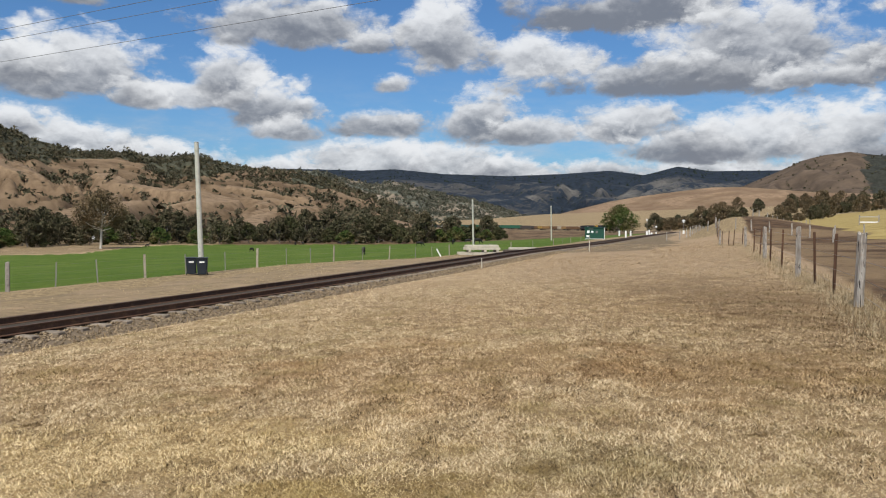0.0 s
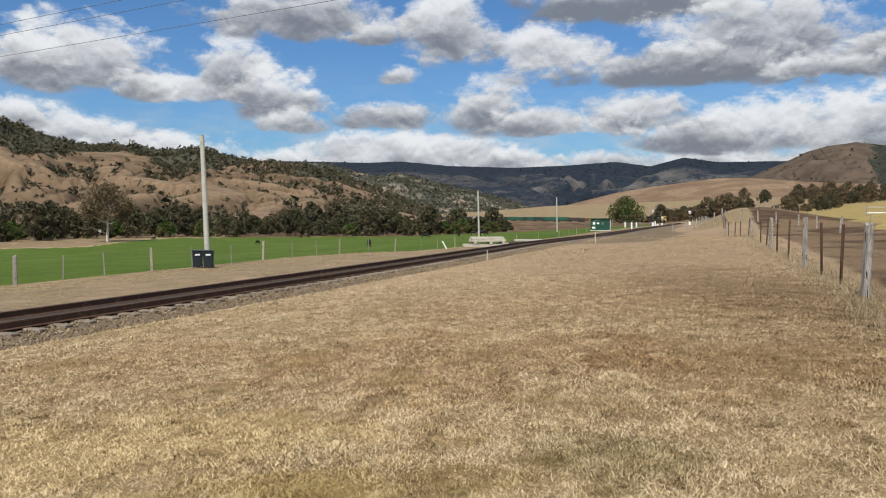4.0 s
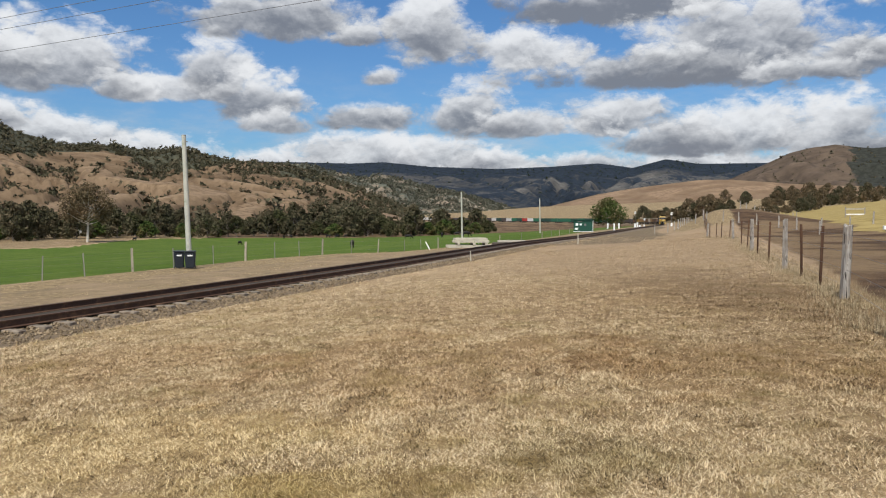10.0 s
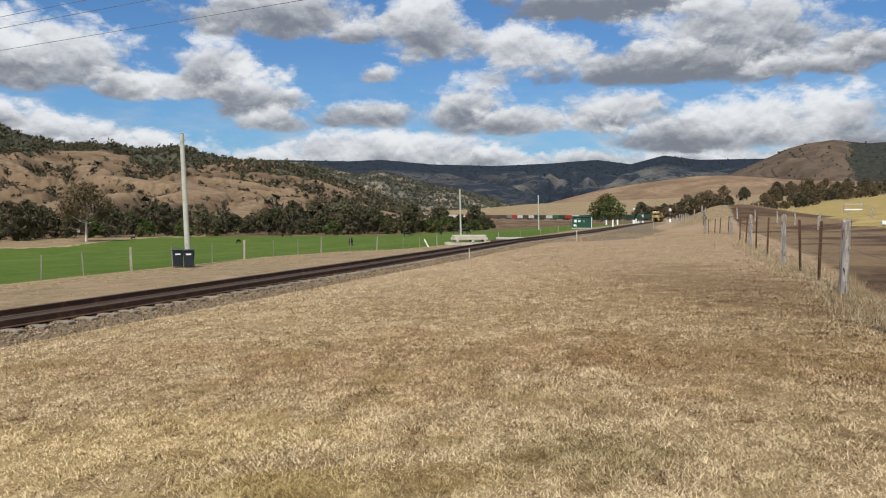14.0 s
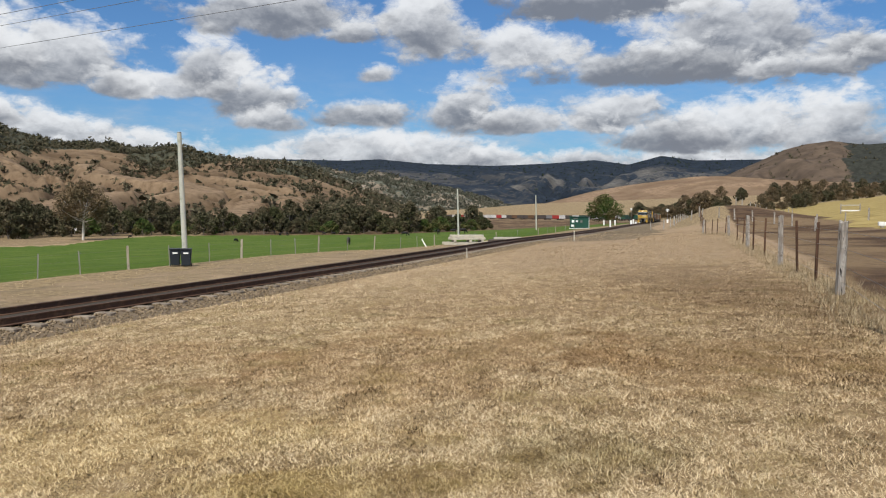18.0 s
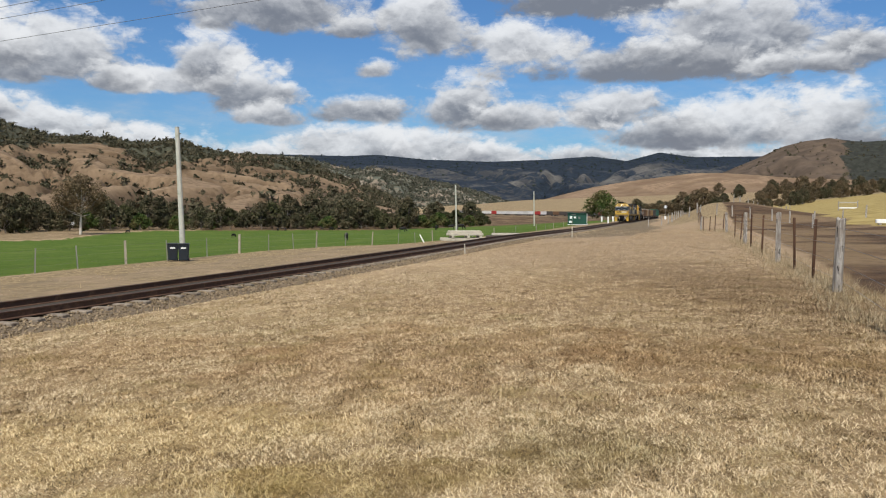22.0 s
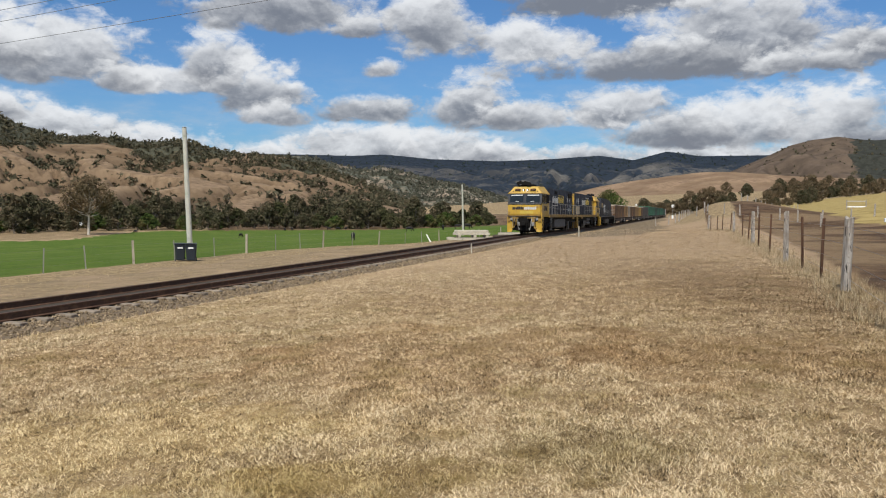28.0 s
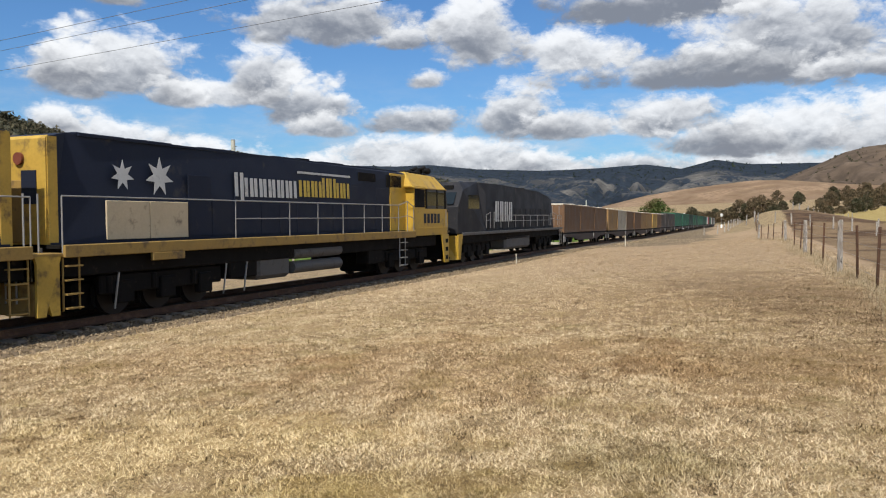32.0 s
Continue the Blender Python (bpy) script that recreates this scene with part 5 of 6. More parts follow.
def wide_cab(e, paint, band, nose_y=-10.75, sides=(1, -1)):
    """Full-width driving cab, its nose towards -y."""
    n = nose_y
    bm = B()
    prism(bm, [(n + 0.30, 1.45), (n + 0.30, 2.55), (n + 3.75, 2.55), (n + 3.75, 1.45)], -1.42, 1.42)
    cab = part("cab", bm, paint, e)
    bm = B()
    box(bm, -1.36, 1.36, n, n + 0.31, 1.60, 2.46, 0.045)
    part("nose_panel", bm, paint, cab)
    bm = B()
    prism(bm, [(n + 0.02, 2.46), (n + 0.30, 2.60), (n + 0.30, 2.40), (n + 0.02, 2.43)], -1.38, 1.38)
    part("windscreen_sill", bm, M_BLACK, cab)
    bm = B()
    prism(bm, [(n + 0.18, 2.53), (n + 0.42, 3.37), (n + 2.65, 3.37), (n + 2.65, 2.53)], -1.405, 1.405)
    part("window_band", bm, band, cab)
    part("cab_rear_wall", prism(B(), [(n + 2.64, 2.53), (n + 2.64, 3.45), (n + 3.75, 3.45), (n + 3.75, 2.53)], -1.41, 1.41), paint, cab)
    for s in (-1, 1):
        x0, x1 = sorted((s * 0.12, s * 1.24))
        bm = B()
        poly(bm, [(x0, n + 0.20, 2.68), (x1, n + 0.20, 2.68), (x1, n + 0.375, 3.27), (x0, n + 0.375, 3.27)], (0, -0.02, 0.006))
        ws = part("windscreen", bm, M_GLASS, cab, "dark reflecting windscreen")
        part("wiper", tube(B(), (s * 0.35, n + 0.175, 2.66), (s * 0.75, n + 0.27, 3.05), 0.012, n=5), M_BLACK, ws)
        for k, (a, b) in enumerate(((0.62, 1.35), (1.48, 2.45))):
            part("side_window", box(B(), s * 1.405 - 0.008, s * 1.405 + 0.008, n + a, n + b, 2.68, 3.25), M_GLASS, cab)
    bm = B()
    prism(bm, [(n + 0.36, 3.37), (n + 0.72, 3.96), (n + 3.75, 4.03), (n + 3.95, 3.42), (n + 3.9, 3.37)], -1.43, 1.43)
    for v in bm.verts:
        if v.co.z > 3.7:
            v.co.x *= 0.68
    bmesh.ops.bevel(bm, geom=bm.edges[:], offset=0.03, segments=1, affect="EDGES")
    roof = part("cab_roof", bm, paint, e)
    part("roof_joint", prism(B(), [(n + 2.62, 3.40), (n + 2.62, 4.02), (n + 2.66, 4.02), (n + 2.66, 3.40)], -0.98, 0.98), M_BLACK, roof)
    for s in (-1, 1):
        bm = B()
        poly(bm, [(s * 0.42, n + 0.46, 3.56), (s * 0.86, n + 0.46, 3.56), (s * 0.86, n + 0.59, 3.77), (s * 0.42, n + 0.59, 3.77)], (0, -0.05, 0))
        nb = part("number_board", bm, M_BLACK, roof, "dark number box")
        part("number_bar", box(B(), min(s * 0.50, s * 0.78), max(s * 0.50, s * 0.78), n + 0.455, n + 0.475, 3.63, 3.71), M_AMBER, nb, "dim lit bars")
        part("headlight", tube(B(), (s * 0.16, n + 0.58, 3.68), (s * 0.16, n + 0.44, 3.66), 0.058, n=16), M_LAMP, roof, "lit round headlight")
        part("headlight_ring", tube(B(), (s * 0.16, n + 0.58, 3.68), (s * 0.16, n + 0.455, 3.66), 0.10, n=16), M_BLACK, roof)
        part("marker_light", tube(B(), (s * 1.02, n + 0.56, 3.56), (s * 1.02, n + 0.44, 3.55), 0.05, n=12), M_BLACK, roof)
        part("ditch_light", tube(B(), (s * 1.05, n + 0.12, 1.28), (s * 1.05, n + 0.0, 1.28), 0.11, n=14), M_STEEL, e)
    for k, (x, dz) in enumerate(((-0.62, 0.16), (-0.42, 0.24), (-0.22, 0.14), (-0.04, 0.22), (0.16, 0.14), (0.32, 0.10))):
        bm = B()
        tube(bm, (x, n + 1.05, 4.04 + dz), (x, n + 0.58, 4.06 + dz), 0.05, 0.15, 12)
        tube(bm, (x, n + 1.0, 3.9), (x, n + 1.0, 4.06 + dz), 0.03, n=6)
        part("horn", bm, M_BLACK, roof)
    part("horn_mount", box(B(), -0.72, 0.42, n + 0.92, n + 1.08, 3.92, 4.08, 0.02), M_BLACK, roof)
    for s in (-1, 1):                                           # hooded brow, sun blinds, side pillars and eaves
        part("number_surround", box(B(), min(s * 0.36, s * 0.92), max(s * 0.36, s * 0.92), n + 0.40, n + 0.47, 3.51, 3.56, 0.01), paint, roof)
        bm = B()
        poly(bm, [(s * 0.20, n + 0.325, 3.19), (s * 1.17, n + 0.325, 3.19), (s * 1.17, n + 0.345, 3.26), (s * 0.20, n + 0.345, 3.26)], (0, -0.016, 0.004))
        part("sun_blind", bm, M_DECALWHITE, cab, "pale folded sun blind")
        # reflection glint on the glass, painted as a pale strip
        bm = B()
        box(bm, s * 0.62 - 0.14, s * 0.62 + 0.14, n + 0.165, n + 0.185, 2.69, 2.74)
        part("dash_glint", bm, M_DECALWHITE, cab, "pale painted glint at the foot of the windscreen")
        for a, b in ((0.44, 0.58), (1.37, 1.46), (2.47, 2.66)):
            part("window_pillar", box(B(), s * 1.41 - 0.012, s * 1.41 + 0.012, n + a, n + b, 2.56, 3.36, 0.004), M_BLACK, cab)
        part("eave", box(B(), s * 1.42 - 0.03, s * 1.42 + 0.03, n + 0.42, n + 3.85, 3.36, 3.41, 0.01), paint, roof)
        # shade of the rear recess, painted as a flat black panel on the wall
        part("rear_recess", box(B(), s * 1.412 - 0.01, s * 1.412 + 0.01, n + 2.72, n + 3.72, 2.60, 3.34, 0.006), M_BLACK, cab, "flat black panel painting the shade of the recess behind the cab windows")
        part("belt_rail", box(B(), s * 1.425 - 0.012, s * 1.425 + 0.012, n + 0.35, n + 3.7, 1.72, 1.77, 0.004), paint, cab)
        part("door_grab_rail", tube(B(), (s * 1.46, n + 0.52, 1.78), (s * 1.46, n + 0.52, 2.50), 0.016, n=6), M_STEEL, cab)
    part("nose_rail", tube(B(), (-1.34, n - 0.02, 2.50), (1.34, n - 0.02, 2.50), 0.018, n=6), M_STEEL, cab)
    part("air_conditioner", box(B(), -0.55, 0.55, n + 1.2, n + 2.4, 3.95, 4.17, 0.05), M_BLACK, roof)
    part("antenna", tube(B(), (0.6, n + 3.2, 3.98), (0.6, n + 3.2, 4.32), 0.02, n=6), M_BLACK, roof)
    # pilot below the nose
    bm = B()
    box(bm, -1.36, 1.36, n + 0.05, n + 0.4, 1.40, 1.60, 0.02)
    part("pilot_beam", bm, M_DULLYELLOW, e)
    part("front_handrail", tube(B(), (-1.25, n - 0.03, 1.50), (1.25, n - 0.03, 1.50), 0.02, n=6), M_STEEL, e)
    part("pilot_back", box(B(), -1.2, 1.2, n + 0.3, n + 0.5, 0.35, 1.42), M_BLACK, e)
    for s in (-1, 1):
        bm = B()
        poly(bm, [(s * 0.62, n + 0.10, 0.95), (s * 1.40, n + 0.10, 1.15), (s * 1.40, n + 0.12, 0.22), (s * 1.05, n - 0.04, 0.22)], (0, 0.06, 0))
        part("plough_plate", bm, paint, e)
        bm = B()
        prism(bm, [(n + 0.16, 1.45), (n + 0.95, 1.45), (n + 0.62, 0.22), (n + 0.16, 0.22)], s * 1.42 - 0.03, s * 1.42 + 0.03)
        part("step_side", bm, paint, e)
        # no holes are cut: black plates paint the shade inside the steps
        for k in range(3):
            part("step_recess", box(B(), s * 1.44 - 0.012, s * 1.44 + 0.012, n + 0.24, n + 0.56, 0.36 + k * 0.36, 0.54 + k * 0.36), M_BLACK, e)
    part("anticlimber", box(B(), -1.38, 1.38, n - 0.10, n + 0.1, 1.52, 1.60, 0.015), M_DULLYELLOW, e)
    for x in (-0.75, 0.75):
        part("bracket", box(B(), x - 0.14, x + 0.14, n - 0.05, n + 0.3, 0.98, 1.42, 0.03), M_DULLYELLOW, e)
        part("jumper_box", box(B(), x - 0.1 + 0.3 * (x < 0), x + 0.1 + 0.3 * (x < 0), n - 0.08, n + 0.2, 0.72, 1.0, 0.02), M_STEEL, e)
    for k in range(7):                                          # brake hoses and jumper cables hanging at the pilot
        x = (-0.92, -0.70, -0.52, 0.34, 0.50, 0.66, 0.92)[k]
        swing = (0.10, -0.12, 0.08, -0.08, 0.14, -0.10, 0.06)[k]
        bm = B()
        pts = [(x, n - 0.03, 1.36), (x + swing * 0.4, n - 0.14, 1.05), (x + swing, n - 0.16, 0.62), (x + swing * 1.6, n - 0.12, 0.36), (x + swing * 2.2, n - 0.06, 0.52)]
        for p, q in zip(pts, pts[1:]):
            tube(bm, p, q, 0.030 if k % 2 else 0.022, n=7)
        part("brake_hose", bm, M_STEEL if k in (2, 5) else M_BLACK, e)
        part("hose_cock", box(B(), x - 0.05, x + 0.05, n - 0.09, n + 0.03, 1.30, 1.42, 0.01), M_DULLYELLOW, e)
    for x in (-1.28, 1.28):
        part("ditch_light_box", box(B(), x - 0.12, x + 0.12, n + 0.0, n + 0.2, 1.06, 1.32, 0.02), M_DULLYELLOW, e)
    # black plate across the middle of the pilot
    part("grime_plate", box(B(), -0.62, 0.62, n + 0.06, n + 0.32, 0.30, 0.95, 0.03), M_BLACK, e)
    part("buffer_plate", box(B(), -0.42, 0.42, n + 0.0, n + 0.3, 0.62, 1.38, 0.04), M_BLACK, e)
    for x in (-0.95, -0.78, 0.62, 0.85):
        part("grab_pole", tube(B(), (x, n - 0.06, 0.6), (x, n - 0.06, 1.5), 0.016, n=6), M_STEEL, e)
    coupler(e, n + 0.3, -1)
    return cab


def mainline_loco(label, look_side, second):
    """Full-width-cab diesel with a long hood and side walkways; nose at -10.75, hood end at +10.25."""
    e = new("locomotive")
    sides = (-1, 1)
    band = mat("cab_band_black", (0.016, 0.018, 0.022), 0.35, 0, 0.2, 2, 20, 0)
    cab = wide_cab(e, M_YELLOW, band)
    part("underframe", box(B(), -1.25, 1.25, -9.6, 10.3, 0.98, 1.42, 0.03), M_BLACK, e)
    stripe = M_DULLYELLOW
    for s in sides:
        part("sill", box(B(), s * 1.45 - 0.05, s * 1.45 + 0.05, -7.0, 10.3, 1.40, 1.66, 0.015), stripe, e, "dusty yellow sill")
        part("sill_drop", box(B(), s * 1.46 - 0.045, s * 1.46 + 0.045, 6.7, 7.8, 1.22, 1.41, 0.015), stripe, e)
        part("walkway", box(B(), min(s * 0.96, s * 1.42), max(s * 0.96, s * 1.42), -7.0, 10.3, 1.58, 1.655), M_BLACK, e)
    bm = B()
    prism(bm, [(-7.05, 1.66), (-7.05, 3.93), (-6.8, 4.03), (9.6, 4.03), (10.2, 3.9), (10.2, 1.66)], -1.0, 1.0)
    for v in bm.verts:
        if v.co.z > 3.98:
            v.co.x *= 0.80
    hood = part("hood", bm, M_NAVY, e)
    y = -6.6
    for k in range(14):                       # engine-room doors
        w = 0.95 if k % 3 else 1.25
        if y + w > 6.6:
            break
        for s in sides:
            part("hood_door", box(B(), s * 1.0 - 0.012, s * 1.0 + 0.012, y + 0.03, y + w - 0.03, 1.74, 3.3 if k % 2 else 2.7, 0.006), M_NAVY, hood)
        y += w
    for s in sides:
        part("grille", box(B(), s * 1.0 - 0.02, s * 1.0 + 0.02, *((-4.4, -3.1) if second else (-1.6, -0.2)), 3.52, 3.82, 0.01), M_BLACK, hood)
        part("roof_rail", box(B(), s * 0.86 - 0.03, s * 0.86 + 0.03, -6.5, 9.3, 3.98, 4.035), M_NAVY, hood)
        part("radiator_grille", box(B(), s * 1.0 - 0.03, s * 1.0 + 0.03, -6.6 if second else 6.9, -5.3 if second else 9.4, 3.36, 3.82, 0.01), M_BLACK, hood)
    for yy in (-4.5, -2.0, 0.8, 4.2, 6.8, 8.4):
        part("roof_hatch", box(B(), -0.6, 0.6, yy - 0.75, yy + 0.75, 4.02, 4.10, 0.02), M_NAVY, hood)
    part("exhaust_stack", box(B(), -0.35, 0.35, -0.9, -0.2, 4.03, 4.16, 0.02), M_BLACK, hood)
    # yellow hood end
    bm = B()
    prism(bm, [(10.2, 1.66), (10.2, 3.92), (10.27, 3.85), (10.27, 1.66)], -0.98, 0.98)
    end = part("hood_end", bm, M_STAINED, e)
    for x in (-0.72, 0.30):
        part("end_grille", box(B(), x, x + 0.42, 10.26, 10.29, 2.5, 3.2), M_NAVY, end)
    for x in (-0.25, 0.25):
        part("end_lamp", tube(B(), (x, 10.26, 3.45), (x, 10.33, 3.45), 0.13, n=14), M_DULLRED, end, "dull red lamp")
    part("end_door", box(B(), -0.3, 0.3, 10.26, 10.29, 1.7, 3.0, 0.01), M_DULLYELLOW, end)
    for x in (-1.0, 1.0):
        part("end_stanchion", tube(B(), (x, 10.85, 1.5), (x, 10.85, 2.7), 0.02, n=6), M_STEEL, e)
        part("end_corner", box(B(), min(x, x * 0.9), max(x, x * 0.9), 10.0, 10.24, 1.7, 3.9), M_STAINED, end)
    part("end_platform", box(B(), -1.45, 1.45, 10.25, 10.9, 1.42, 1.5, 0.01), M_DULLYELLOW, e)
    for s in sides:
        bm = B()
        prism(bm, [(10.35, 1.45), (10.95, 1.45), (10.95, 0.24), (10.75, 0.24)], s * 1.42 - 0.03, s * 1.42 + 0.03)
        part("rear_step_side", bm, M_STAINED if s == look_side else M_DULLYELLOW, e)
        ladder(e, s * 1.38, 10.05, M_DULLYELLOW)
        ladder(e, s * 1.42, -5.85, M_STEEL, 0.5)
    for x in (-0.9, -0.6, 0.65, 0.95):
        part("rear_grab_pole", tube(B(), (x, 10.96, 0.5), (x, 10.96, 1.6), 0.02, n=6), M_STEEL, e)
    part("plough", box(B(), -1.3, 1.3, 10.82, 10.9, 0.25, 0.9, 0.02), M_DULLYELLOW, e)
    coupler(e, 10.6, 1)
    # walkway rails
    for s in sides:
        x = s * 1.43
        if second:
            handrail(e, x, [(-6.9, 2.62), (-6.3, 2.82), (-5.5, 2.66), (-4.1, 2.66), (-2.7, 2.66), (-1.2, 2.66), (0.4, 2.66), (2.0, 2.66), (4.6, 2.66)])
            part("long_rail", tube(B(), (x, 4.6, 2.66), (x, 10.3, 2.66), 0.017, n=6), M_STEEL, e)
            part("end_post", tube(B(), (x, 10.3, 1.5), (x, 10.3, 2.66), 0.017, n=6), M_STEEL, e)
        else:
            handrail(e, x, [(-7.05, 2.80), (-6.05, 2.80)])
            handrail(e, x, [(-5.4, 2.80), (-4.45, 2.80), (-3.6, 2.62), (-2.4, 2.62), (-0.9, 2.62), (0.6, 2.62), (2.1, 2.62), (3.6, 2.62), (5.0, 2.62)])
            part("long_rail", tube(B(), (x, 5.0, 2.62), (x, 10.3, 2.62), 0.017, n=6), M_STEEL, e)
            part("end_post", tube(B(), (x, 10.3, 1.5), (x, 10.3, 2.62), 0.017, n=6), M_STEEL, e)
    # tank, reservoirs and running gear
    if second:
        part("fuel_tank", box(B(), -1.2, 1.2, 1.6, 3.3, 0.42, 1.3, 0.12), M_TANK, e, "dusty grey fuel tank")
        for s in sides:
            for z in (1.12, 0.68):
                part("air_reservoir", tube(B(), (s * 1.1, -1.4, z), (s * 1.1, 1.5, z), 0.19, n=16), M_TANK, e, "long grey air reservoir")
    else:
        part("fuel_tank", box(B(), -1.3, 1.3, -2.1, 3.0, 0.42, 1.27, 0.1), M_TANK, e, "dusty grey fuel tank")
        for s in sides:
            part("battery_box", box(B(), min(s * 0.9, s * 1.3), max(s * 0.9, s * 1.3), -3.3, -2.2, 0.5, 1.2, 0.04), M_TANK, e)
    for s in sides:
        if second:
            part("hood_front_panel", box(B(), s * 1.0 - 0.03, s * 1.0 + 0.03, -7.04, -5.6, 1.68, 3.9, 0.01), M_YELLOW, hood, "yellow panel behind the cab")
        # black boxes added to keep the gap between bogies and tank dark
        part("equipment_box", box(B(), min(s * 0.7, s * 1.22), max(s * 0.7, s * 1.22), 3.35, 4.6, 0.55, 1.2, 0.04), M_BLACK, e)
        part("equipment_box", box(B(), min(s * 0.7, s * 1.22), max(s * 0.7, s * 1.22), -4.6, -3.4, 0.5, 1.2, 0.04), M_BLACK, e)
        for yy in (4.1, 5.0, 8.8):
            part("sand_pipe", tube(B(), (s * 1.3, yy, 0.2), (s * 1.34, yy - 0.1, 1.0), 0.025, n=6), M_STEEL, e)
    bogie(e, -6.9)
    bogie(e, 6.9)
    # paintwork on both walls
    for s in sides:
        d = 1.013 * s
        if second:
            a, b = (-1.1, 5.3)
            lettering(hood, d, s, 0.95, 4.1, 2.80, 3.46, M_DECALWHITE, 5, "faded white lettering blocks") if s == look_side else None
            lettering(hood, d, s, -2.4, 0.85, 2.86, 3.50, M_DECALYELLOW, 6, "faded yellow lettering blocks") if s == look_side else None
            part("lettering_bar", box(B(), min(d, d + .006 * s), max(d, d + .006 * s), -2.45, 0.9, 3.58, 3.65), M_DECALWHITE, hood)
            for yy, zz, r in ((8.2, 3.18, 0.36), (7.0, 3.20, 0.48)):
                part("star", star(B(), d, yy, zz, r, s), M_DECALWHITE, hood, "white painted star")
            for k in range(2):
                part("side_panel", box(B(), s * 1.0 - 0.025, s * 1.0 + 0.025, 6.0 + k * 1.36, 7.34 + k * 1.36, 1.72, 2.60, 0.01), M_BEIGE, hood, "dusty beige panel")
        else:
            lettering(hood, d, s, -2.95, 0.35, 2.72, 3.32, M_DECALWHITE, 7, "white lettering blocks")
            lettering(hood, d, s, 0.45, 3.45, 2.76, 3.32, M_DECALYELLOW, 8, "yellow lettering blocks")
            part("lettering_bar", box(B(), min(d, d + .006 * s), max(d, d + .006 * s), 0.4, 3.5, 3.42, 3.48), M_DECALYELLOW, hood)
            part("lettering_edge", box(B(), min(d, d + .006 * s), max(d, d + .006 * s), 3.5, 3.62, 2.70, 3.48), M_DECALYELLOW, hood)
            part("underline", box(B(), min(d, d + .006 * s), max(d, d + .006 * s), -2.9, 0.3, 2.46, 2.52), M_DECALWHITE, hood)
            for yy, zz, r in ((6.2, 3.2, 0.36), (7.6, 3.1, 0.24), (8.2, 2.5, 0.18), (7.2, 2.12, 0.28), (8.6, 2.1, 0.24)):
                part("star", star(B(), d, yy, zz, r, s), M_DECALWHITE, hood, "white painted star")
        for k in range(5):                     # running number, as bars
            part("number_block", box(B(), s * 1.425 - 0.004, s * 1.425 + 0.004, -9.6 + k * 0.36, -9.36 + k * 0.36, 1.95, 2.35), M_NAVY, cab, "dark painted bars")
    for k in range(7):
        part("nose_letter", box(B(), -0.98 + k * 0.135, -0.862 + k * 0.135, -10.757, -10.745, 2.05, 2.29 if k in (3, 4, 5) else 2.24), M_NAVY, cab, "dark lettering blocks")
        part("nose_letter", box(B(), 0.0 + k * 0.145, 0.128 + k * 0.145, -10.757, -10.745, 2.05, 2.29 if k in (2, 6) else 2.24), M_DECALWHITE, cab, "white lettering blocks")
    part("faded_patch", box(B(), -0.35, 0.75, -10.756, -10.746, 1.72, 1.95), M_DECALYELLOW, cab)
    return tagged(e, label, "locomotive", "locomotives of the freight train")


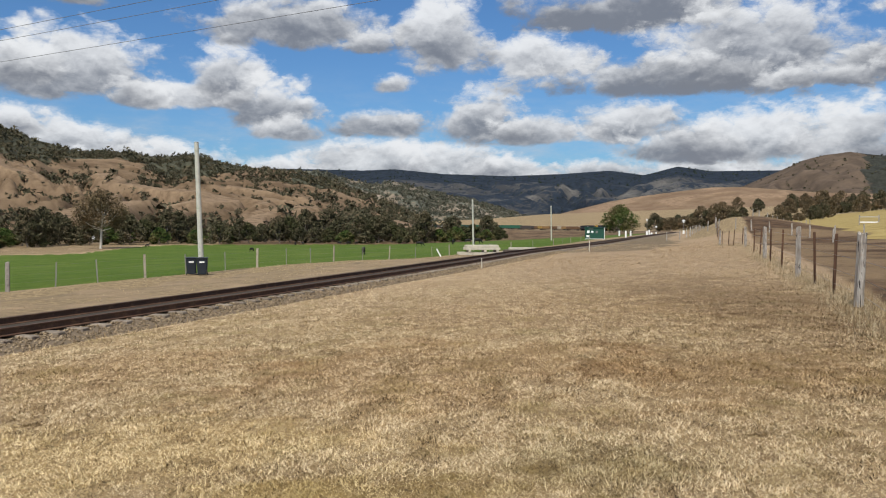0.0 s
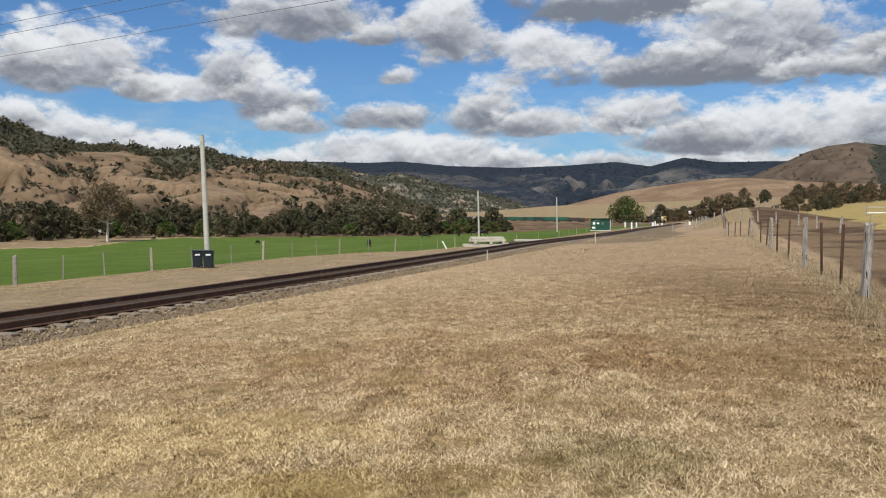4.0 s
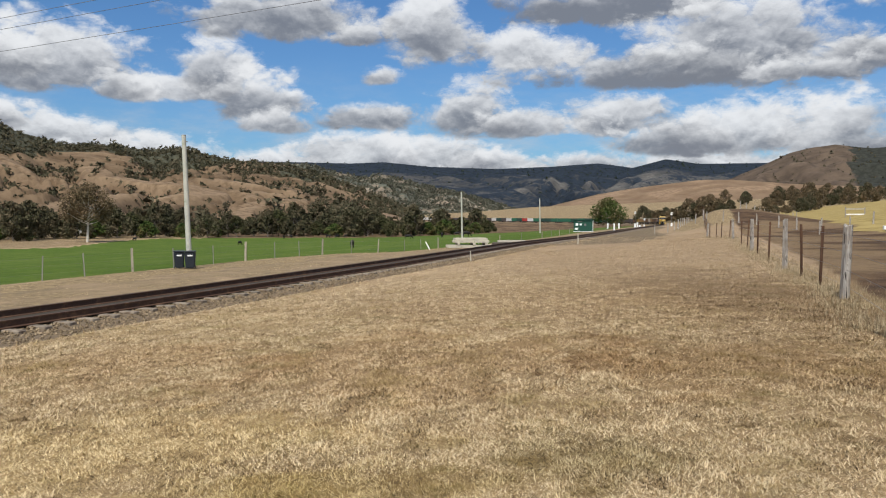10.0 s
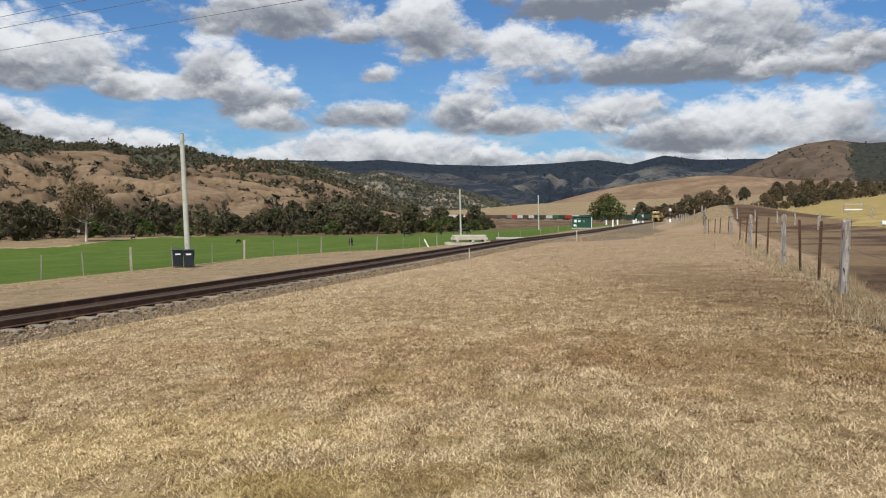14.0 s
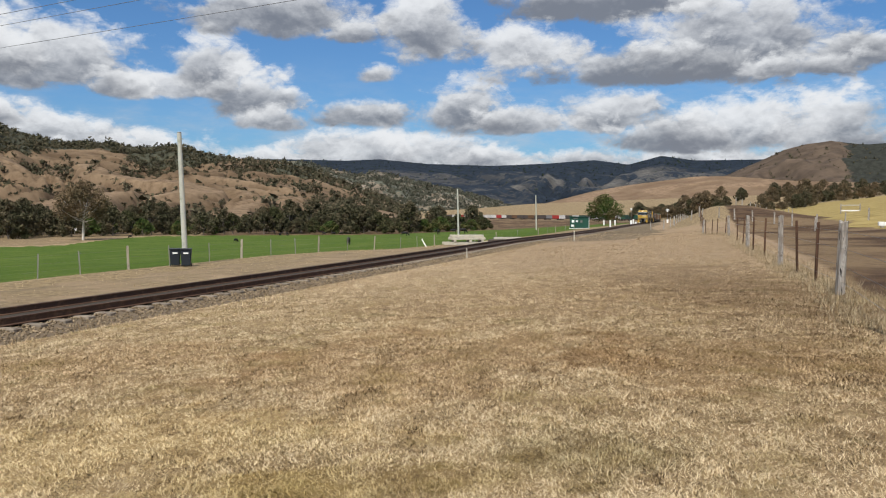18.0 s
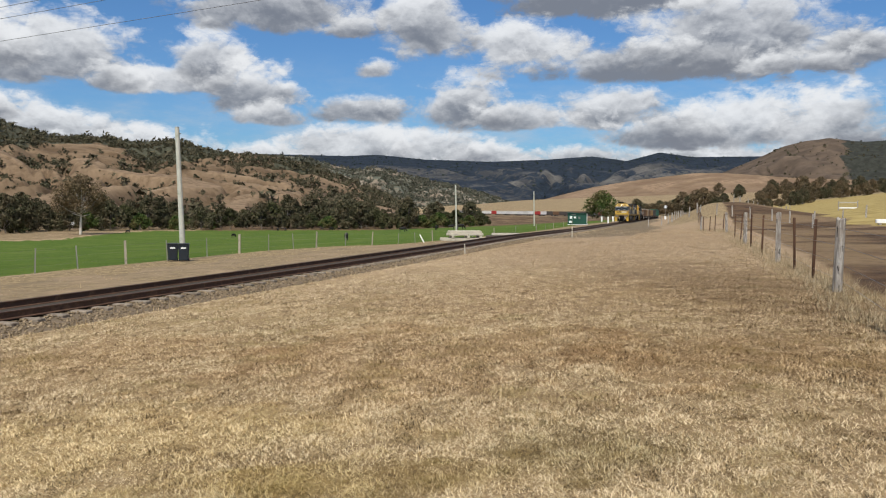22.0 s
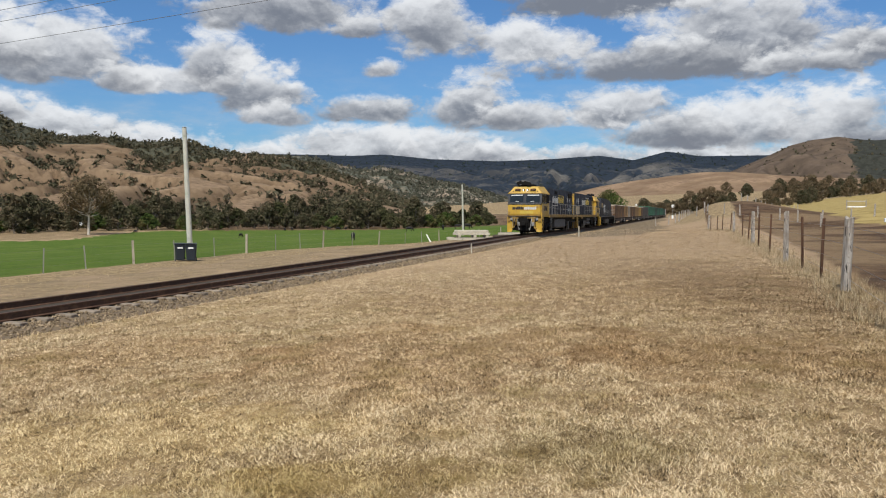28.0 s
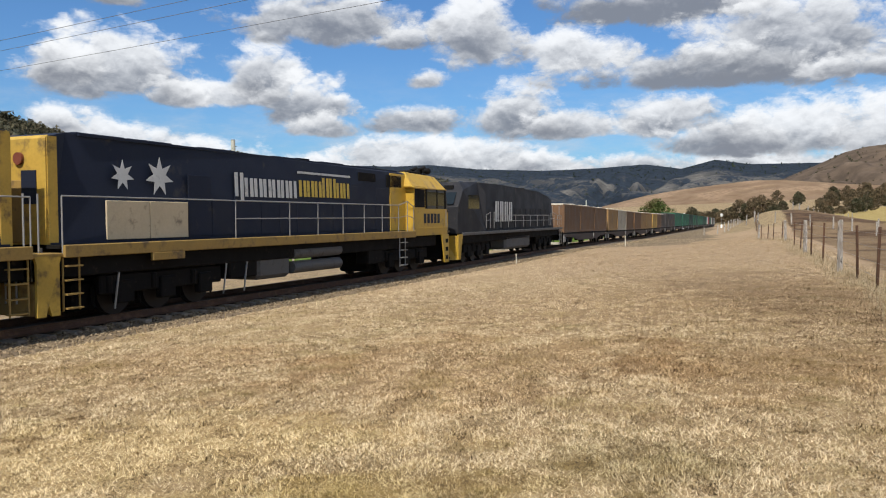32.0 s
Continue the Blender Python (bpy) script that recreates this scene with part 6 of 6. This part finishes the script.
def dark_loco(label):
    """Older charcoal hood unit behind the two yellow-nosed ones; nose at -10.6."""
    e = new("locomotive")
    band = mat("cab_band_black", (0.016, 0.018, 0.022))
    part("underframe", box(B(), -1.25, 1.25, -10.0, 10.4, 0.95, 1.36, 0.03), M_BLACK, e)
    for s in (-1, 1):
        part("sill", box(B(), s * 1.42 - 0.04, s * 1.42 + 0.04, -9.9, 10.5, 1.34, 1.48, 0.01), M_TANK, e, "pale grey sill")
        part("walkway", box(B(), min(s * 0.9, s * 1.4), max(s * 0.9, s * 1.4), -6.6, 10.4, 1.38, 1.47), M_BLACK, e)
    bm = B()
    prism(bm, [(-10.5, 1.45), (-10.4, 2.65), (-9.75, 3.45), (-9.2, 3.85), (-6.6, 3.95), (-6.4, 3.45), (-6.4, 1.45)], -1.4, 1.4)
    for v in bm.verts:
        if v.co.z > 3.6:
            v.co.x *= 0.72
    cab = part("cab", bm, M_CHARCOAL, e)
    for s in (-1, 1):
        x0, x1 = sorted((s * 0.12, s * 1.15))
        bm = B()
        poly(bm, [(x0, -10.36, 2.78), (x1, -10.36, 2.78), (x1, -9.9, 3.34), (x0, -9.9, 3.34)], (0, -0.02, 0.01))
        part("windscreen", bm, M_GLASS, cab, "dark reflecting windscreen")
        part("side_window", box(B(), s * 1.4 - 0.01, s * 1.4 + 0.01, -9.0, -7.4, 2.6, 3.25), M_GLASS, cab)
        part("headlight", tube(B(), (s * 0.14, -9.6, 3.6), (s * 0.14, -9.75, 3.58), 0.1, n=12), M_STEEL, cab)
        part("number_board", box(B(), min(s * .45, s * .9), max(s * .45, s * .9), -9.72, -9.6, 3.5, 3.68), M_BLACK, cab)
        bm = B()
        poly(bm, [(s * 0.7, -10.55, 1.35), (s * 1.38, -10.55, 1.35), (s * 1.38, -10.5, 0.24), (s * 1.1, -10.6, 0.24)], (0, 0.06, 0))
        part("plough_plate", bm, M_YELLOW, e, "yellow pilot plate")
        part("step_side", prism(B(), [(-10.5, 1.4), (-9.9, 1.4), (-10.2, 0.26), (-10.5, 0.26)], s * 1.42 - 0.03, s * 1.42 + 0.03), M_YELLOW, e)
    bm = B()
    prism(bm, [(-6.5, 1.47), (-6.5, 3.95), (-2.0, 3.98), (6.0, 3.85), (9.0, 3.55), (9.75, 3.35), (9.75, 1.47)], -0.98, 0.98)
    for v in bm.verts:
        if v.co.z > 3.3:
            v.co.x *= 0.82
    hood = part("hood", bm, M_CHARCOAL, e)
    for k in range(12):
        for s in (-1, 1):
            part("hood_door", box(B(), s * 0.98 - 0.012, s * 0.98 + 0.012, -5.8 + k * 1.2, -4.7 + k * 1.2, 1.55, 2.7, 0.006), M_CHARCOAL, hood)
    for k in range(4):
        for s in (-1, 1):
            a = -3.5 + k * 0.85
            bm = B()
            d = s * 0.995
            box(bm, min(d, d + .006 * s), max(d, d + .006 * s), a, a + 0.26, 1.95, 3.05)
            box(bm, min(d, d + .006 * s), max(d, d + .006 * s), a + 0.38, a + 0.6, 1.95, 3.05)
            part("number_block", bm, M_DECALWHITE, hood, "white painted bars")
    for s in (-1, 1):
        for run in ([(-6.3, 2.3), (-5.6, 2.45)], [(-5.0, 2.45), (-3.8, 2.3), (-2.4, 2.3), (-1.0, 2.3), (0.6, 2.3), (2.2, 2.3), (3.8, 2.3), (5.4, 2.3), (6.8, 2.3)],
                    [(7.3, 2.45), (8.2, 2.45), (9.2, 2.3), (10.3, 2.3)]):
            handrail(e, s * 1.4, run)
        ladder(e, s * 1.4, 10.1, M_STEEL)
    part("fuel_tank", box(B(), -1.25, 1.25, -2.4, 2.6, 0.4, 1.2, 0.12), M_TANK, e, "dusty grey fuel tank")
    for yy in (-4.0, 0.5, 4.0, 7.4):
        part("roof_fan", tube(B(), (0, yy, 3.7), (0, yy, 3.98 if yy < 5 else 3.8), 0.5, n=20), M_BLACK, hood)
    bogie(e, -6.7)
    bogie(e, 6.7)
    coupler(e, -10.4, -1)
    coupler(e, 10.4, 1)
    return tagged(e, label, "locomotive", "locomotives of the freight train")


TRAIN.append((mainline_loco("yellow-nosed dark blue diesel locomotive leading the freight train", 1, False), 10.75, 6.9, False))
TRAIN.append((mainline_loco("dark blue diesel locomotive coupled cab-last behind the leader", -1, True), 32.1, 6.9, True))
TRAIN.append((dark_loco("charcoal diesel locomotive with white number bars, coupled third"), 54.3, 6.7, False))


def flat_wagon():
    e = new("flat_wagon")
    part("deck", box(B(), -1.25, 1.25, -9.6, 9.6, 0.92, 1.04, 0.02), M_BLACK, e)
    for s in (-1, 1):
        bm = B()
        prism(bm, [(-9.5, 0.94), (9.5, 0.94), (9.5, 0.72), (6.0, 0.66), (4.2, 0.42), (-4.2, 0.42), (-6.0, 0.66), (-9.5, 0.72)], s * 1.18 - 0.05, s * 1.18 + 0.05)
        part("side_beam", bm, mat("wagon_brown", (0.085, 0.06, 0.045), 0.8, 0, 0.3, 2, 20, 0.1), e)
        for y in (-9.3, 9.3):
            part("hand_step", box(B(), s * 1.2 - 0.03, s * 1.2 + 0.03, y - 0.25, y + 0.25, 0.35, 0.94), M_STEEL, e)
    for y in (-7.2, 7.2):
        bogie(e, y, 2, 2.6, 0.46)
    part("handbrake_wheel", tube(B(), (1.22, 2.5, 0.7), (1.26, 2.5, 0.7), 0.22, n=14), M_STEEL, e)
    part("brake_reservoir", tube(B(), (0.6, -2.0, 0.55), (0.6, -0.6, 0.55), 0.2, n=12), M_BLACK, e)
    for y in (-9.6, 9.6):
        part("drawbar", box(B(), -0.1, 0.1, min(y, y * 1.05), max(y, y * 1.05), 0.75, 0.98), M_BLACK, e)
    return tagged(e, "dark brown skeletal flat wagon carrying containers", "wagon", "flat wagons of the freight train")


def container(length, h, material, label, open_top=False, ends=None):
    """Corrugated steel box with corner posts, castings and doors; open boxes show a pale load."""
    e = new("container")
    w, L = 1.22, length / 2
    n = max(10, int(length / 0.28))
    for s in (-1, 1):
        bm = B()
        pts = []
        for i in range(n + 1):
            y = -L + 0.12 + (length - 0.24) * i / n
            pts.append((s * (w - (0.035 if i % 2 else 0.0)), y))
        for (xa, ya), (xb, yb) in zip(pts, pts[1:]):
            q = [bm.verts.new(p) for p in ((xa, ya, 0.14), (xb, yb, 0.14), (xb, yb, h - 0.1), (xa, ya, h - 0.1))]
            bm.faces.new(q if s > 0 else q[::-1])
        part("side_wall", bm, material, e)
        for y in (-L, L):
            part("corner_post", box(B(), s * w - 0.07, s * w + 0.03, y - 0.09, y + 0.09, 0, h, 0.01), material, e)
        part("top_rail", box(B(), s * w - 0.05, s * w + 0.03, -L, L, h - 0.11, h, 0.008), material, e)
        part("bottom_rail", box(B(), s * w - 0.05, s * w + 0.03, -L, L, 0, 0.15, 0.008), material, e)
    for y in (-1, 1):
        end = part("end_wall", box(B(), -w, w, y * L - 0.03, y * L + 0.03, 0.05, h - 0.05), ends or material, e)
        for x in (-0.85, -0.35, 0.35, 0.85):
            part("lock_rod", tube(B(), (x, y * (L + 0.05), 0.15), (x, y * (L + 0.05), h - 0.15), 0.02, n=6), M_STEEL, end)
    part("floor", box(B(), -w, w, -L, L, 0.0, 0.12), M_BLACK, e)
    if open_top:
        rng = random.Random(int(length * 10))
        k = int(length / 1.3)
        for i in range(k):
            y = -L + (i + 0.5) * length / k
            part("load", box(B(), -1.1, 1.1, y - length / k * 0.44, y + length / k * 0.44, h - 0.35, h + rng.uniform(0.0, 0.12), 0.05), M_BEIGE2, e, "pale bundled load")
    else:
        part("roof", box(B(), -w, w, -L, L, h - 0.08, h - 0.02, 0.01), material, e)
    return tagged(e, label, "container", "containers on the wagons")


M_BEIGE2 = mat("pale_load", (0.50, 0.44, 0.34), 0.9, 0, 0.3, 2, 20, 0.2)
PAINT = {"brown": (0.15, 0.080, 0.038), "tan": (0.29, 0.17, 0.065), "cream": (0.42, 0.36, 0.27), "yellow": (0.40, 0.25, 0.06), "dark": (0.075, 0.062, 0.055),
         "green": (0.025, 0.13, 0.075), "deep": (0.02, 0.06, 0.045), "red": (0.40, 0.035, 0.03), "white": (0.62, 0.60, 0.57), "grey": (0.22, 0.22, 0.22)}


def build_consist():
    kit = {}

    def box_of(kind, length, h, open_top, ends=None):
        key = (kind, length, open_top)
        m = mat("container_" + kind, PAINT[kind], 0.65, 0, 0.2, 0.8, 12, 0.1, tuple(v * 0.55 + 0.03 for v in PAINT[kind]), 0.08, rand=0.2)
        names = {"deep": "dark green", "dark": "dark brown", "tan": "tan brown"}
        if key not in kit:
            kit[key] = container(length, h, m, "%s %s on a flat wagon" % (names.get(kind, kind), "open container with pale load" if open_top else "corrugated steel shipping container"), open_top, M_WHITE if ends else None)
            return kit[key]
        return copy_thing(kit[key], Matrix())
    # loads of each wagon from the engines back: (kinds, open-topped)
    loads = [("brown brown brown", 1), ("tan cream brown", 1), ("brown tan tan", 1), ("yellow brown dark", 1), ("dark dark dark", 0), ("green green", 0),
             ("green green", 0), ("deep deep", 0), ("green deep", 0), ("green green", 0), ("green deep", 0), ("deep green", 0), ("white red", 0), ("deep green", 0),
             ("white dark", 0), ("deep white", 0), ("dark white", 0), ("red grey", 0), ("dark dark", 0), ("brown dark", 0), ("dark brown", 0), ("dark white", 0),
             ("red white", 0), ("white white", 0), ("white white", 0), ("white white", 0), ("red white", 0), ("white dark", 0), ("dark grey", 0), ("grey grey", 0), ("dark brown", 0)]
    wagon = flat_wagon()
    for i, (kinds, open_top) in enumerate(loads):
        back = 66.0 + 10.05 + i * 20.1
        w = wagon if i == 0 else copy_thing(wagon, Matrix())
        TRAIN.append((w, back, 7.2, False))
        kinds = kinds.split()
        step = 19.2 / len(kinds)
        for j, kind in enumerate(kinds):
            if len(kinds) == 3:
                length, h = 6.1, 2.05 if open_top else 2.3
            else:
                length, h = 9.4, 2.6
            c = box_of(kind, length, h, bool(open_top))
            TRAIN.append((c, back - 9.6 + (j + 0.5) * step, 2.5, False))


build_consist()


def motions():
    """Runs the train along the line; its nose passes s = 27.6 m at 30 s, at 18.6 m/s."""
    times = [i * 1.0 for i in range(33)]
    for thing, back, half, turned in TRAIN:
        rows = []
        lift = 1.05 if thing.name.startswith("container") else 0.0
        for t in times:
            s = 27.6 - 18.6 * (t - 30) + back
            p, q = on_line(s - half), on_line(s + half)
            d = q - p
            m = (p + q) / 2
            rise = math.degrees(math.atan2(d.z, math.hypot(d.x, d.y)))
            turn = -math.degrees(math.atan2(d.x, d.y))
            rows.append((t, pose(m.x, m.y, m.z + lift, -rise if turned else rise, 0, turn + (180 if turned else 0))))
        walk(thing, rows)


# ---- sleepers, ballast stones and dry grass ----
def build_sleepers():
    base = bpy.data.objects["ballast_bed"]
    bm = B()
    box(bm, -1.27, 1.27, -0.115, 0.115, -0.21, 0.0, 0.02)
    me = bpy.data.meshes.new("sleeper")
    bm.to_mesh(me)
    bm.free()
    me.materials.append(M_SLEEPER)
    rng = random.Random(6)
    for k in range(170):
        s = -14 + k * 0.685
        p = on_line(s, 0, -0.175)
        a = float(np.interp(s, LS, LA))
        ob = new("sleeper", me)
        ob.parent = base
        ob.matrix_basis = pose(p.x, p.y, p.z, 0, 0, -math.degrees(a) + rng.uniform(-.6, .6))


def scatter_stones():
    rng = np.random.default_rng(5)
    octa = np.array([(1, 0, 0), (0, 1, 0), (-1, 0, 0), (0, -1, 0), (0, 0, 1), (0, 0, -1)], float)
    tri = [(0, 1, 4), (1, 2, 4), (2, 3, 4), (3, 0, 4), (1, 0, 5), (2, 1, 5), (3, 2, 5), (0, 3, 5)]
    n = 45000
    s = -8 + 78 * rng.random(n) ** 1.35
    c = np.where(rng.random(n) < 0.72, rng.uniform(0.9, 3.15, n), rng.uniform(-3.4, 0.9, n))
    keep = ~((np.abs(np.abs(c) - 0.7525) < 0.09))
    s, c = s[keep], c[keep]
    a, x0, y0, z0 = (np.interp(s, LS, v) for v in (LA, LX, LY, LZ))
    x, y = x0 + c * np.cos(a), y0 - c * np.sin(a)
    bed = np.interp(c, [-2.7, -1.65, -1.12, 1.12, 1.65, 2.9], [-0.72, -0.30, -0.225, -0.225, -0.31, -0.72])
    z = np.maximum(z0 + bed, ground_z(x, y)) + 0.005
    z = np.where(np.abs(c) < 1.1, z0 - 0.205, z)
    size = rng.uniform(0.020, 0.048, len(s)) * np.where(np.abs(c) > 3.0, 0.7, 1)
    V = octa[None] * rng.uniform(0.6, 1.3, (len(s), 6, 1)) * size[:, None, None]
    t = rng.uniform(0, 6.283, len(s))
    ct, st = np.cos(t)[:, None], np.sin(t)[:, None]
    V = np.stack([V[..., 0] * ct - V[..., 1] * st + x[:, None], V[..., 0] * st + V[..., 1] * ct + y[:, None], V[..., 2] * 0.8 + z[:, None]], -1).reshape(-1, 3)
    F = (np.array(tri)[None] + 6 * np.arange(len(s))[:, None, None]).reshape(-1, 3)
    ob = fast_mesh("ballast_stones", V, F, island_material("loose_stone", [(0.085, 0.060, 0.034), (0.20, 0.148, 0.09), (0.34, 0.26, 0.165)]))
    tagged(ob, "loose grey-brown crushed stone along the rails", "stones", kind="stuff")


def island_material(name, colors, rough=0.95, spread=0.5):
    m = bpy.data.materials.new(name)
    m.use_nodes = True
    n = Nodes(m.node_tree)
    rnd = n("ShaderNodeNewGeometry").outputs["Random Per Island"]
    col = n.mix(n.ramp(rnd, 0.0, 0.5), colors[0], colors[1])
    col = n.mix(n.ramp(rnd, 0.5, 1.0), col, colors[2])
    if len(colors) > 3:
        co = n("ShaderNodeTexCoord").outputs["Object"]
        col = n.mix(n.math("MULTIPLY", n.ramp(n.noise(co, spread, 4), 0.48, 0.66), 0.6), col, colors[3])
    bs = n("ShaderNodeBsdfPrincipled", {"Base Color": col, "Roughness": rough, "Specular IOR Level": 0.2})
    n("ShaderNodeOutputMaterial", {0: bs.outputs[0]})
    return m


def lawn_material(colors):
    """Dry mown blades: pale straw over brown thatch, with olive, rust and grey patches."""
    m = bpy.data.materials.new("mown_blade")
    m.use_nodes = True
    n = Nodes(m.node_tree)
    co = n("ShaderNodeTexCoord").outputs["Object"]
    rnd = n("ShaderNodeNewGeometry").outputs["Random Per Island"]
    tuft = n.noise(n.vmath("MULTIPLY", co, (1.0, 0.55, 1.0)), 3.2, 6, 0.72)
    v = n.math("ADD", n.math("MULTIPLY", rnd, 0.85), n.math("MULTIPLY", n.math("SUBTRACT", tuft, 0.40), 1.9))
    col = n.mix(n.ramp(v, 0.08, 0.5), colors[0], colors[1])
    col = n.mix(n.ramp(v, 0.5, 0.95), col, colors[2])
    col = n.mix(n.math("MULTIPLY", n.ramp(n.noise(co, 0.8, 5, 0.6), 0.50, 0.66), 0.55), col, (0.31, 0.235, 0.088))
    col = lawn_tints(n, co, col)
    bs = n("ShaderNodeBsdfPrincipled", {"Base Color": col, "Roughness": 0.9, "Specular IOR Level": 0.2})
    n("ShaderNodeOutputMaterial", {0: bs.outputs[0]})
    return m


def blades(name, label, x, y, z, length, width, lie, material, rng):
    """Grass blades, one pointed sliver each: lie 0 stands, 1 lies flat."""
    k = len(x)
    t = rng.uniform(0, 6.283, k)
    up = np.clip(1 - lie + rng.normal(0, 0.22, k), 0.05, 1)
    out = np.sqrt(1 - up ** 2)
    dx, dy = np.cos(t) * out, np.sin(t) * out
    px, py = -np.sin(t) * width / 2, np.cos(t) * width / 2
    b = np.stack([x, y, z], -1)
    d = np.stack([dx, dy, up], -1) * length[:, None]
    w = np.stack([px, py, np.zeros(k)], -1)
    V = np.stack([b - w, b + w, b + d], 1).reshape(-1, 3)
    ob = fast_mesh(name, V, np.arange(3 * k).reshape(-1, 3), material)
    return tagged(ob, label, "grass", kind="stuff")


def build_grass():
    rng = np.random.default_rng(17)
    sward = lawn_material([(0.065, 0.041, 0.019), (0.385, 0.274, 0.140), (0.77, 0.62, 0.395)])
    straw = island_material("dry_blade", [(0.20, 0.125, 0.055), (0.46, 0.325, 0.165), (0.72, 0.57, 0.345), (0.27, 0.215, 0.080)], 0.9, 0.7)
    pale = island_material("tall_straw", [(0.20, 0.150, 0.085), (0.35, 0.272, 0.160), (0.50, 0.41, 0.265)], 0.9)
    # mown lawn, thinner with distance
    k = 1500000
    r = 4.1 * (80.0 / 4.1) ** (rng.random(k) ** 0.9)
    a = np.radians(rng.uniform(-33.5, 31.5, k))
    x, y = r * np.sin(a), r * np.cos(a)
    s, c = line_coords(x, y)
    keep = (c > 3.9 + rng.normal(0, 0.2, k)) & (c < 16.9 + 0.4 * rng.random(k))
    keep &= ~((c < 10) & (s > 46) & (rng.random(k) < 0.8))
    x, y, r = x[keep], y[keep], r[keep]
    # uneven growth, looked up on a coarse net
    net = np.array([[noise.fractal((i * 0.35, j * 0.35, 2.0), 1.0, 2.0, 3) for j in range(260)] for i in range(280)])
    patch = net[np.clip(((x + 60) / 0.5).astype(int), 0, 279), np.clip((y / 0.5).astype(int), 0, 259)]
    z = ground_z(x, y)
    s, c = line_coords(x, y)

    def lookup(net, cell):
        u, v = np.clip((x + 50) / cell, 0, len(net) - 2), np.clip(y / cell, 0, net.shape[1] - 2)
        i, j = u.astype(int), v.astype(int)
        u, v = u - i, v - j
        return (net[i, j] * (1 - u) + net[i + 1, j] * u) * (1 - v) + (net[i, j + 1] * (1 - u) + net[i + 1, j + 1] * u) * v
    lift = lookup(np.array([[noise.noise(((i * 0.3 - 50) * 0.35, j * 0.3 * 0.35, 0)) for j in range(272)] for i in range(322)]), 0.3)
    z = z + lift * 0.035 * smooth(3.6, 8, np.abs(c)) * (1 - smooth(60, 200, r))
    tuft = lookup(rng.uniform(-0.8, 0.8, (600, 500)), 0.17)
    grow = np.clip(0.92 + 0.15 * patch + 0.28 * tuft, 0.6, 1.35)
    blades("lawn_grass", "short dry straw-coloured mown grass", x, y, z - 0.003, rng.uniform(0.02, 0.058, len(x)) * grow * (1 + r / 50), 0.0046 * (1 + r / 8.5),
           0.76 - 0.15 * tuft, sward, rng)
    # long dry grass along the boundary fence and round its posts
    fx, fy = np.array(FENCE).T
    k = 26000
    t = rng.random(k) ** 1.5 * 15
    x = np.interp(t, np.arange(len(fx)), fx) + rng.normal(0, 0.30, k)
    y = np.interp(t, np.arange(len(fx)), fy) + rng.normal(0, 0.30, k)
    clump = np.array([noise.noise((p * 1.6, q * 1.6, 5.0)) for p, q in zip(x, y)])
    keep = rng.random(k) < 0.45 + 1.1 * clump
    x, y, clump = x[keep], y[keep], clump[keep]
    blades("fence_grass", "long pale dry grass along the fence line", x, y, ground_z(x, y) - 0.01, rng.uniform(0.10, 0.34, len(x)) * np.clip(0.8 + clump, 0.4, 1.6),
           0.007, 0.28, pale, rng)
    # tussocks at the grass edge by the ballast and on the far verge
    k = 22000
    s = -6 + 110 * rng.random(k) ** 1.3
    c = np.where(rng.random(k) < 0.45, rng.normal(4.3, 0.5, k), rng.uniform(-14.5, -6, k))
    la, lx, ly = (np.interp(s, LS, v) for v in (LA, LX, LY))
    x, y = lx + c * np.cos(la), ly - c * np.sin(la)
    clump = np.array([noise.noise((p * 0.9, q * 0.9, 9.0)) for p, q in zip(x, y)])
    keep = rng.random(k) < 0.35 + 1.3 * clump
    x, y = x[keep], y[keep]
    blades("verge_grass", "tufts of dry grass on the gravel verge", x, y, ground_z(x, y) - 0.01, rng.uniform(0.06, 0.2, len(x)), 0.014, 0.4, straw, rng)


build_sleepers()
scatter_stones()
build_grass()
motions()
